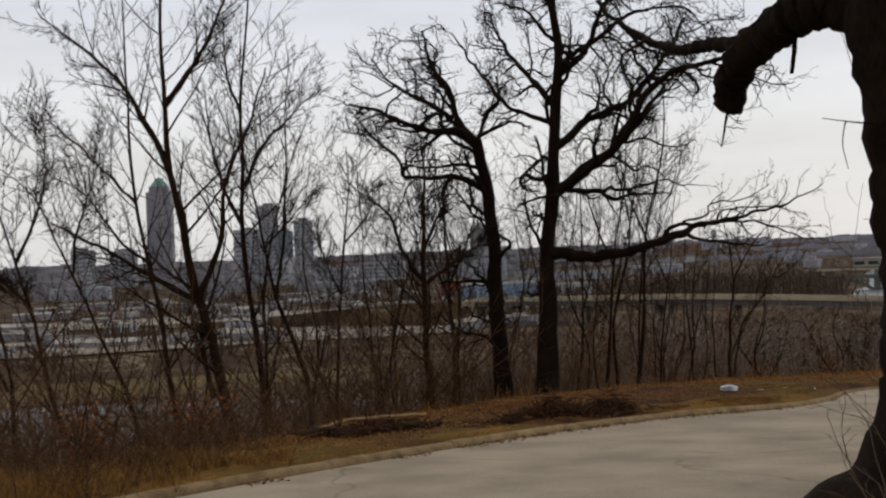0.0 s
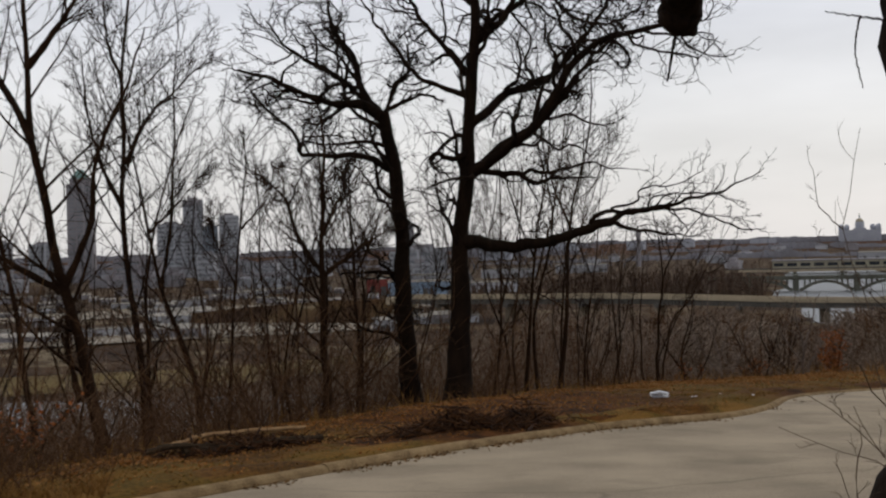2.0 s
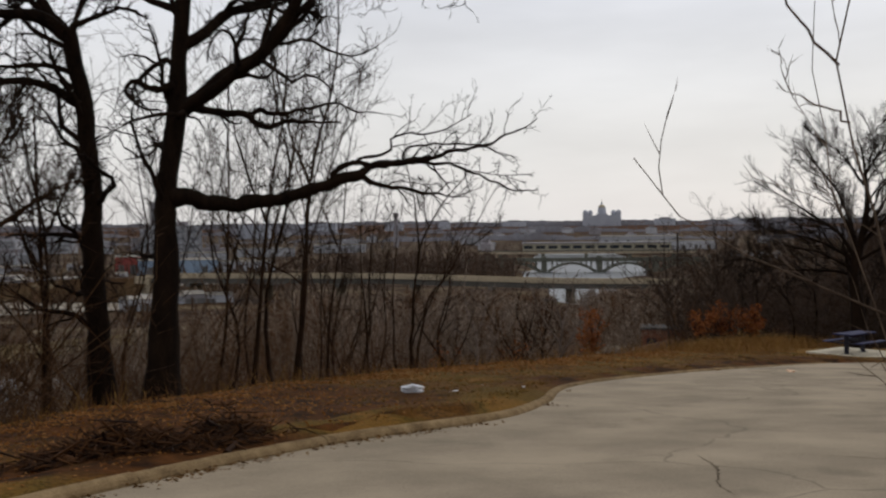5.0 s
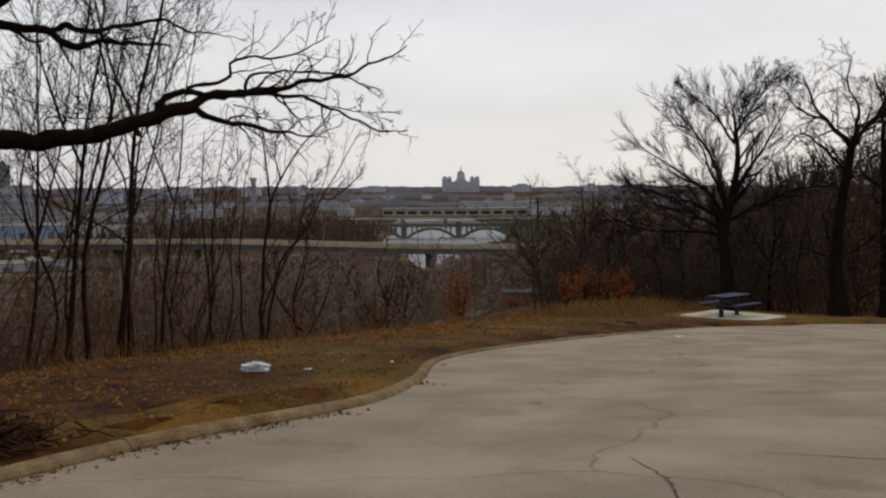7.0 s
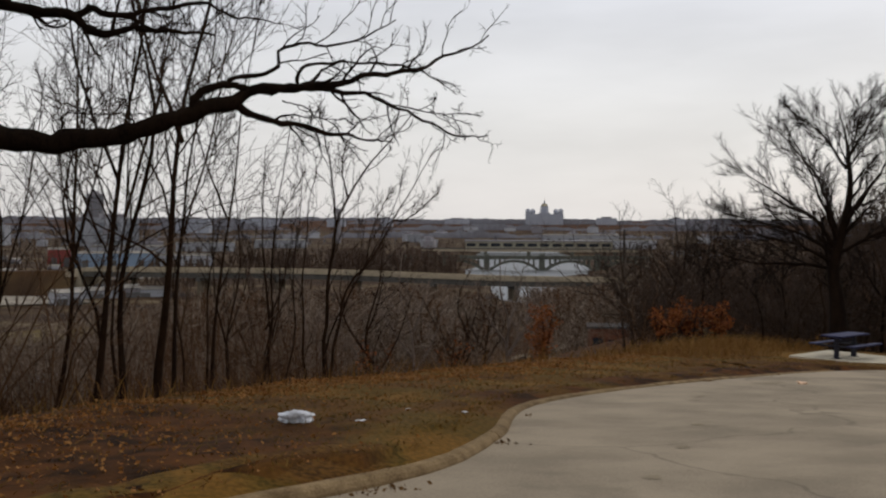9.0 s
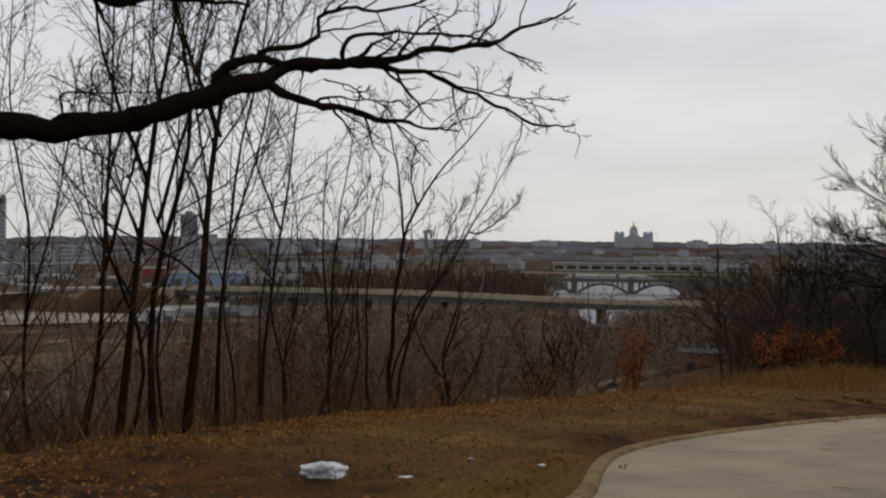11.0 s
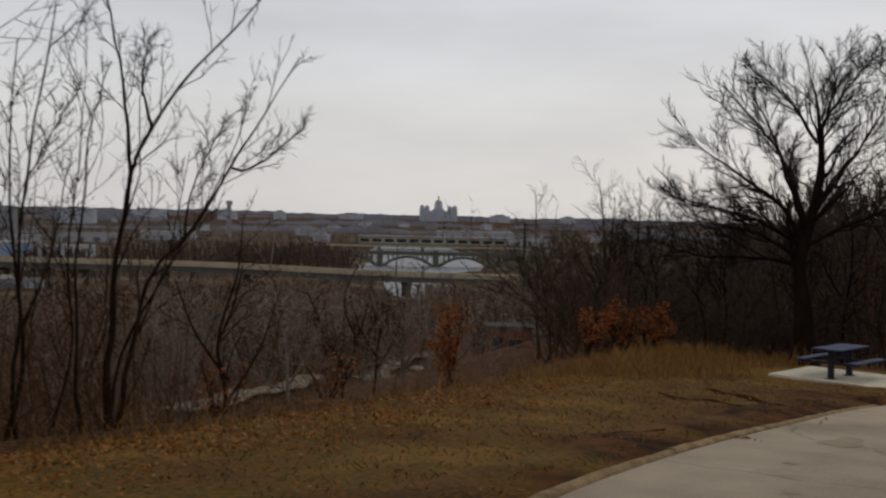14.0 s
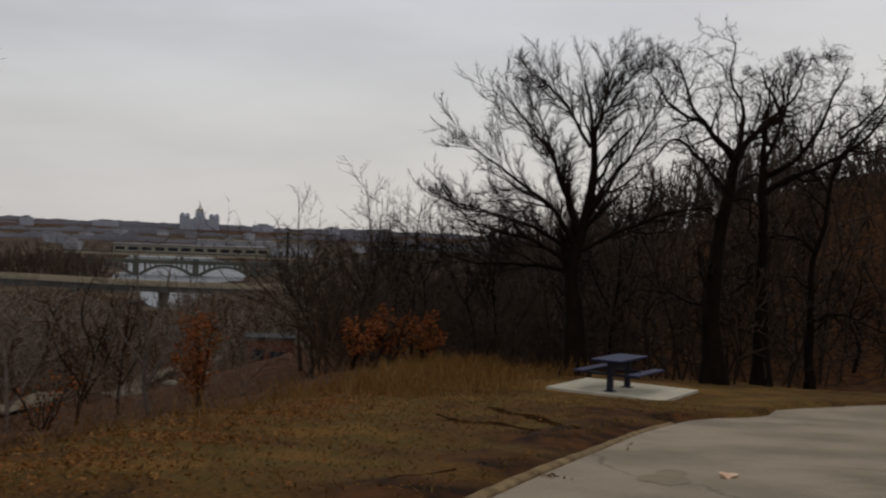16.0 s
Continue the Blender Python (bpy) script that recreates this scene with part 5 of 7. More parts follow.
shrub_foot = np.array(on(4.35, 9.85))
bare_shrub(4.35, 9.85, [
    ([np.array(c) - shrub_foot for c in ((4.35, 9.85, shrub_foot[2]), (4.05, 9.75, 0.22), (3.76, 9.88, 0.41), (3.58, 10.02, 0.51), (3.34, 10.17, 0.67), (3.24, 10.23, 0.81))], 0.006),
    ([np.array(c) - shrub_foot for c in (tuple(shrub_foot), (4.19, 10.35, 0.37), (4.1, 10.35, 0.73), (4.02, 10.35, 0.93), (3.98, 10.35, 1.1), (4.02, 10.35, 1.27), (4.05, 10.35, 1.5), (4.09, 10.35, 1.68), (4.12, 10.35, 1.82))], 0.007),
    ([np.array(c) - shrub_foot for c in ((3.98, 10.35, 1.1), (3.88, 10.35, 1.19), (3.82, 10.35, 1.29), (3.76, 10.35, 1.53), (3.73, 10.35, 1.67))], 0.005),
    ([np.array(c) - shrub_foot for c in ((4.02, 10.35, 0.93), (3.87, 10.35, 0.99), (3.8, 10.35, 1.04), (3.77, 10.35, 1.13))], 0.004),
    ([np.array(c) - shrub_foot for c in (tuple(shrub_foot), (4.08, 10.45, 0.6), (4.05, 10.45, 0.74), (4, 10.45, 0.96), (3.95, 10.45, 1.12), (3.97, 10.45, 1.31))], 0.005),
    ([np.array(c) - shrub_foot for c in (tuple(shrub_foot), (3.87, 9.4, -0.17), (3.72, 9.4, 0.06), (3.62, 9.4, 0.27), (3.51, 9.4, 0.34), (3.42, 9.4, 0.44))], 0.011),
    ([np.array(c) - shrub_foot for c in (tuple(shrub_foot), (3.6, 8.9, -0.28), (3.41, 8.9, -0.12), (3.28, 8.9, 0.03), (3.17, 8.9, 0.1), (3.08, 8.9, 0.16))], 0.008),
    ([np.array(c) - shrub_foot for c in ((3.28, 8.9, 0.03), (3.24, 8.9, 0.11), (3.27, 8.9, 0.18))], 0.004),
    ([np.array(c) - shrub_foot for c in (tuple(shrub_foot), (3.48, 8.7, -0.27), (3.11, 8.7, -0.1), (2.93, 8.7, -0.02), (2.83, 8.7, 0.02))], 0.006),
], 7, "sparse bare shrub with long thin whips")
bare_shrub(3.3, 7.95, [
    ([(0, 0, 0), (-0.2, 0.1, 0.3), (-0.3, 0.2, 0.7), (-0.25, 0.25, 1.05)], 0.009),
    ([(0, 0, 0), (-0.12, 0, 0.35), (-0.35, 0.0, 0.6), (-0.45, 0.1, 0.9)], 0.007),
    ([(0, 0, 0), (-0.25, 0.0, 0.2), (-0.45, -0.1, 0.35), (-0.6, -0.1, 0.38)], 0.006),
    ([(0, 0, 0), (-0.05, 0.1, 0.4), (-0.12, 0.15, 0.8), (-0.3, 0.2, 1.15)], 0.007),
    ([(0.1, 0, 0), (0.05, -0.1, 0.4), (-0.1, -0.1, 0.7), (-0.2, -0.05, 0.95)], 0.007),
    ([(0.05, 0, 0), (-0.15, -0.1, 0.25), (-0.38, -0.15, 0.5), (-0.42, -0.1, 0.72)], 0.006),
], 8, "low bare suckers at the foot of the oak")


# ---- bushes that kept their leaves ----
def leaf_quads(pts, size, rng, droop=0.4):
    """Small folded leaves: four points each, one quad bent by its corner heights."""
    n = len(pts)
    a = rng.uniform(0, 2 * np.pi, n)
    d = np.stack([np.cos(a), np.sin(a), rng.normal(-droop, 0.5, n)], 1)
    d /= np.linalg.norm(d, axis=1)[:, None]
    s = np.cross(d, rng.normal(0, 1, (n, 3)))
    s /= np.linalg.norm(s, axis=1)[:, None] + 1e-9
    u = np.cross(d, s)
    ln = size * rng.uniform(0.6, 1.3, n)[:, None]
    v = np.stack([pts, pts + d * ln * 0.55 + s * ln * 0.30 + u * ln * 0.1, pts + d * ln, pts + d * ln * 0.55 - s * ln * 0.30 + u * ln * 0.1], 1).reshape(-1, 3)
    return v, np.arange(4 * n).reshape(n, 4)


def leafy_bush(x, y, h, w, n, seed, label, size=0.10):
    rng = np.random.default_rng(seed)
    b = np.array(on(x, y))
    top = thing("oak_bush", tuple(b), label, "bush", "bushes with dry leaves")
    lines = []
    for i in range(7):
        a = rng.uniform(0, 6.28)
        rr = w * rng.uniform(0.2, 1.0)
        tipp = (math.cos(a) * rr, math.sin(a) * rr, h * rng.uniform(0.7, 1.05))
        p = curve_through([b, b + np.array(tipp) * (0.35, 0.35, 0.5), b + np.array(tipp)], 10, rng, 0.03)
        r = np.linspace(0.022, 0.007, 10)
        lines.append((p, r))
        v, q = sweep((p - b)[None], r[None], 5)
        new("stem", grid_mesh("stem", v, q, BARK_WARM)).parent = top
    par, rad = grow(np.stack([l[0] for l in lines]), np.stack([l[1] for l in lines]), 9, rng, span=(0.3, 1), length=0.32, k=5, least=0.005)
    v, q = sweep(par - b, rad, 3)
    tagged(new("twig_spray", grid_mesh("twig_spray", v, q, BARK_WARM)), kind="stuff").parent = top
    i, j = rng.integers(0, len(par), n), rng.integers(1, 5, n)
    pts = par[i, j] - b + rng.normal(0, 0.07, (n, 3))
    lv, lq = leaf_quads(pts, size, rng)
    new("leaves", grid_mesh("leaves", lv, lq, LEAF, smooth=False)).parent = top
    return top


leafy_bush(22.0, 51.0, 2.7, 0.72, 1700, 1, "upright bush full of dry russet oak leaves", 0.10)
leafy_bush(30.3, 53.6, 2.1, 1.2, 1200, 2, "broad bush full of dry orange oak leaves", 0.13)
leafy_bush(31.5, 53.2, 1.8, 1.3, 950, 3, "broad bush full of dry orange oak leaves", 0.13)
leafy_bush(28.6, 53.4, 1.7, 1.1, 800, 4, "low bush with dry orange oak leaves", 0.12)
leafy_bush(-5.6, 16.4, 1.2, 0.7, 160, 5, "small bush with a few dry orange leaves")
leafy_bush(-4.6, 19.6, 1.1, 0.6, 200, 6, "small bush with a few dry orange leaves")
leafy_bush(13.3, 45.0, 2.4, 0.9, 160, 7, "small bush with a few dry orange leaves")
leafy_bush(15.5, 44.0, 1.6, 0.7, 110, 8, "small bush with a few dry orange leaves")
leafy_bush(-6.6, 14.3, 1.0, 0.7, 150, 9, "small bush with a few dry orange leaves")


# ---- grass, leaf litter ----
def scatter(n, x0, x1, y0, y1, rng, keep):
    x, y = rng.uniform(x0, x1, n), rng.uniform(y0, y1, n)
    ok = keep(x, y)
    return x[ok], y[ok]


def off_road(x, y):
    return ~inside(x, y, ROAD_RING) & (side_of(x, y, KERB_SMOOTH) > 0.2)


def blades(name, x, y, h, lean, mat, rng, label, width=0.006):
    n = len(x)
    z = land(x, y) - 0.01
    b = np.stack([x, y, z], 1)
    a = rng.uniform(0, 6.28, n)
    side = np.stack([np.cos(a), np.sin(a), np.zeros(n)], 1) * (width * rng.uniform(0.7, 1.5, n))[:, None]
    hh = h * rng.uniform(0.4, 1.25, n)
    d = np.stack([rng.normal(0, lean, n), rng.normal(0, lean, n), np.ones(n)], 1)
    mid, tipp = b + d * (hh * 0.55)[:, None], b + d * hh[:, None] * (1, 1, 0.92) + np.stack([rng.normal(0, lean, n), rng.normal(0, lean, n), np.zeros(n)], 1) * hh[:, None] * 0.6
    v = np.stack([b - side, b + side, mid + side * 0.7, mid - side * 0.7, tipp + side * 0.15, tipp - side * 0.15], 1).reshape(-1, 3)
    i = np.arange(n)[:, None] * 6
    q = np.vstack([i + (0, 1, 2, 3), i + (3, 2, 4, 5)])
    return tagged(new(name, grid_mesh(name, v, q, mat, smooth=False)), label, "grass", kind="stuff")


rng = np.random.default_rng(77)
x, y = scatter(150000, -9, 26, 5, 46, rng, lambda a, b: off_road(a, b) & (side_of(a, b, EDGE) < 2.0) & (rng.uniform(0, 1, len(a)) < (0.25 + 0.75 * np.clip(under_oaks(a, b) - 0.3, 0, 1)) * (under_brush(a, b) < 0)))
blades("short_grass", x, y, 0.055, 0.9, BLADES, rng, "short matted dead brown grass", 0.007)
x, y = scatter(42000, -12, 48, 6, 62, rng, lambda a, b: off_road(a, b) & (np.abs(side_of(a, b, EDGE) - 0.8) < 1.3 + 0.9 * wave(a, b, 0.7)))
blades("tall_grass", x, y, 0.30 + 0.12 * wave(x, y, 1.1), 0.3, TALL, rng, "tall dry tan grass along the bluff edge", 0.007)
x, y = scatter(60000, -10, 2, 6, 19, rng, lambda a, b: off_road(a, b) & (side_of(a, b, EDGE) > -2.1 + 0.5 * wave(a, b, 1.3)) & (side_of(a, b, EDGE) < 1.5) & (b < 15 + 0.5 * wave(a, b, 2.0)))
blades("tall_grass", x, y, 0.22 + 0.10 * wave(x, y, 1.7), 0.35, TALL, rng, "tall dry brown grass under the young trees", 0.006)
x, y = scatter(20000, 18, 40, 40, 60, rng, lambda a, b: off_road(a, b) & (np.abs(side_of(a, b, EDGE) + 0.8) < 2.2 + 1.4 * wave(a, b, 0.5)) & (np.hypot(a - 34, b - 48.5) > 2))
blades("tall_grass", x, y, 0.42 + 0.16 * wave(x, y, 0.9), 0.32, TALL, rng, "tall dry tan grass below the russet bushes", 0.009)
x, y = scatter(460000, -9, 26, 6, 46, rng, lambda a, b: off_road(a, b) & (rng.uniform(0, 1, len(a)) < (0.75 + 0.5 * wave(a, b, 1.9, 0.3)) * np.exp(-np.abs(side_of(a, b, EDGE) + 0.6) / np.where(a > 6, 0.62, 1.0)) + 0.10 * np.clip((a - 7) / 3, 0, 1) * np.exp(-np.abs(side_of(a, b, EDGE) + 1.2) / 1.1) + 0.004 + 0.035 * np.clip(wave(a, b, 0.6, 0.7) + 0.4 * wave(a, b, 1.7, 0.2) - 0.2, 0, 1) + 0.20 * np.clip(1.1 - under_oaks(a, b), 0, 1) * (under_brush(a, b) < 0.2) + 0.16 * (under_brush(a, b) > 0)))
lv, lq = leaf_quads(np.stack([x, y, land(x, y) + 0.02], 1), 0.047, rng, 0.0)
tagged(new("leaf_litter", grid_mesh("leaf_litter", lv, lq, LITTER, smooth=False)), "fallen brown oak leaves drifted on the grass", "leaves", kind="stuff")
x, y = scatter(60000, 6, 20, 27, 42, rng, lambda a, b: off_road(a, b) & (rng.uniform(0, 1, len(a)) < (0.42 + 0.5 * wave(a, b, 1.5, 0.6)) * np.exp(-((side_of(a, b, EDGE) + 0.6) / 0.8) ** 2) * np.clip((20 - a) / 5, 0, 1)))
lv, lq = leaf_quads(np.stack([x, y, land(x, y) + 0.03], 1), 0.062, rng, 0.0)
tagged(new("leaf_litter", grid_mesh("leaf_litter", lv, lq, LITTER, smooth=False)), "thick drift of curled brown leaves along the bluff lip", "leaves", kind="stuff")

# leaves and mould washed into the gutter
n = 5200
u = rng.integers(0, len(ks), n)
o = -np.abs(rng.normal(0.02, 0.10, n)) - 0.02
p = ks[u] + left[u] * o[:, None] + rng.normal(0, 0.12, (n, 2)) * tang[u]
clump = wave(p[:, 0], p[:, 1], 1.6, 0.2) + 0.5 * wave(p[:, 0], p[:, 1], 4.1, 0.8)
p = p[(clump > np.where(p[:, 1] < 21.5, np.where(p[:, 0] > 0.5, -0.25, 0.1), 1.3)) & (p[:, 1] > 5)]
lv, lq = leaf_quads(np.c_[p, paved(p[:, 0], p[:, 1]) + 0.012], 0.05, rng, 0.0)
tagged(new("gutter_leaves", grid_mesh("gutter_leaves", lv, lq, GUTTER, smooth=False)), "dark wet leaves gathered in the gutter", "leaves", kind="stuff")

# tyre ruts pressed into the turf
MUD = material("wet_mud", (0.036, 0.020, 0.010), (0.018, 0.010, 0.006), 3, 40, 1.0, 0.5)
MUD.node_tree.nodes["Principled BSDF"].inputs["Specular IOR Level"].default_value = 0.0


def rut(line, half, seed):
    rng_ = np.random.default_rng(seed)
    p = smooth_line(np.array(line, float), 0.12)
    t = np.gradient(p, axis=0)
    t /= np.linalg.norm(t, axis=1)[:, None]
    nrm = np.stack([-t[:, 1], t[:, 0]], 1)
    w = half * np.sin(np.linspace(0.1, 3.04, len(p))) * (1 + rng_.normal(0, 0.25, len(p)))
    rows = []
    for o, dz in ((-1.0, -0.01), (-0.3, 0.014), (0.3, 0.014), (1.0, -0.01)):
        q = p + nrm * (w * o)[:, None]
        rows.append(np.c_[q, land(q[:, 0], q[:, 1]) + dz + 0.012])
    rows = np.array(rows)
    i_ = np.arange(rows.shape[0] * rows.shape[1]).reshape(rows.shape[:2])
    f = np.stack([i_[:-1, :-1], i_[1:, :-1], i_[1:, 1:], i_[:-1, 1:]], -1).reshape(-1, 4)
    tagged(new("rut", grid_mesh("rut", rows.reshape(-1, 3), f[:, ::-1], MUD)), "dark muddy tyre rut in the turf", "rut", "tyre ruts", kind="structure")


rut([(20.9, 37.6), (20.2, 36.1), (19.7, 34.9), (19.2, 33.8)], 0.16, 1)
rut([(19.0, 36.6), (18.75, 35.5), (18.6, 34.7), (18.5, 33.8)], 0.10, 2)
rut([(14.1, 31.2), (14.7, 31.5), (15.3, 31.6)], 0.07, 4)

# dark oil stain on the drive
STAIN = material("oil_stained_asphalt", (0.235, 0.192, 0.132), (0.175, 0.142, 0.098), 2.5, 60, 0.85, 0.2)


def stain(name, cx, cy, long, wide, turn, seed, label):
    bm = bmesh.new()
    ring = []
    for i in range(48):
        a = i / 48 * 2 * math.pi
        r = 1 + 0.5 * noise.noise(Vector((math.cos(a) * 1.2, math.sin(a) * 1.2, 4.0 + seed))) + 0.12 * noise.noise(Vector((math.cos(a) * 4, math.sin(a) * 4, 9.0 + seed)))
        u, v = math.cos(a) * r * long, math.sin(a) * r * wide
        x, y = cx + u * math.cos(turn) - v * math.sin(turn), cy + u * math.sin(turn) + v * math.cos(turn)
        ring.append(bm.verts.new((x, y, float(paved(x, y)) + 0.005)))
    bm.faces.new(ring)
    tagged(part(name, bm, STAIN), label, "stain", "stains on the drive", kind="structure")


def crack(pts, half, seed):
    """A ragged open crack in the asphalt."""
    rng_ = np.random.default_rng(seed)
    p = smooth_line(np.array(pts, float), 0.06)
    p = p + rng_.normal(0, 0.012, p.shape)
    t = np.gradient(p, axis=0)
    t /= np.linalg.norm(t, axis=1)[:, None]
    nrm = np.stack([-t[:, 1], t[:, 0]], 1)
    w = half * np.sin(np.linspace(0.15, 3.0, len(p))) * (1 + rng_.normal(0, 0.35, len(p)))
    rows = np.array([np.c_[p + nrm * (w * o)[:, None], paved(p[:, 0], p[:, 1]) + 0.004] for o in (-1.0, 1.0)])
    i_ = np.arange(2 * len(p)).reshape(2, -1)
    f = np.stack([i_[:-1, :-1], i_[:-1, 1:], i_[1:, 1:], i_[1:, :-1]], -1).reshape(-1, 4)
    tagged(new("crack", grid_mesh("crack", rows.reshape(-1, 3), f[:, ::-1], CRACK)), "thin dark ragged crack in the asphalt", "crack", "cracks in the drive", kind="structure")


CRACK = material("earth_filled_crack", (0.115, 0.092, 0.068), (0.065, 0.052, 0.038), 9, 60, 0.95, 0.2)
crack([(7.7, 17.6), (7.4, 16.6), (6.9, 15.9), (6.7, 15.2)], 0.010, 1)
crack([(8.6, 17.3), (9.3, 16.4), (9.6, 15.6)], 0.007, 2)
stain("oil_stain", 17.3, 30.75, 0.55, 0.24, 0.6, 5, "faint dark oil stain on the worn asphalt")
for i, (x, y) in enumerate(((13.48, 27.55), (11.55, 24.55), (10.18, 22.74), (8.84, 21.12), (15.39, 29.64), (14.1, 28.3))):
    stain("tar_patch", x, y, 0.13, 0.08, 0.9, i + 1, "small dark tar patch on the asphalt")


# ---- woods on the hillside and in the valley ----
def wood(name, x, y, h, rng, mat, label, n1=7, n2=4, r=0.010, least=0.012, spread=(20, 50), base_up=0.12, stems=1, k=3, reach=0.36, slim=1.0):
    """Many bare trees in one mesh."""
    x, y, h = np.repeat(x, stems), np.repeat(y, stems), np.repeat(h, stems)
    if stems > 1:
        x, y = x + rng.normal(0, 0.35, len(x)), y + rng.normal(0, 0.35, len(y))
        h = h * rng.uniform(0.6, 1.1, len(h))
    n = len(x)
    b = np.stack([x, y, land(x, y) - 0.15], 1)
    lean = rng.normal(0, 0.22 if stems == 1 else 0.6, (n, 2))
    u = np.linspace(0, 1, 4)
    pts = b[:, None] + np.stack([lean[:, :1] * h[:, None] * u, lean[:, 1:] * h[:, None] * u, h[:, None] * u], -1)
    pts[:, 1:3] += rng.normal(0, 0.04, (n, 2, 3)) * h[:, None, None]
    rad = (h * r)[:, None] * np.array([1, 0.75, 0.5, 0.2])[None]
    chunks = [sweep(pts, np.maximum(rad, least) * slim, 4 if stems == 1 else 3)]
    p1, r1 = grow(pts, rad, n1, rng, span=(0.15, 1.0), angle=spread, length=reach, thick=0.5, k=k, wiggle=0.12, up=base_up, least=least * 0.8, fade=0.55)
    chunks.append(sweep(p1, r1, 3))
    if n2:
        p2, r2 = grow(p1, r1, n2, rng, span=(0.2, 1.0), angle=spread, length=0.55, thick=0.7, k=2, up=base_up, least=least * 0.55, fade=0.4)
        chunks.append(sweep(p2, r2, 3))
    v, q = merge(chunks)
    return tagged(new(name, grid_mesh(name, v, q, mat)), label, "woods", kind="stuff")


def fan(n, r0, r1, a0, a1, rng, power=1.0):
    """Places in a sector seen from the drive: angles clockwise from north."""
    rr = r0 + (r1 - r0) * rng.uniform(0, 1, n) ** power
    a = np.radians(rng.uniform(a0, a1, n))
    return 5 + rr * np.sin(a), 17 + rr * np.cos(a)


rng = np.random.default_rng(91)
BRICK_AT, POLE_AT = (62.5, 119.5), (80.8, 148.3)
PATH_LINE = smooth_line(np.array([(23, 96.5), (27, 100), (31, 105), (37.5, 112.5), (47, 124), (56, 134), (68, 148), (92, 172)], float), 2.0)


def slope_ok(x, y, lo, hi):
    e = side_of(x, y, EDGE)
    clear = (np.hypot(x - BRICK_AT[0], y - BRICK_AT[1]) > 9) & (np.abs(side_of(x, y, PATH_LINE)) > 3.5) & (river_dist(x, y) > 1.05)
    return (e > lo) & (e < hi) & clear


def glade(x, y):
    """The opener strip of slope above the track."""
    b = np.degrees(np.arctan2(np.asarray(x) - 5, np.asarray(y) - 17))
    return (b + 1.2 * wave(np.asarray(x), np.asarray(y), 0.2) > 15) & (b < 35)


def crown_line(x, y):
    """Most a tree on the slope may grow: the woods stay below the bridges and the river flats."""
    x, y = np.asarray(x, float), np.asarray(y, float)
    r = np.hypot(x - 5, y - 17)
    b = np.degrees(np.arctan2(x - 5, y - 17)) + 0.5 * wave(x, y, 0.11)
    fall = np.interp(b, [-45, -7, 1, 8, 19.5, 21.8, 22.4, 24.2, 25.0, 28.5, 30.5, 32.5, 35], [5.5, 5.4, 4.5, 3.7, 3.5, 3.8, 4.5, 4.3, 3.5, 3.4, 2.9, -1.0, -6.0])
    return np.maximum(-0.2 - r * np.tan(np.radians(fall)) - land(x, y), 0.5)


# brush right behind the lip
x, y = fan(2600, 8, 62, -42, 62, rng)
xl, yl = rng.uniform(-26, 4, 2400), rng.uniform(14, 52, 2400)
x, y = np.r_[x, xl], np.r_[y, yl]
ok = slope_ok(x, y, 2.2, 28) & ~(glade(x, y) & (rng.uniform(0, 1, len(x)) < 0.65))
x, y = x[ok], y[ok]
ht = rng.uniform(1.4, 3.6, len(x)) * np.where(glade(x, y), 0.35, 1.0) * np.where(x < 4, 1.25, 1.0)
ht = np.where(np.hypot(x - 5, y - 17) > 15, np.minimum(ht, crown_line(x, y) * rng.uniform(0.7, 1.15, len(x))), ht)
bt = np.degrees(np.arctan2(x - 5, y - 17)) + 5 * wave(x, y, 0.3)
pale = (bt > 12) & (bt < 34) & (np.hypot(x - 5, y - 17) > 40) & (wave(x, y, 0.22, 0.9) > -0.15)
wood("thicket", x[~pale], y[~pale], ht[~pale], rng, WOODS, "tangled brown bare brush below the bluff edge", 5, 2, 0.005, 0.0055, (30, 80), 0.06, 2)
wood("thicket", x[pale], y[pale], ht[pale], rng, WOODS_PALE, "pale grey bare brush below the bluff edge", 5, 2, 0.005, 0.0065, (30, 80), 0.06, 2)
# low scrub on the lip itself
u = rng.uniform(0, 1, 400)
edge_fine = smooth_line(EDGE[2:11], 0.3)
p = edge_fine[(u * (len(edge_fine) - 1)).astype(int)] + rng.normal(0, 0.9, (400, 2)) + (-0.9, 0.9)
inner = rng.uniform(0, 1, (160, 1)) * (4.2, 8.5) + (-7.4, 8.2) + rng.normal(0, 0.6, (160, 2)) + (0.7, -0.5)
p = np.vstack([p, inner])
es = side_of(p[:, 0], p[:, 1], EDGE)
p = p[(es > np.where(p[:, 1] < 17, -2.0, -0.5)) & off_road(p[:, 0], p[:, 1])]
h = np.where(p[:, 1] < 24, 1.0, 0.45) * rng.uniform(0.5, 1.5, len(p))
wood("lip_scrub", p[:, 0], p[:, 1], h, rng, WOODS, "low tangled brown scrub along the bluff lip", 6, 3, 0.006, 0.004, (30, 75), 0.06, 2)
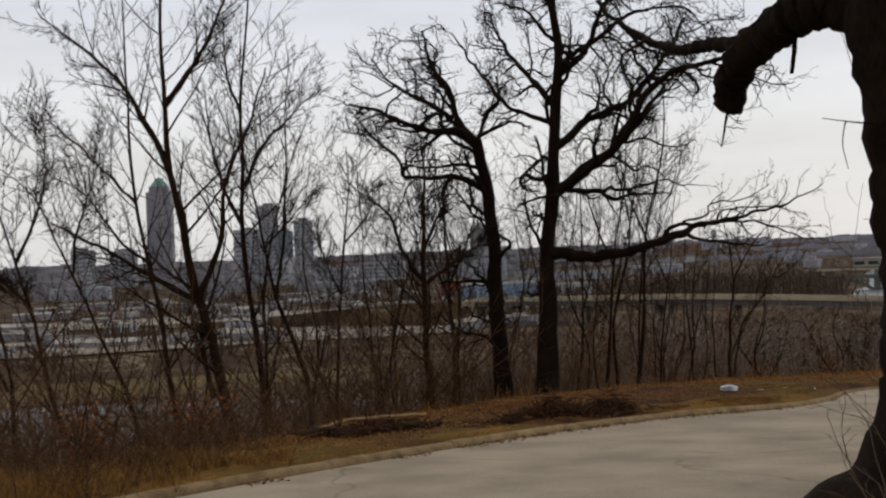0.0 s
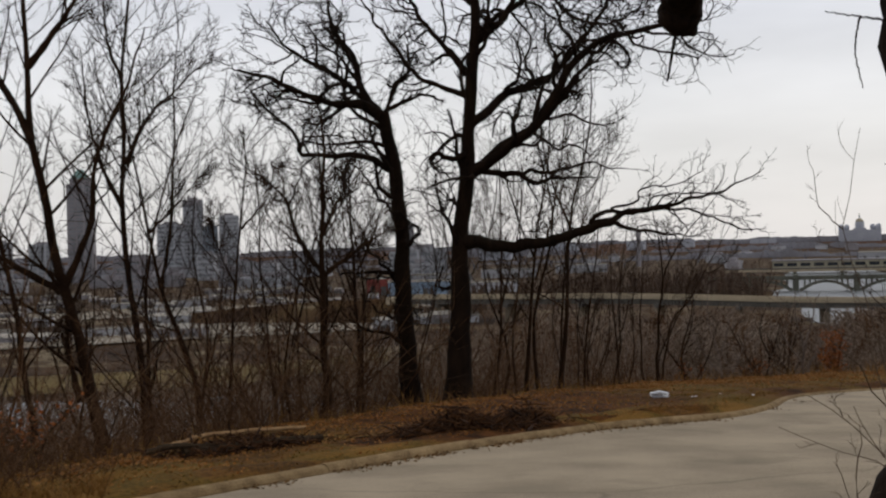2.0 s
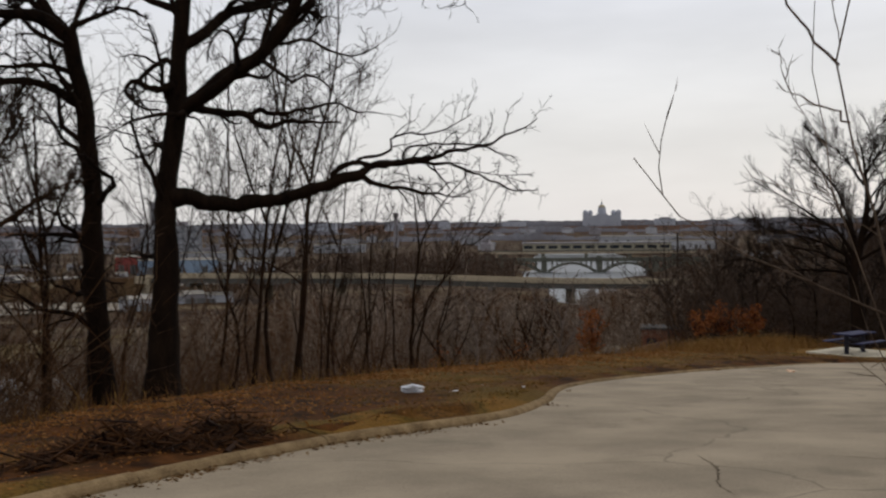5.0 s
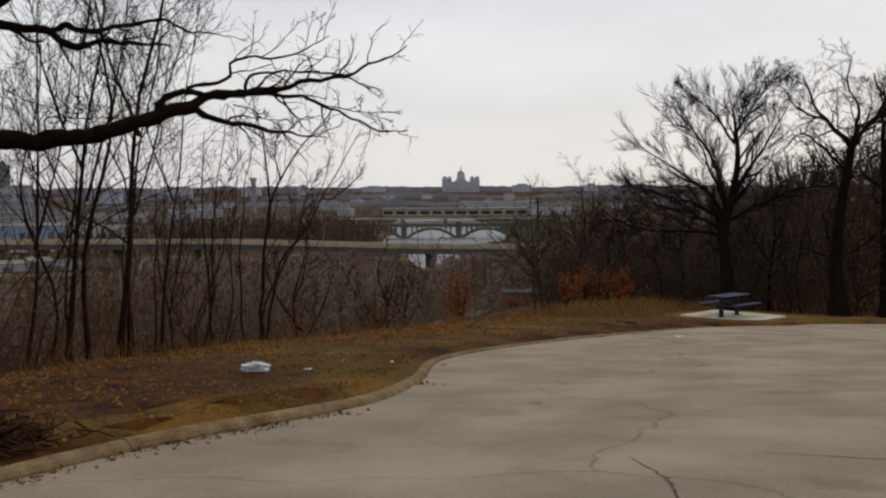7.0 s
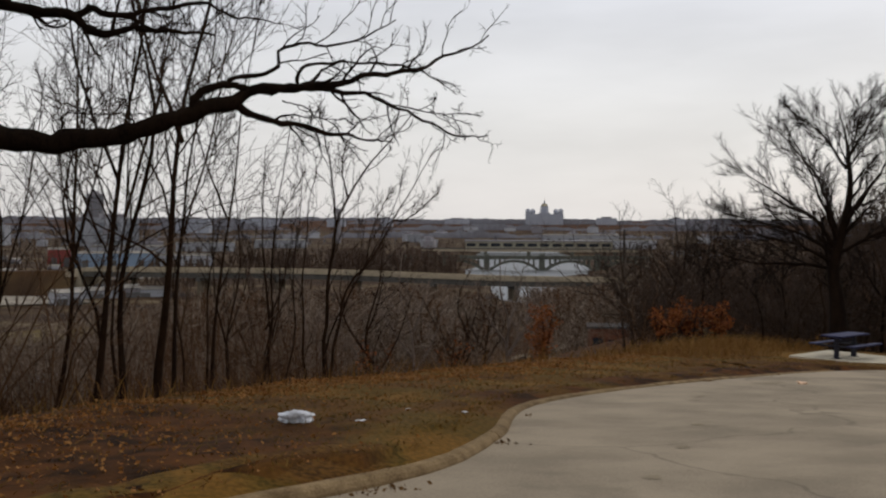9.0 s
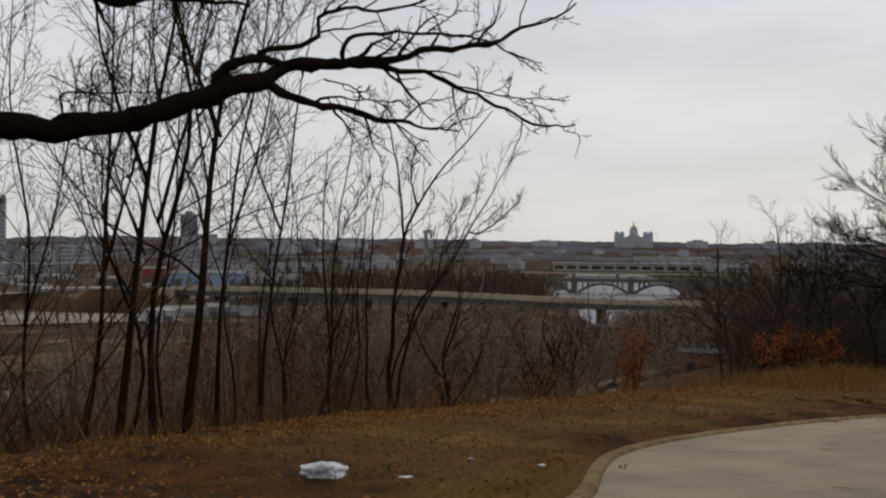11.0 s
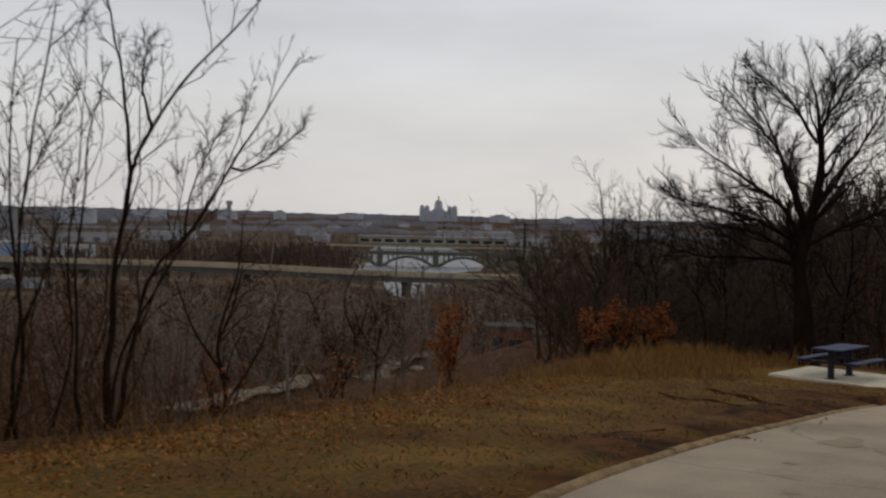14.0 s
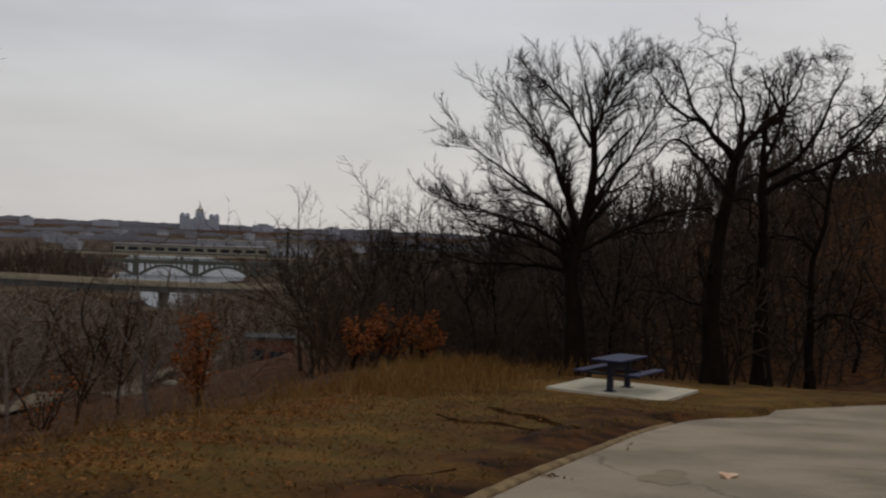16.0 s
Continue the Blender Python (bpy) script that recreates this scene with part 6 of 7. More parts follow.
# bare trees on the slope
x, y = fan(2700, 14, 120, -48, 62, rng, 0.75)
rs = np.hypot(x - 5, y - 17)
ok = slope_ok(x, y, 6, 90) & ~(glade(x, y) & (rs < 108) & (rng.uniform(0, 1, len(x)) < 0.6))
x, y, rs = x[ok], y[ok], rs[ok]
bear = np.degrees(np.arctan2(x - 5, y - 17)) + 4 * wave(x, y, 0.15)
hs = np.minimum(crown_line(x, y) * rng.uniform(0.5, 1.03, len(x)), rng.uniform(6.5, 12.5, len(x)))
hs = np.where(glade(x, y) & (rs < 108), np.minimum(hs, rng.uniform(1.5, 4.0, len(x))), hs)
pale = (((bear > 9) & (bear < 33)) | (bear < 3)) & (np.hypot(x - 5, y - 17) > 38) & (wave(x, y, 0.13, 0.2) > -0.5)
wood("slope_wood", x[~pale], y[~pale], hs[~pale], rng, WOODS, "dense bare brown wood on the slope", 9, 4, 0.0045, 0.011, (30, 75), 0.06)
wood("slope_wood", x[pale], y[pale], hs[pale], rng, WOODS_PALE, "pale grey bare twigs of trees below the bluff", 11, 5, 0.004, 0.011, (35, 80), 0.08, reach=0.46)
x, y = fan(3600, 80, 400, -40, 58, rng, 0.8)
ok = slope_ok(x, y, 60, 385) & (rng.uniform(0, 1, len(x)) < np.where((np.hypot(x, y) > 230) & (x < 70), 0.35, 1)) & ~((x < 60) & (np.hypot(x, y) > 215))
x, y = x[ok], y[ok]
for n_, r0_, r1_, a0_, a1_ in ((1100, 75, 330, 14, 44), (900, 90, 240, -45, 14), (900, 90, 330, 8, 23.4), (500, 125, 330, 25.2, 30)):
    xe, ye = fan(n_, r0_, r1_, a0_, a1_, rng, 0.9)
    ok = slope_ok(xe, ye, 25, 385)
    x, y = np.r_[x, xe[ok]], np.r_[y, ye[ok]]
hv = rng.uniform(7, 13, len(x))
hv = np.minimum(hv * 1.2, crown_line(x, y) * rng.uniform(0.65, 1.0, len(x)))
keep = hv > 1.5
x, y, hv = x[keep], y[keep], hv[keep]
dark = wave(x, y, 0.07, 0.5) + 0.5 * wave(x, y, 0.19, 1.1) > np.where(x < 0.05 * y, 0.8, 0.15)
wood("valley_wood", x[~dark], y[~dark], hv[~dark], rng, WOODS_PALE, "pale grey-brown bare wood on the valley side", 15, 0, 0.006, 0.075, (35, 85), 0.07, k=2, reach=0.50, slim=0.8)
wood("valley_wood", x[dark], y[dark], hv[dark], rng, WOODS, "dark brown bare wood on the valley side", 15, 0, 0.006, 0.075, (35, 85), 0.07, k=2, reach=0.50, slim=0.8)
# deep wood behind the oaks and the table
def deep(n, r0, r1, a0, a1):
    x, y = fan(n, r0, r1, a0, a1, rng, 0.75)
    ok = ~inside(x, y, ROAD_RING) & (np.hypot(x - 34, y - 48.5) > 5) & ((x > 36.5) | (y > 59)) & (side_of(x, y, FAR_EDGE[3:]) > 7.5) & (side_of(x, y, EDGE) < 12)
    return x[ok], y[ok]


x, y = deep(1500, 42, 120, 40, 80)
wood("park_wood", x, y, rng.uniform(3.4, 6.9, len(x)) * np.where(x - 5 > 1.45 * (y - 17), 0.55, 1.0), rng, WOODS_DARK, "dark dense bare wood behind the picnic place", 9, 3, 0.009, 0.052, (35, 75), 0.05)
x, y = deep(850, 38, 95, 38, 80)
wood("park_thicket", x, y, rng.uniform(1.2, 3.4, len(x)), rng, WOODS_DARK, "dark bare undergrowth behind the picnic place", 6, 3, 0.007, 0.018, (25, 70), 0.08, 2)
# scrub round the foot of the maple and the russet bushes
x, y = fan(360, 36, 75, 31, 47, rng, 0.8)
ok = (np.hypot(x - 34, y - 48.5) > 3.2) & (y > 52.5 - 0.35 * (x - 33).clip(0, 20)) & (x > 26) & (side_of(x, y, EDGE) > -9) & (y > 50)
x, y = x[ok], y[ok]
hq = rng.uniform(1.4, 4.5, len(x)) * np.where((x > 30) & (y > 55), 1.4, 1.0)
deep_in = x > 29.5
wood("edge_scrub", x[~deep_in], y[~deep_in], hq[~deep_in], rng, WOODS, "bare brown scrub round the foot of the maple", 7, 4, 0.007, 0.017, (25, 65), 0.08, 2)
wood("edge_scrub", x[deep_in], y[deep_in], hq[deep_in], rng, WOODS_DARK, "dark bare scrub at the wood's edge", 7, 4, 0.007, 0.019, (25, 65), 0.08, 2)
# flats: belts of trees along the river and among the sheds
x, y = fan(2900, 320, 1500, -40, 62, rng, 0.8)
belt = wave(x, y, 0.008) + 0.6 * wave(x, y, 0.021, 1.3)
bearing = np.degrees(np.arctan2(x - 5, y - 17))
far_off = np.hypot(x, y)
open_view = (bearing > 19.5) & (bearing < 31) & (far_off < 780) & (far_off > 560)
bank_wood = ((river_dist(x, y) < 3.2) & (far_off > 600) & ~open_view) | ((bearing > 11) & (bearing < 19.5) & (far_off > 560) & (far_off < 760))
ok = (river_dist(x, y) > 1.1) & ((belt > 0.25) | bank_wood | ((bearing > 6) & (far_off > 480))) & ~open_view & (~((bearing < 4) & (far_off < 560)) | (belt > 1.0))
x, y = x[ok], y[ok]
for n_, r0_, r1_, a0_, a1_ in ((900, 500, 800, 4, 19.5), (700, 430, 900, 31, 50), (260, 330, 560, -30, 5), (500, 560, 1000, -30, 5), (420, 520, 660, 14, 20.8)):
    xe, ye = fan(n_, r0_, r1_, a0_, a1_, rng, 0.8)
    keep = (river_dist(xe, ye) > 1.1) & (wave(xe, ye, 0.03, 0.4) > -0.1)
    x, y = np.r_[x, xe[keep]], np.r_[y, ye[keep]]
bearing, far_off = np.degrees(np.arctan2(x - 5, y - 17)), np.hypot(x, y)
tall = np.where((bearing > 9) & (bearing < 20.9) & (far_off > 430) & (far_off < 760), 1.85, 1.0) * np.where((bearing > 27.5) & (bearing < 36) & (far_off > 430) & (far_off < 760), 1.5, 1.0)
wood("valley_trees", x, y, rng.uniform(5, 9, len(x)) * tall, rng, WOODS_FAR, "far belts of bare trees on the river flats", 4, 0, 0.022, 0.32, (40, 85), 0.05)


def wooded_ridge(radius, top, depth, seed):
    """A long bank of distant woodland: a bumpy crest with a front and a back slope."""
    a = np.radians(np.linspace(-40, 62, 900))
    rng_ = np.random.default_rng(seed)
    bumps = np.convolve(rng_.normal(0, 1, 960), np.ones(3) / 3, "same")[:900] * 1.6 + np.convolve(rng_.normal(0, 1, 1000), np.ones(41) / 41, "same")[:900] * 26
    rows = []
    for off, lift in ((0, -14.0), (depth * 0.08, 0.0), (depth, -14.0)):
        r = radius + off
        z = land(r * np.sin(a), r * np.cos(a)) + top + np.maximum(bumps, -9) * (1 if lift > -5 else 0) + lift
        rows.append(np.stack([r * np.sin(a), r * np.cos(a), z], 1))
    rows = np.array(rows)
    i = np.arange(rows.shape[0] * rows.shape[1]).reshape(rows.shape[:2])
    q = np.stack([i[:-1, :-1], i[:-1, 1:], i[1:, 1:], i[1:, :-1]], -1).reshape(-1, 4)
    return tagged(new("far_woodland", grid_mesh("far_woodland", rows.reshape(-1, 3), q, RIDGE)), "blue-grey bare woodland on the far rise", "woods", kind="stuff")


# ridge colour carries the haze of distance: paler and cooler than bark
RIDGE = material("hazed_far_woodland", (0.150, 0.146, 0.156), (0.105, 0.099, 0.103), 0.012, 0.15, 1.0, 0.0)
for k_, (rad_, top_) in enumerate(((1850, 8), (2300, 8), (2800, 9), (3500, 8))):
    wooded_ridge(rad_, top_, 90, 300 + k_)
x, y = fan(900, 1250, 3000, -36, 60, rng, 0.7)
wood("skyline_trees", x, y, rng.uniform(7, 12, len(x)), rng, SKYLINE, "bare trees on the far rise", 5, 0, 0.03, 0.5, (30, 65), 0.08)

# ---- river, path, field ----
WATER = bpy.data.materials.new("river_water")
WATER.use_nodes = True
wb = WATER.node_tree.nodes["Principled BSDF"]
wb.inputs["Base Color"].default_value, wb.inputs["Roughness"].default_value = (0.07, 0.075, 0.075, 1), 0.4
wnz, wbp = WATER.node_tree.nodes.new("ShaderNodeTexNoise"), WATER.node_tree.nodes.new("ShaderNodeBump")
wnz.inputs["Scale"].default_value, wbp.inputs["Strength"].default_value = 0.4, 0.15
WATER.node_tree.links.new(wnz.outputs["Fac"], wbp.inputs["Height"])
WATER.node_tree.links.new(wbp.outputs[0], wb.inputs["Normal"])


def ribbon(name, line, half, height, mat, label, category):
    t = np.gradient(line, axis=0)
    t /= np.linalg.norm(t, axis=1)[:, None]
    nrm = np.stack([-t[:, 1], t[:, 0]], 1)
    rows = []
    for o in np.linspace(-1, 1, 5):
        p = line + nrm * (o * (half if np.isscalar(half) else half[:, None]))
        z = height(p) if callable(height) else np.full(len(p), height)
        rows.append(np.c_[p, z])
    rows = np.array(rows)
    i = np.arange(rows.shape[0] * rows.shape[1]).reshape(rows.shape[:2])
    q = np.stack([i[:-1, :-1], i[:-1, 1:], i[1:, 1:], i[1:, :-1]], -1).reshape(-1, 4)
    return tagged(new(name, grid_mesh(name, rows.reshape(-1, 3), q[:, ::-1], mat)), label, category, kind="structure")


ribbon("river", RIVER, river_half(RIVER[:, 1]) + 2, -33.3, WATER, "pale grey river reflecting the overcast sky", "water")
ribbon("river", BEND, 29, -33.3, WATER, "pale grey river bend below the bluff", "water")
TRACK = material("gravel_track", (0.215, 0.178, 0.135), (0.10, 0.080, 0.060), 0.8, 12, 0.95, 0.2)
ribbon("track", PATH_LINE, 1.5, lambda p: land(p[:, 0], p[:, 1]) + 0.35, TRACK, "pale gravel track across the slope", "track")
FIELD = material("mown_winter_field", (0.13, 0.098, 0.050), (0.075, 0.056, 0.030), 0.05, 0.6, 1.0, 0.0)
ribbon("field", np.array([(-190.0, 250), (-140, 275), (-90, 292), (-40, 300), (15, 305)]), 22, lambda p: land(p[:, 0], p[:, 1]) + 0.6, FIELD, "flat tan winter field by the river flats", "field")

# ---- pole and brick hut on the slope ----
POLEWOOD = material("tarred_pole", (0.05, 0.042, 0.036), (0.025, 0.02, 0.017), 4, 30, 0.9, 0.3)
BRICK = material("red_brick", (0.165, 0.080, 0.056), (0.10, 0.048, 0.034), 1.5, 9, 0.9, 0.2)
ROOF = material("grey_roofing", (0.07, 0.066, 0.062), (0.045, 0.042, 0.04), 0.8, 8, 1.0, 0.2)
GLASS_DARK = material("dark_window_glass", (0.03, 0.033, 0.038), (0.02, 0.022, 0.026), 2, 8, 0.15, 0.0)
pz = on(*POLE_AT)[2]
pole = thing("utility_pole", (*POLE_AT, pz), "tall dark wooden utility pole on the slope", "pole")
part("shaft", cyl(bmesh.new(), 0.22, 0.15, -1.1 - pz, (0, 0, 0), 10), POLEWOOD, pole)
part("crossarm", box(bmesh.new(), 1.6, 0.12, 0.14, (0, 0.1, -1.1 - pz - 0.8), 0.02), POLEWOOD, pole)
hz = on(*BRICK_AT)[2]
hz += 0.6
hut = thing("brick_building", (*BRICK_AT, hz), "small red brick building with a flat grey roof", "building")
hut.matrix_basis = pose(*BRICK_AT, hz, 0, 0, -28)
part("wall", box(bmesh.new(), 4.6, 4, 4.2, (0, 0, 1.4)), BRICK, hut)
part("roof", box(bmesh.new(), 5.0, 4.4, 0.25, (0, 0, 3.62), 0.05), ROOF, hut)
part("door", box(bmesh.new(), 1.6, 0.1, 2.3, (0.8, -2.02, 1.15)), GLASS_DARK, hut)
part("window", box(bmesh.new(), 1.1, 0.1, 1.0, (-1.2, -2.02, 2.0)), GLASS_DARK, hut)
RUBBLE = material("pale_rubble", (0.26, 0.23, 0.185), (0.15, 0.13, 0.105), 2, 12, 0.9, 0.5)
rr = random.Random(12)
for i in range(9):
    x, y = rr.uniform(44, 60), rr.uniform(100, 116)
    bm = bmesh.new()
    bmesh.ops.create_icosphere(bm, subdivisions=2, radius=rr.uniform(0.5, 1.1))
    for v in bm.verts:
        v.co *= 1 + 0.35 * noise.noise(v.co * 1.7 + Vector((i * 3.0, 0, 0)))
        v.co.z *= 0.55
    ob = part("boulder", bm, RUBBLE)
    ob.location = (x, y, on(x, y, 0)[2] + 0.25)
    tagged(ob, "pale broken boulder lying on the wooded slope", "boulder", "boulders on the slope")


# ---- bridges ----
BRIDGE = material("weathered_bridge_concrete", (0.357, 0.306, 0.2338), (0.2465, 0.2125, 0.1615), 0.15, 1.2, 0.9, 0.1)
# dark arch concrete, its colour lifted a fifth for distance haze
ARCHES = material("hazed_arch_concrete", (0.126, 0.126, 0.1056), (0.078, 0.078, 0.066), 0.15, 1.2, 0.9, 0.1)
PIER = material("dark_pier_concrete", (0.17, 0.145, 0.11), (0.10, 0.085, 0.065), 0.3, 2, 0.9, 0.1)
# dark grey that puts the deck's shade into girders and pier caps
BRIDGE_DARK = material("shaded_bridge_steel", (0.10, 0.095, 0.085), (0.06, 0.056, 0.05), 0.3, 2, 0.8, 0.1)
LOW = smooth_line(np.array([(15, 498, -21.2), (62, 474, -21.4), (107, 456, -21.6), (150, 433, -23.0), (180, 421, -24.2), (233, 413, -25.2), (290, 408, -26.2), (390, 405, -27.5)], float), 8, 2)


def beam_along(line, half, z0, z1, shift=0.0):
    t = np.gradient(line[:, :2], axis=0)
    t /= np.linalg.norm(t, axis=1)[:, None]
    nrm = np.stack([-t[:, 1], t[:, 0]], 1)
    bm = bmesh.new()
    rows = []
    for p, m in zip(line, nrm):
        rows.append([bm.verts.new((*(p[:2] + m * (shift + o)), p[2] + z)) for o, z in ((-half, z0), (half, z0), (half, z1), (-half, z1))])
    for a, b in zip(rows[:-1], rows[1:]):
        for i in range(4):
            j = (i + 1) % 4
            bm.faces.new((a[i], a[j], b[j], b[i]))
    bm.faces.new(rows[0][::-1])
    bm.faces.new(rows[-1])
    bmesh.ops.recalc_face_normals(bm, faces=bm.faces[:])
    return bm


def low_bridge():
    top = thing("road_bridge", (0, 0, 0), "long low concrete road bridge over the river flats", "bridge")
    part("deck", beam_along(LOW, 8.6, -0.6, 0.0), BRIDGE, top)
    for s in (-8.4, 8.4):
        part("parapet", beam_along(LOW, 0.2, 0.004, 0.9, s), BRIDGE, top)
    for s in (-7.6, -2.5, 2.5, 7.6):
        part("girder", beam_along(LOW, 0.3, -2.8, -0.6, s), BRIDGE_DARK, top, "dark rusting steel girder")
    s = np.r_[0, np.cumsum(np.linalg.norm(np.diff(LOW[:, :2], axis=0), axis=1))]
    for u in np.arange(20, s[-1], 33.0):
        p = np.array([np.interp(u, s, LOW[:, i]) for i in range(3)])
        q = np.array([np.interp(u + 1, s, LOW[:, i]) for i in range(3)])
        yaw = math.atan2(q[1] - p[1], q[0] - p[0])
        foot = min(float(land(p[:1], p[1:2])[0]), -33.0) - 1
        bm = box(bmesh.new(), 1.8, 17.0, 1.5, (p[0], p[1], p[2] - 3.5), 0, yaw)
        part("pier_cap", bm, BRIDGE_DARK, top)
        ht = p[2] - 4.2 - foot
        for o in (-5.0, 5.0):
            x, y = p[0] - math.sin(yaw) * o, p[1] + math.cos(yaw) * o
            part("pier", box(bmesh.new(), 2.0, 2.0, ht, (x, y, foot + ht / 2), 0, yaw), PIER, top)
    a_ = math.atan2(-24, 47)
    part("abutment", box(bmesh.new(), 7, 20, 12, (14.5, 498.5, -27.0), 0.3, a_), BRIDGE, top, "pale concrete abutment")


low_bridge()
# earth bank that carries the road up to the bridge
bm = bmesh.new()
rows = []
for x, y, z, w in ((16, 497.5, -21.6, 6), (-20, 515, -22.5, 6), (-60, 535, -25.5, 6), (-110, 560, -30.0, 6), (-140, 575, -33.0, 6)):
    rows.append([bm.verts.new((x + o * 0.45, y + o * 0.89, zz)) for o, zz in ((-w - 18, -33.5), (-w, z), (w, z), (w + 18, -33.5))])
for a_, b_ in zip(rows[:-1], rows[1:]):
    for k_ in range(3):
        bm.faces.new((a_[k_], b_[k_], b_[k_ + 1], a_[k_ + 1]))
bmesh.ops.recalc_face_normals(bm, faces=bm.faces[:])
tagged(part("embankment", bm, MOULD), "brown earth embankment leading to the bridge", "embankment", kind="structure")


def arch_bridge(centre, yaw, span, count, deck, water):
    """Open-spandrel concrete arches between piers."""
    top = thing("arch_bridge", (*centre, 0), "old concrete open-spandrel arch bridge across the river", "bridge")
    top.matrix_basis = pose(*centre, 0, 0, 0, math.degrees(yaw))
    total = span * count
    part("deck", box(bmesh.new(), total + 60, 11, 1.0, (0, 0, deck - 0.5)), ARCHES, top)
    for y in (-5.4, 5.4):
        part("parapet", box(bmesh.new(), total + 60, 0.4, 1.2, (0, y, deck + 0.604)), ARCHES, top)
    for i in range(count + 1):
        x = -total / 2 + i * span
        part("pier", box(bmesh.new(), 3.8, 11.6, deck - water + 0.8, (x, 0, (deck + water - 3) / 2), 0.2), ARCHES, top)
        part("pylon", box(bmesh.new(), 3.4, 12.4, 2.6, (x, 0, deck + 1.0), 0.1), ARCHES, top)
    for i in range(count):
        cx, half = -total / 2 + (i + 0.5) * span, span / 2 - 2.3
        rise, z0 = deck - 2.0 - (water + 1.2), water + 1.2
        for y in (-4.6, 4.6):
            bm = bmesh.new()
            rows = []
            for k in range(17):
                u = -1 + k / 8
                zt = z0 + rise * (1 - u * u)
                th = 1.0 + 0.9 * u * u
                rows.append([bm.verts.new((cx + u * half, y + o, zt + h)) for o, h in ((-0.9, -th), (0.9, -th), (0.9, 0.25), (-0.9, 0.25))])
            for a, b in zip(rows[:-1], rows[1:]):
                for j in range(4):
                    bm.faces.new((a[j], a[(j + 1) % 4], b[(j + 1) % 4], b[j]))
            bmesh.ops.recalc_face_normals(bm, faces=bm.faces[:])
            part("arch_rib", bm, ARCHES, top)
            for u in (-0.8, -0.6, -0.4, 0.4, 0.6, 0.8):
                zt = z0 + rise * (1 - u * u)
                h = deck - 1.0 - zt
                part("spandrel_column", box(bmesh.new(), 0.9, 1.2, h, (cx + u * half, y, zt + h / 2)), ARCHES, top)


arch_bridge((312.9, 668.5), -0.41, 37.5, 4, -24.8, -33.6)
# a plainer crossing further up the river
top = thing("girder_bridge", (395, 870, 0), "flat pale girder bridge far up the river", "bridge")
top.matrix_basis = pose(395, 870, 0, 0, 0, math.degrees(-0.42))
part("deck", box(bmesh.new(), 190, 8, 2.0, (0, 0, -26.0)), BRIDGE, top)
part("railing", box(bmesh.new(), 190, 0.3, 1.0, (0, -3.8, -24.5)), BRIDGE_DARK, top)
for i in range(5):
    part("pier", box(bmesh.new(), 3, 7, 9, (-76 + i * 38, 0, -31.5)), ARCHES, top)

# ---- buildings ----
# town walls and glass: colours lightened to stand in for distance haze
STONE = material("hazed_office_stone", (0.34, 0.34, 0.35), (0.28, 0.28, 0.29), 0.05, 0.5, 0.8, 0.0, spread=0.25)
STONE_DARK = material("brown_granite", (0.245, 0.23, 0.235), (0.19, 0.175, 0.18), 0.05, 0.5, 0.6, 0.0, spread=0.2)
GLASSY = material("hazed_curtain_wall", (0.17, 0.19, 0.215), (0.12, 0.135, 0.155), 0.05, 0.6, 0.35, 0.0)
WHITE_ROOF = material("white_membrane_roof", (0.21, 0.193, 0.168), (0.11, 0.10, 0.088), 0.05, 0.5, 0.9, 0.0, spread=0.3)
PALE_ROOF = material("pale_sheet_roof", (0.31, 0.288, 0.255), (0.19, 0.175, 0.155), 0.05, 0.5, 0.9, 0.0, spread=0.3)
DOOR_GREY = material("grey_roller_door", (0.11, 0.105, 0.10), (0.08, 0.076, 0.072), 0.5, 3, 0.6, 0.0)
BLUE_WALL = material("pale_blue_sheet_cladding", (0.23, 0.285, 0.35), (0.18, 0.225, 0.28), 0.1, 1.5, 0.6, 0.0)
RED_WALL = material("red_sheet_cladding", (0.21, 0.06, 0.05), (0.16, 0.045, 0.04), 0.1, 1.5, 0.6, 0.0)
COPPER = material("green_copper_roof", (0.16, 0.23, 0.21), (0.11, 0.16, 0.15), 0.1, 1, 0.6, 0.0)
GOLD = material("gilded_dome", (0.30, 0.268, 0.195), (0.24, 0.21, 0.16), 0.3, 2, 0.4, 0.0, metal=0.5)
# band tone kept close to the walls, its contrast lowered as by haze
BAND = material("grey_window_band", (0.19, 0.195, 0.205), (0.15, 0.155, 0.165), 0.1, 0.8, 0.3, 0.0)


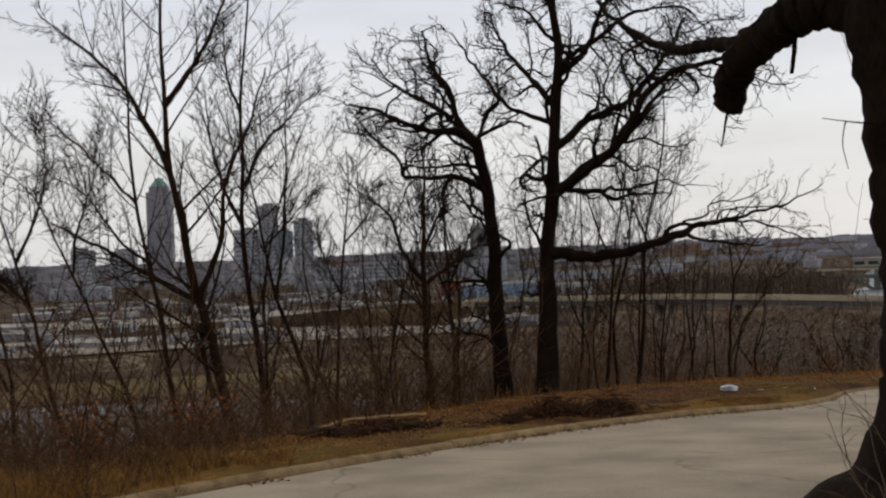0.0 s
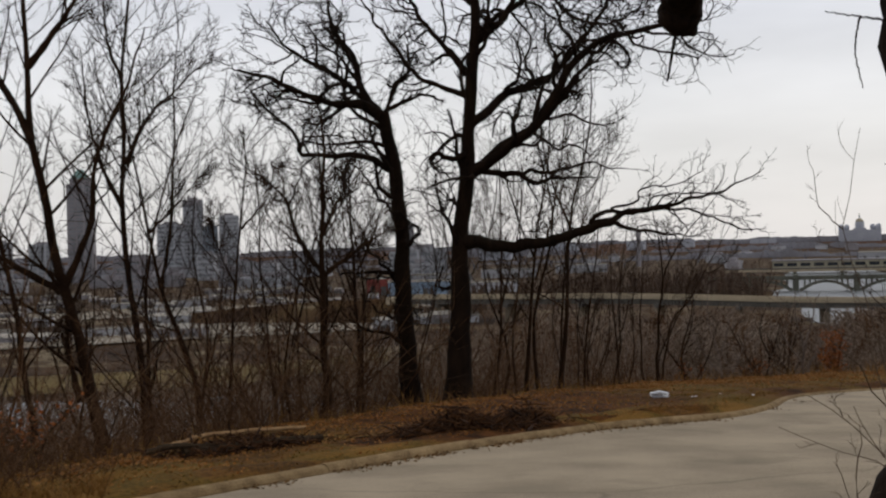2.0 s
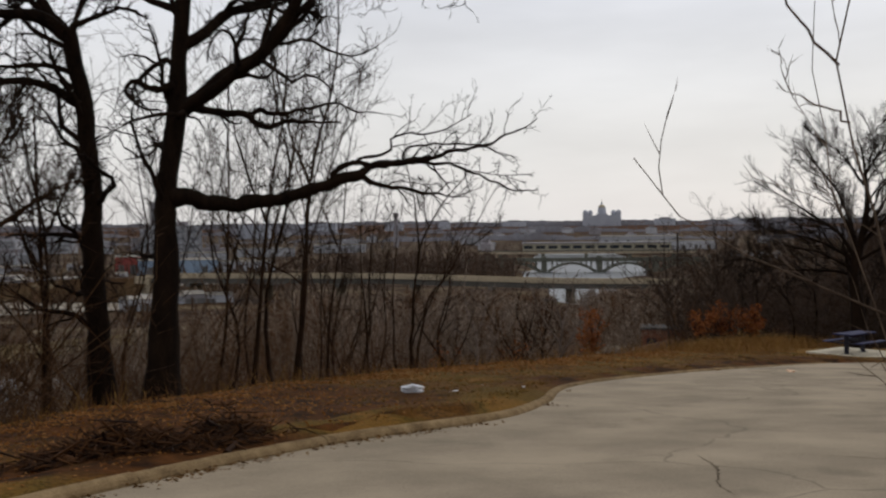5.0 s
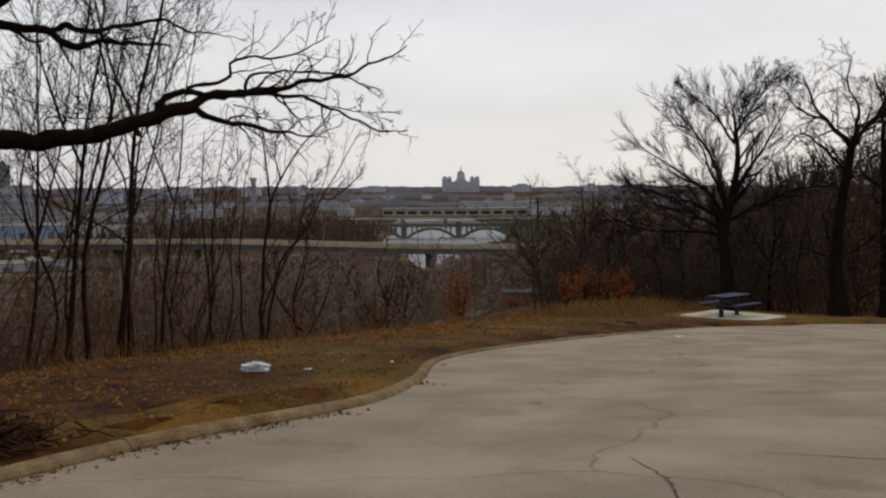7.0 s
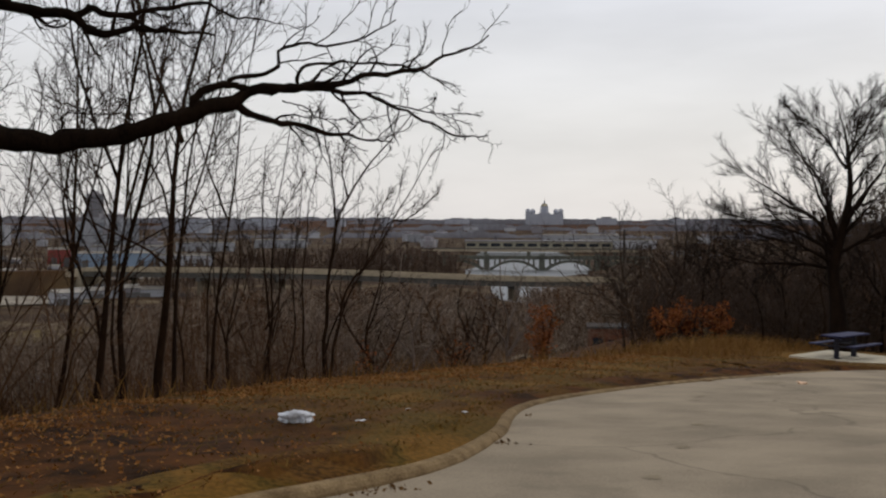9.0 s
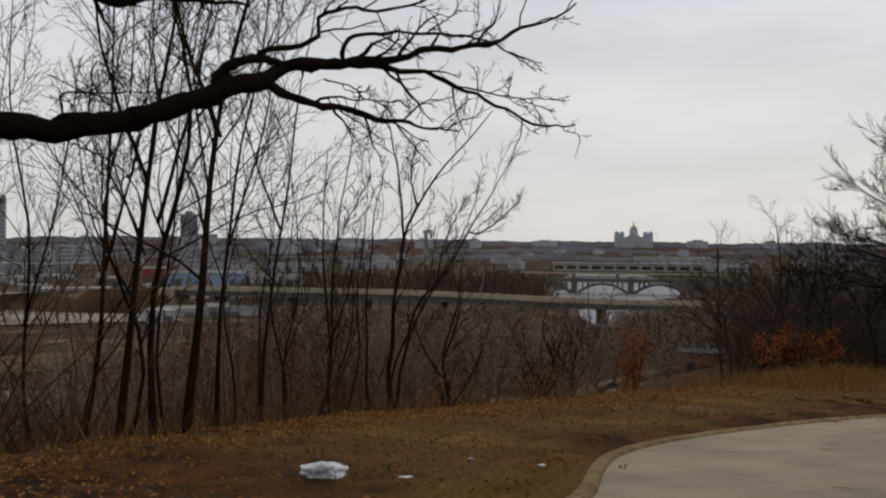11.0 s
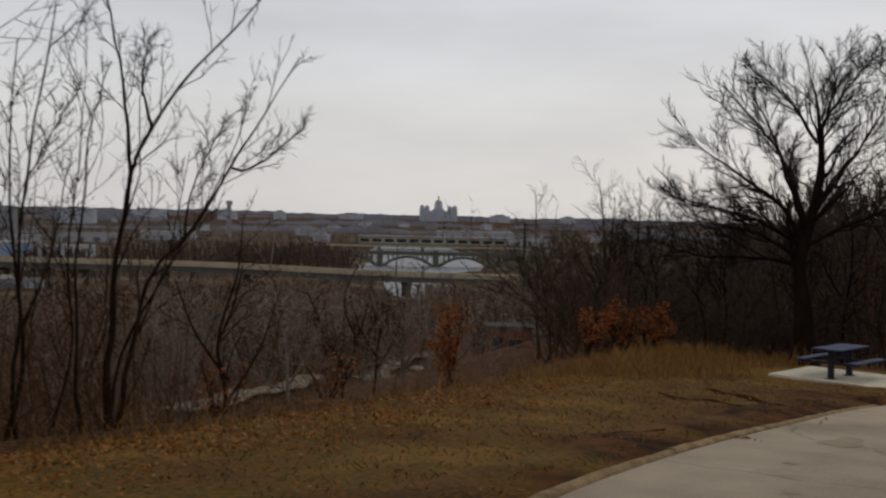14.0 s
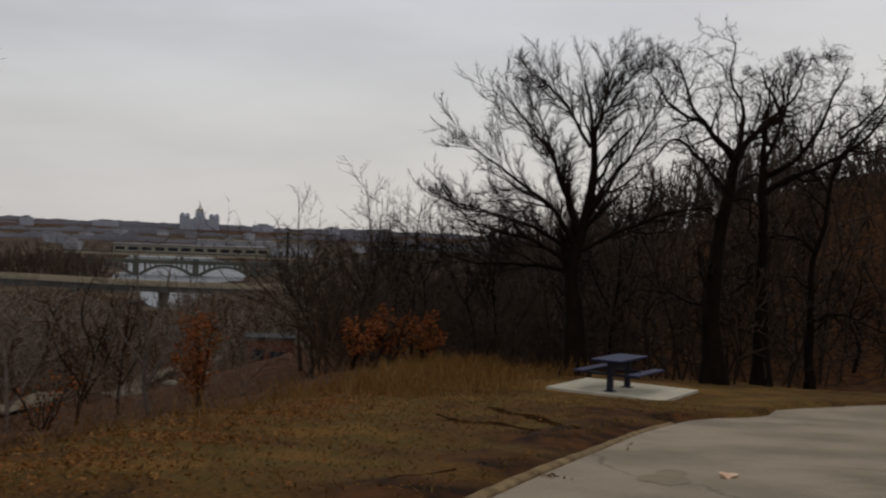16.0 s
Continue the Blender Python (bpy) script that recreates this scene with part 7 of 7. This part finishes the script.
def tower(name, x, y, w, d, top_z, mat, label, floors=12, turn=0.0, bands=True, roof="flat", category="building", group=""):
    """A block with recessed window bands, a plant room and a parapet."""
    base = float(land(np.array([x]), np.array([y]))[0]) - 2
    h = top_z - base
    ob = thing(name, (x, y, base), label, category, group)
    ob.matrix_basis = pose(x, y, base, 0, 0, turn)
    part("wall", box(bmesh.new(), w, d, h, (0, 0, h / 2)), mat, ob)
    if bands:
        step = h / floors
        for i in range(1, floors):
            part("window_band", box(bmesh.new(), w + 0.3, d + 0.3, step * 0.45, (0, 0, i * step + step * 0.3)), BAND, ob)
        for s in (-0.5, -0.167, 0.167, 0.5):
            part("pilaster", box(bmesh.new(), w * 0.07, d + 0.9, h, (s * w * 0.96, 0, h / 2 + 0.2)), mat, ob)
    if roof == "flat":
        part("roof", box(bmesh.new(), w + 0.6, d + 0.6, 1.2, (0, 0, h + 0.65)), mat, ob)
        part("plant_room", box(bmesh.new(), w * 0.5, d * 0.5, 3.5, (0, 0, h + 3.0)), STONE_DARK, ob)
    elif roof == "crown":
        part("setback", box(bmesh.new(), w * 0.78, d * 0.78, 9, (0, 0, h + 4.5)), mat, ob)
        bm = bmesh.new()
        bmesh.ops.create_cone(bm, cap_ends=True, segments=8, radius1=w * 0.42, radius2=w * 0.12, depth=14, matrix=Matrix.Translation((0, 0, h + 16)))
        part("roof", bm, COPPER, ob)
    elif roof == "dark":
        part("roof", box(bmesh.new(), w + 0.8, d + 0.8, 9, (0, 0, h - 4.3)), STONE_DARK, ob)
        part("plant_room", box(bmesh.new(), w * 0.5, d * 0.5, 4, (0, 0, h + 2.2)), STONE_DARK, ob)
    return ob


TAN = material("tan_sheet_wall", (0.31, 0.285, 0.225), (0.23, 0.21, 0.165), 0.05, 0.6, 0.8, 0.0)
works = thing("long_building", (470, 1010, -31), "long tan building with a dark window strip by the river", "building")
works.matrix_basis = pose(470, 1010, -31, 0, 0, -24)
part("wall", box(bmesh.new(), 150, 24, 10, (0, 0, 5.0)), TAN, works)
part("roof", box(bmesh.new(), 152, 26, 1, (0, 0, 10.6)), STONE_DARK, works)
for i in range(12):
    part("window", box(bmesh.new(), 9, 0.6, 3.2, (-69 + i * 12.5, -12.1, 6.5)), GLASS_DARK, works)
DOWN = "downtown towers"
tower("office_tower", -435, 1644, 36, 36, 112, STONE_DARK, "tallest brown granite tower with a peaked copper crown", 24, 8, roof="crown", group=DOWN)
tower("office_tower", -266, 1632, 29, 29, 84, STONE, "tall square grey tower with a dark crown", 20, 8, roof="dark", group=DOWN)
tower("office_tower", -234, 1586, 21, 24, 42, GLASSY, "dark glass office block", 14, 8, group=DOWN)
tower("office_tower", -208, 1592, 28, 26, 57, STONE, "pale grey office tower", 16, 8, group=DOWN)
tower("office_tower", -302, 1640, 38, 30, 48, STONE, "pale broad office block", 12, 8, group=DOWN)
tower("office_tower", -480, 1600, 34, 30, 22, STONE, "pale mid-rise office block", 9, 8, group=DOWN)
tower("office_tower", -545, 1610, 30, 30, 26, STONE, "pale mid-rise office block", 9, 8, group=DOWN)
tower("office_tower", 44, 1303, 19, 19, 29, STONE_DARK, "lone dark brown residential tower", 16, 0, group=DOWN)
rr = random.Random(31)
for i in range(34):
    a = math.radians(rr.uniform(-26, 3))
    r = rr.uniform(950, 1650)
    w, d, tz = rr.uniform(18, 60), rr.uniform(16, 30), rr.uniform(-24, -9 if i % 3 else 3)
    m = rr.choice([STONE, STONE, STONE_DARK, STONE_DARK])
    tower("city_block", r * math.sin(a), r * math.cos(a), w, d, tz, m, "grey city block with window bands", 5, rr.uniform(-15, 15), roof="flat", group="city blocks")


def shed(x, y, w, d, h, wall, turn, label, pitch=1.2, name="warehouse", roofmat=None, group="sheds on the flats"):
    z = float(land(np.array([x]), np.array([y]))[0])
    ob = thing(name, (x, y, z), label, "building", group)
    ob.matrix_basis = pose(x, y, z, 0, 0, turn)
    part("wall", box(bmesh.new(), w, d, h + 1, (0, 0, h / 2 - 0.5)), wall, ob)
    bm = bmesh.new()
    vs = [bm.verts.new(p) for p in ((-w / 2 - 0.5, -d / 2 - 0.5, h), (w / 2 + 0.5, -d / 2 - 0.5, h), (w / 2 + 0.5, 0, h + pitch), (-w / 2 - 0.5, 0, h + pitch), (-w / 2 - 0.5, d / 2 + 0.5, h), (w / 2 + 0.5, d / 2 + 0.5, h))]
    for f in ((0, 1, 2, 3), (3, 2, 5, 4), (0, 3, 4), (1, 5, 2), (0, 4, 5, 1)):
        bm.faces.new([vs[i] for i in f])
    bmesh.ops.recalc_face_normals(bm, faces=bm.faces[:])
    part("roof", bm, roofmat or WHITE_ROOF, ob)
    for i in range(max(2, int(w / 14))):
        part("door", box(bmesh.new(), 4, 0.3, h * 0.55, (-w / 2 + (i + 0.5) * w / max(2, int(w / 14)), -d / 2 - 0.05, h * 0.275)), DOOR_GREY, ob)
    return ob


YARD = material("gravel_yard", (0.30, 0.268, 0.225), (0.14, 0.118, 0.092), 0.035, 0.25, 1.0, 0.0, span=0.10)
ribbon("yard", np.array([(-300.0, 395), (-230, 425), (-150, 452), (-70, 470), (10, 482)]), 42, lambda p: land(p[:, 0], p[:, 1]) + 0.7, YARD, "pale gravel yards and lots among the sheds", "yard")
ribbon("yard", np.array([(-330.0, 560), (-230, 600), (-120, 625), (-20, 640), (60, 640)]), 38, lambda p: land(p[:, 0], p[:, 1]) + 0.7, YARD, "pale gravel yards and lots among the sheds", "yard")
shed(40, 782, 54, 40, 10, BLUE_WALL, -3, "pale blue clad warehouse with a white roof")
shed(6, 800, 16, 30, 12, RED_WALL, -3, "red clad annexe of a warehouse")
shed(85, 800, 50, 30, 7, STONE, -6, "long pale warehouse with a white roof")
shed(184, 716, 13, 9, 5, STONE_DARK, -10, "small dark shed with a white roof on the flats", roofmat=PALE_ROOF)
stack = thing("smokestack", (377, 1478, -33), "dark tall smokestack on the far flats", "chimney")
part("shaft", cyl(bmesh.new(), 3.4, 2.6, 44, (0, 0, 0), 14), STONE_DARK, stack)
part("cap_ring", cyl(bmesh.new(), 4.4, 4.4, 6, (0, 0, 44), 14), STONE_DARK, stack)
rr = random.Random(57)
for i in range(84):
    a = math.radians(rr.uniform(-30, 4))
    r = 440 + 520 * rr.random()
    x, y = r * math.sin(a), r * math.cos(a)
    if abs(x - 30) < 60 and abs(y - 785) < 60:
        continue
    w, d, h = rr.choice((6, 9, 14, 22, 34)) * rr.uniform(0.8, 1.2), rr.uniform(7, 15), rr.uniform(2.5, 5)
    wall = rr.choice([STONE, STONE_DARK, STONE, STONE_DARK, STONE_DARK])
    shed(x, y, w, d, h, wall, rr.uniform(-20, 30), "low grey-roofed shed on the river flats", rr.uniform(0.4, 1.6), roofmat=rr.choice([WHITE_ROOF, PALE_ROOF, PALE_ROOF]))
for x, y, w, d, h, t in ((150, 1150, 60, 26, 9, -8), (60, 960, 60, 30, 9, 0), (250, 1250, 60, 26, 9, -15), (520, 800, 40, 22, 6, -30), (640, 1150, 90, 34, 10, -25), (720, 1400, 110, 40, 12, -25)):
    shed(x, y, w, d, h, STONE, t, "long pale warehouse beside the river")

rr = random.Random(83)
for i in range(30):
    a = math.radians(rr.uniform(-4, 46))
    r = rr.uniform(1150, 2350)
    if 21 < math.degrees(a) < 29 and r < 1500:
        continue
    w = rr.uniform(8, 24)
    x, y = r * math.sin(a), r * math.cos(a)
    z = float(land(np.array([x]), np.array([y]))[0])
    tower("city_block", x, y, w, rr.uniform(12, 24), z + rr.uniform(5, 11), rr.choice([STONE, STONE, STONE_DARK]), "small pale block among the far trees", 4, rr.uniform(-30, 10), bands=False, group="far city blocks")

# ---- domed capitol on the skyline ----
# stone with the blue-grey of distance haze put into its colour
HAZY = material("haze_tinted_stone", (0.37, 0.375, 0.40), (0.30, 0.305, 0.33), 0.05, 0.5, 0.9, 0.0)


def capitol():
    x, y = 1192.0, 2520.0
    base = 0.0
    ob = thing("capitol", (x, y, base), "domed stone capitol on the skyline with a gilt dome", "building")
    ob.matrix_basis = pose(x, y, base, 0, 0, -25.3)
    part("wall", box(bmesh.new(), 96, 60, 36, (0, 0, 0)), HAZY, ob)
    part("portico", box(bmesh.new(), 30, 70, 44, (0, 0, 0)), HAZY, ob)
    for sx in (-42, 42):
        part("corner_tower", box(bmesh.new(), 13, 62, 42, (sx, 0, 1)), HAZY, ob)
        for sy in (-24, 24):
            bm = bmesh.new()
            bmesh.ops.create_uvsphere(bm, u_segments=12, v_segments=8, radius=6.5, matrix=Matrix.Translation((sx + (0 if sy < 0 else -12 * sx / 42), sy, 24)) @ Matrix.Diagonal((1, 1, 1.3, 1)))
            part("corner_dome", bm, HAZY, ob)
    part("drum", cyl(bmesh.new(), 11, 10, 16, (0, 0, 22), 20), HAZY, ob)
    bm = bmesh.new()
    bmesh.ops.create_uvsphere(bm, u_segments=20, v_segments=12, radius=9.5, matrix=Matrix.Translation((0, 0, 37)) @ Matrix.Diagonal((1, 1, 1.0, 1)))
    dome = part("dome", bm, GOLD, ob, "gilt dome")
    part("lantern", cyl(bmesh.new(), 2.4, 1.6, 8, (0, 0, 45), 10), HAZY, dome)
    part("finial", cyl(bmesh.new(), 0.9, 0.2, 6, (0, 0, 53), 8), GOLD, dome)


capitol()
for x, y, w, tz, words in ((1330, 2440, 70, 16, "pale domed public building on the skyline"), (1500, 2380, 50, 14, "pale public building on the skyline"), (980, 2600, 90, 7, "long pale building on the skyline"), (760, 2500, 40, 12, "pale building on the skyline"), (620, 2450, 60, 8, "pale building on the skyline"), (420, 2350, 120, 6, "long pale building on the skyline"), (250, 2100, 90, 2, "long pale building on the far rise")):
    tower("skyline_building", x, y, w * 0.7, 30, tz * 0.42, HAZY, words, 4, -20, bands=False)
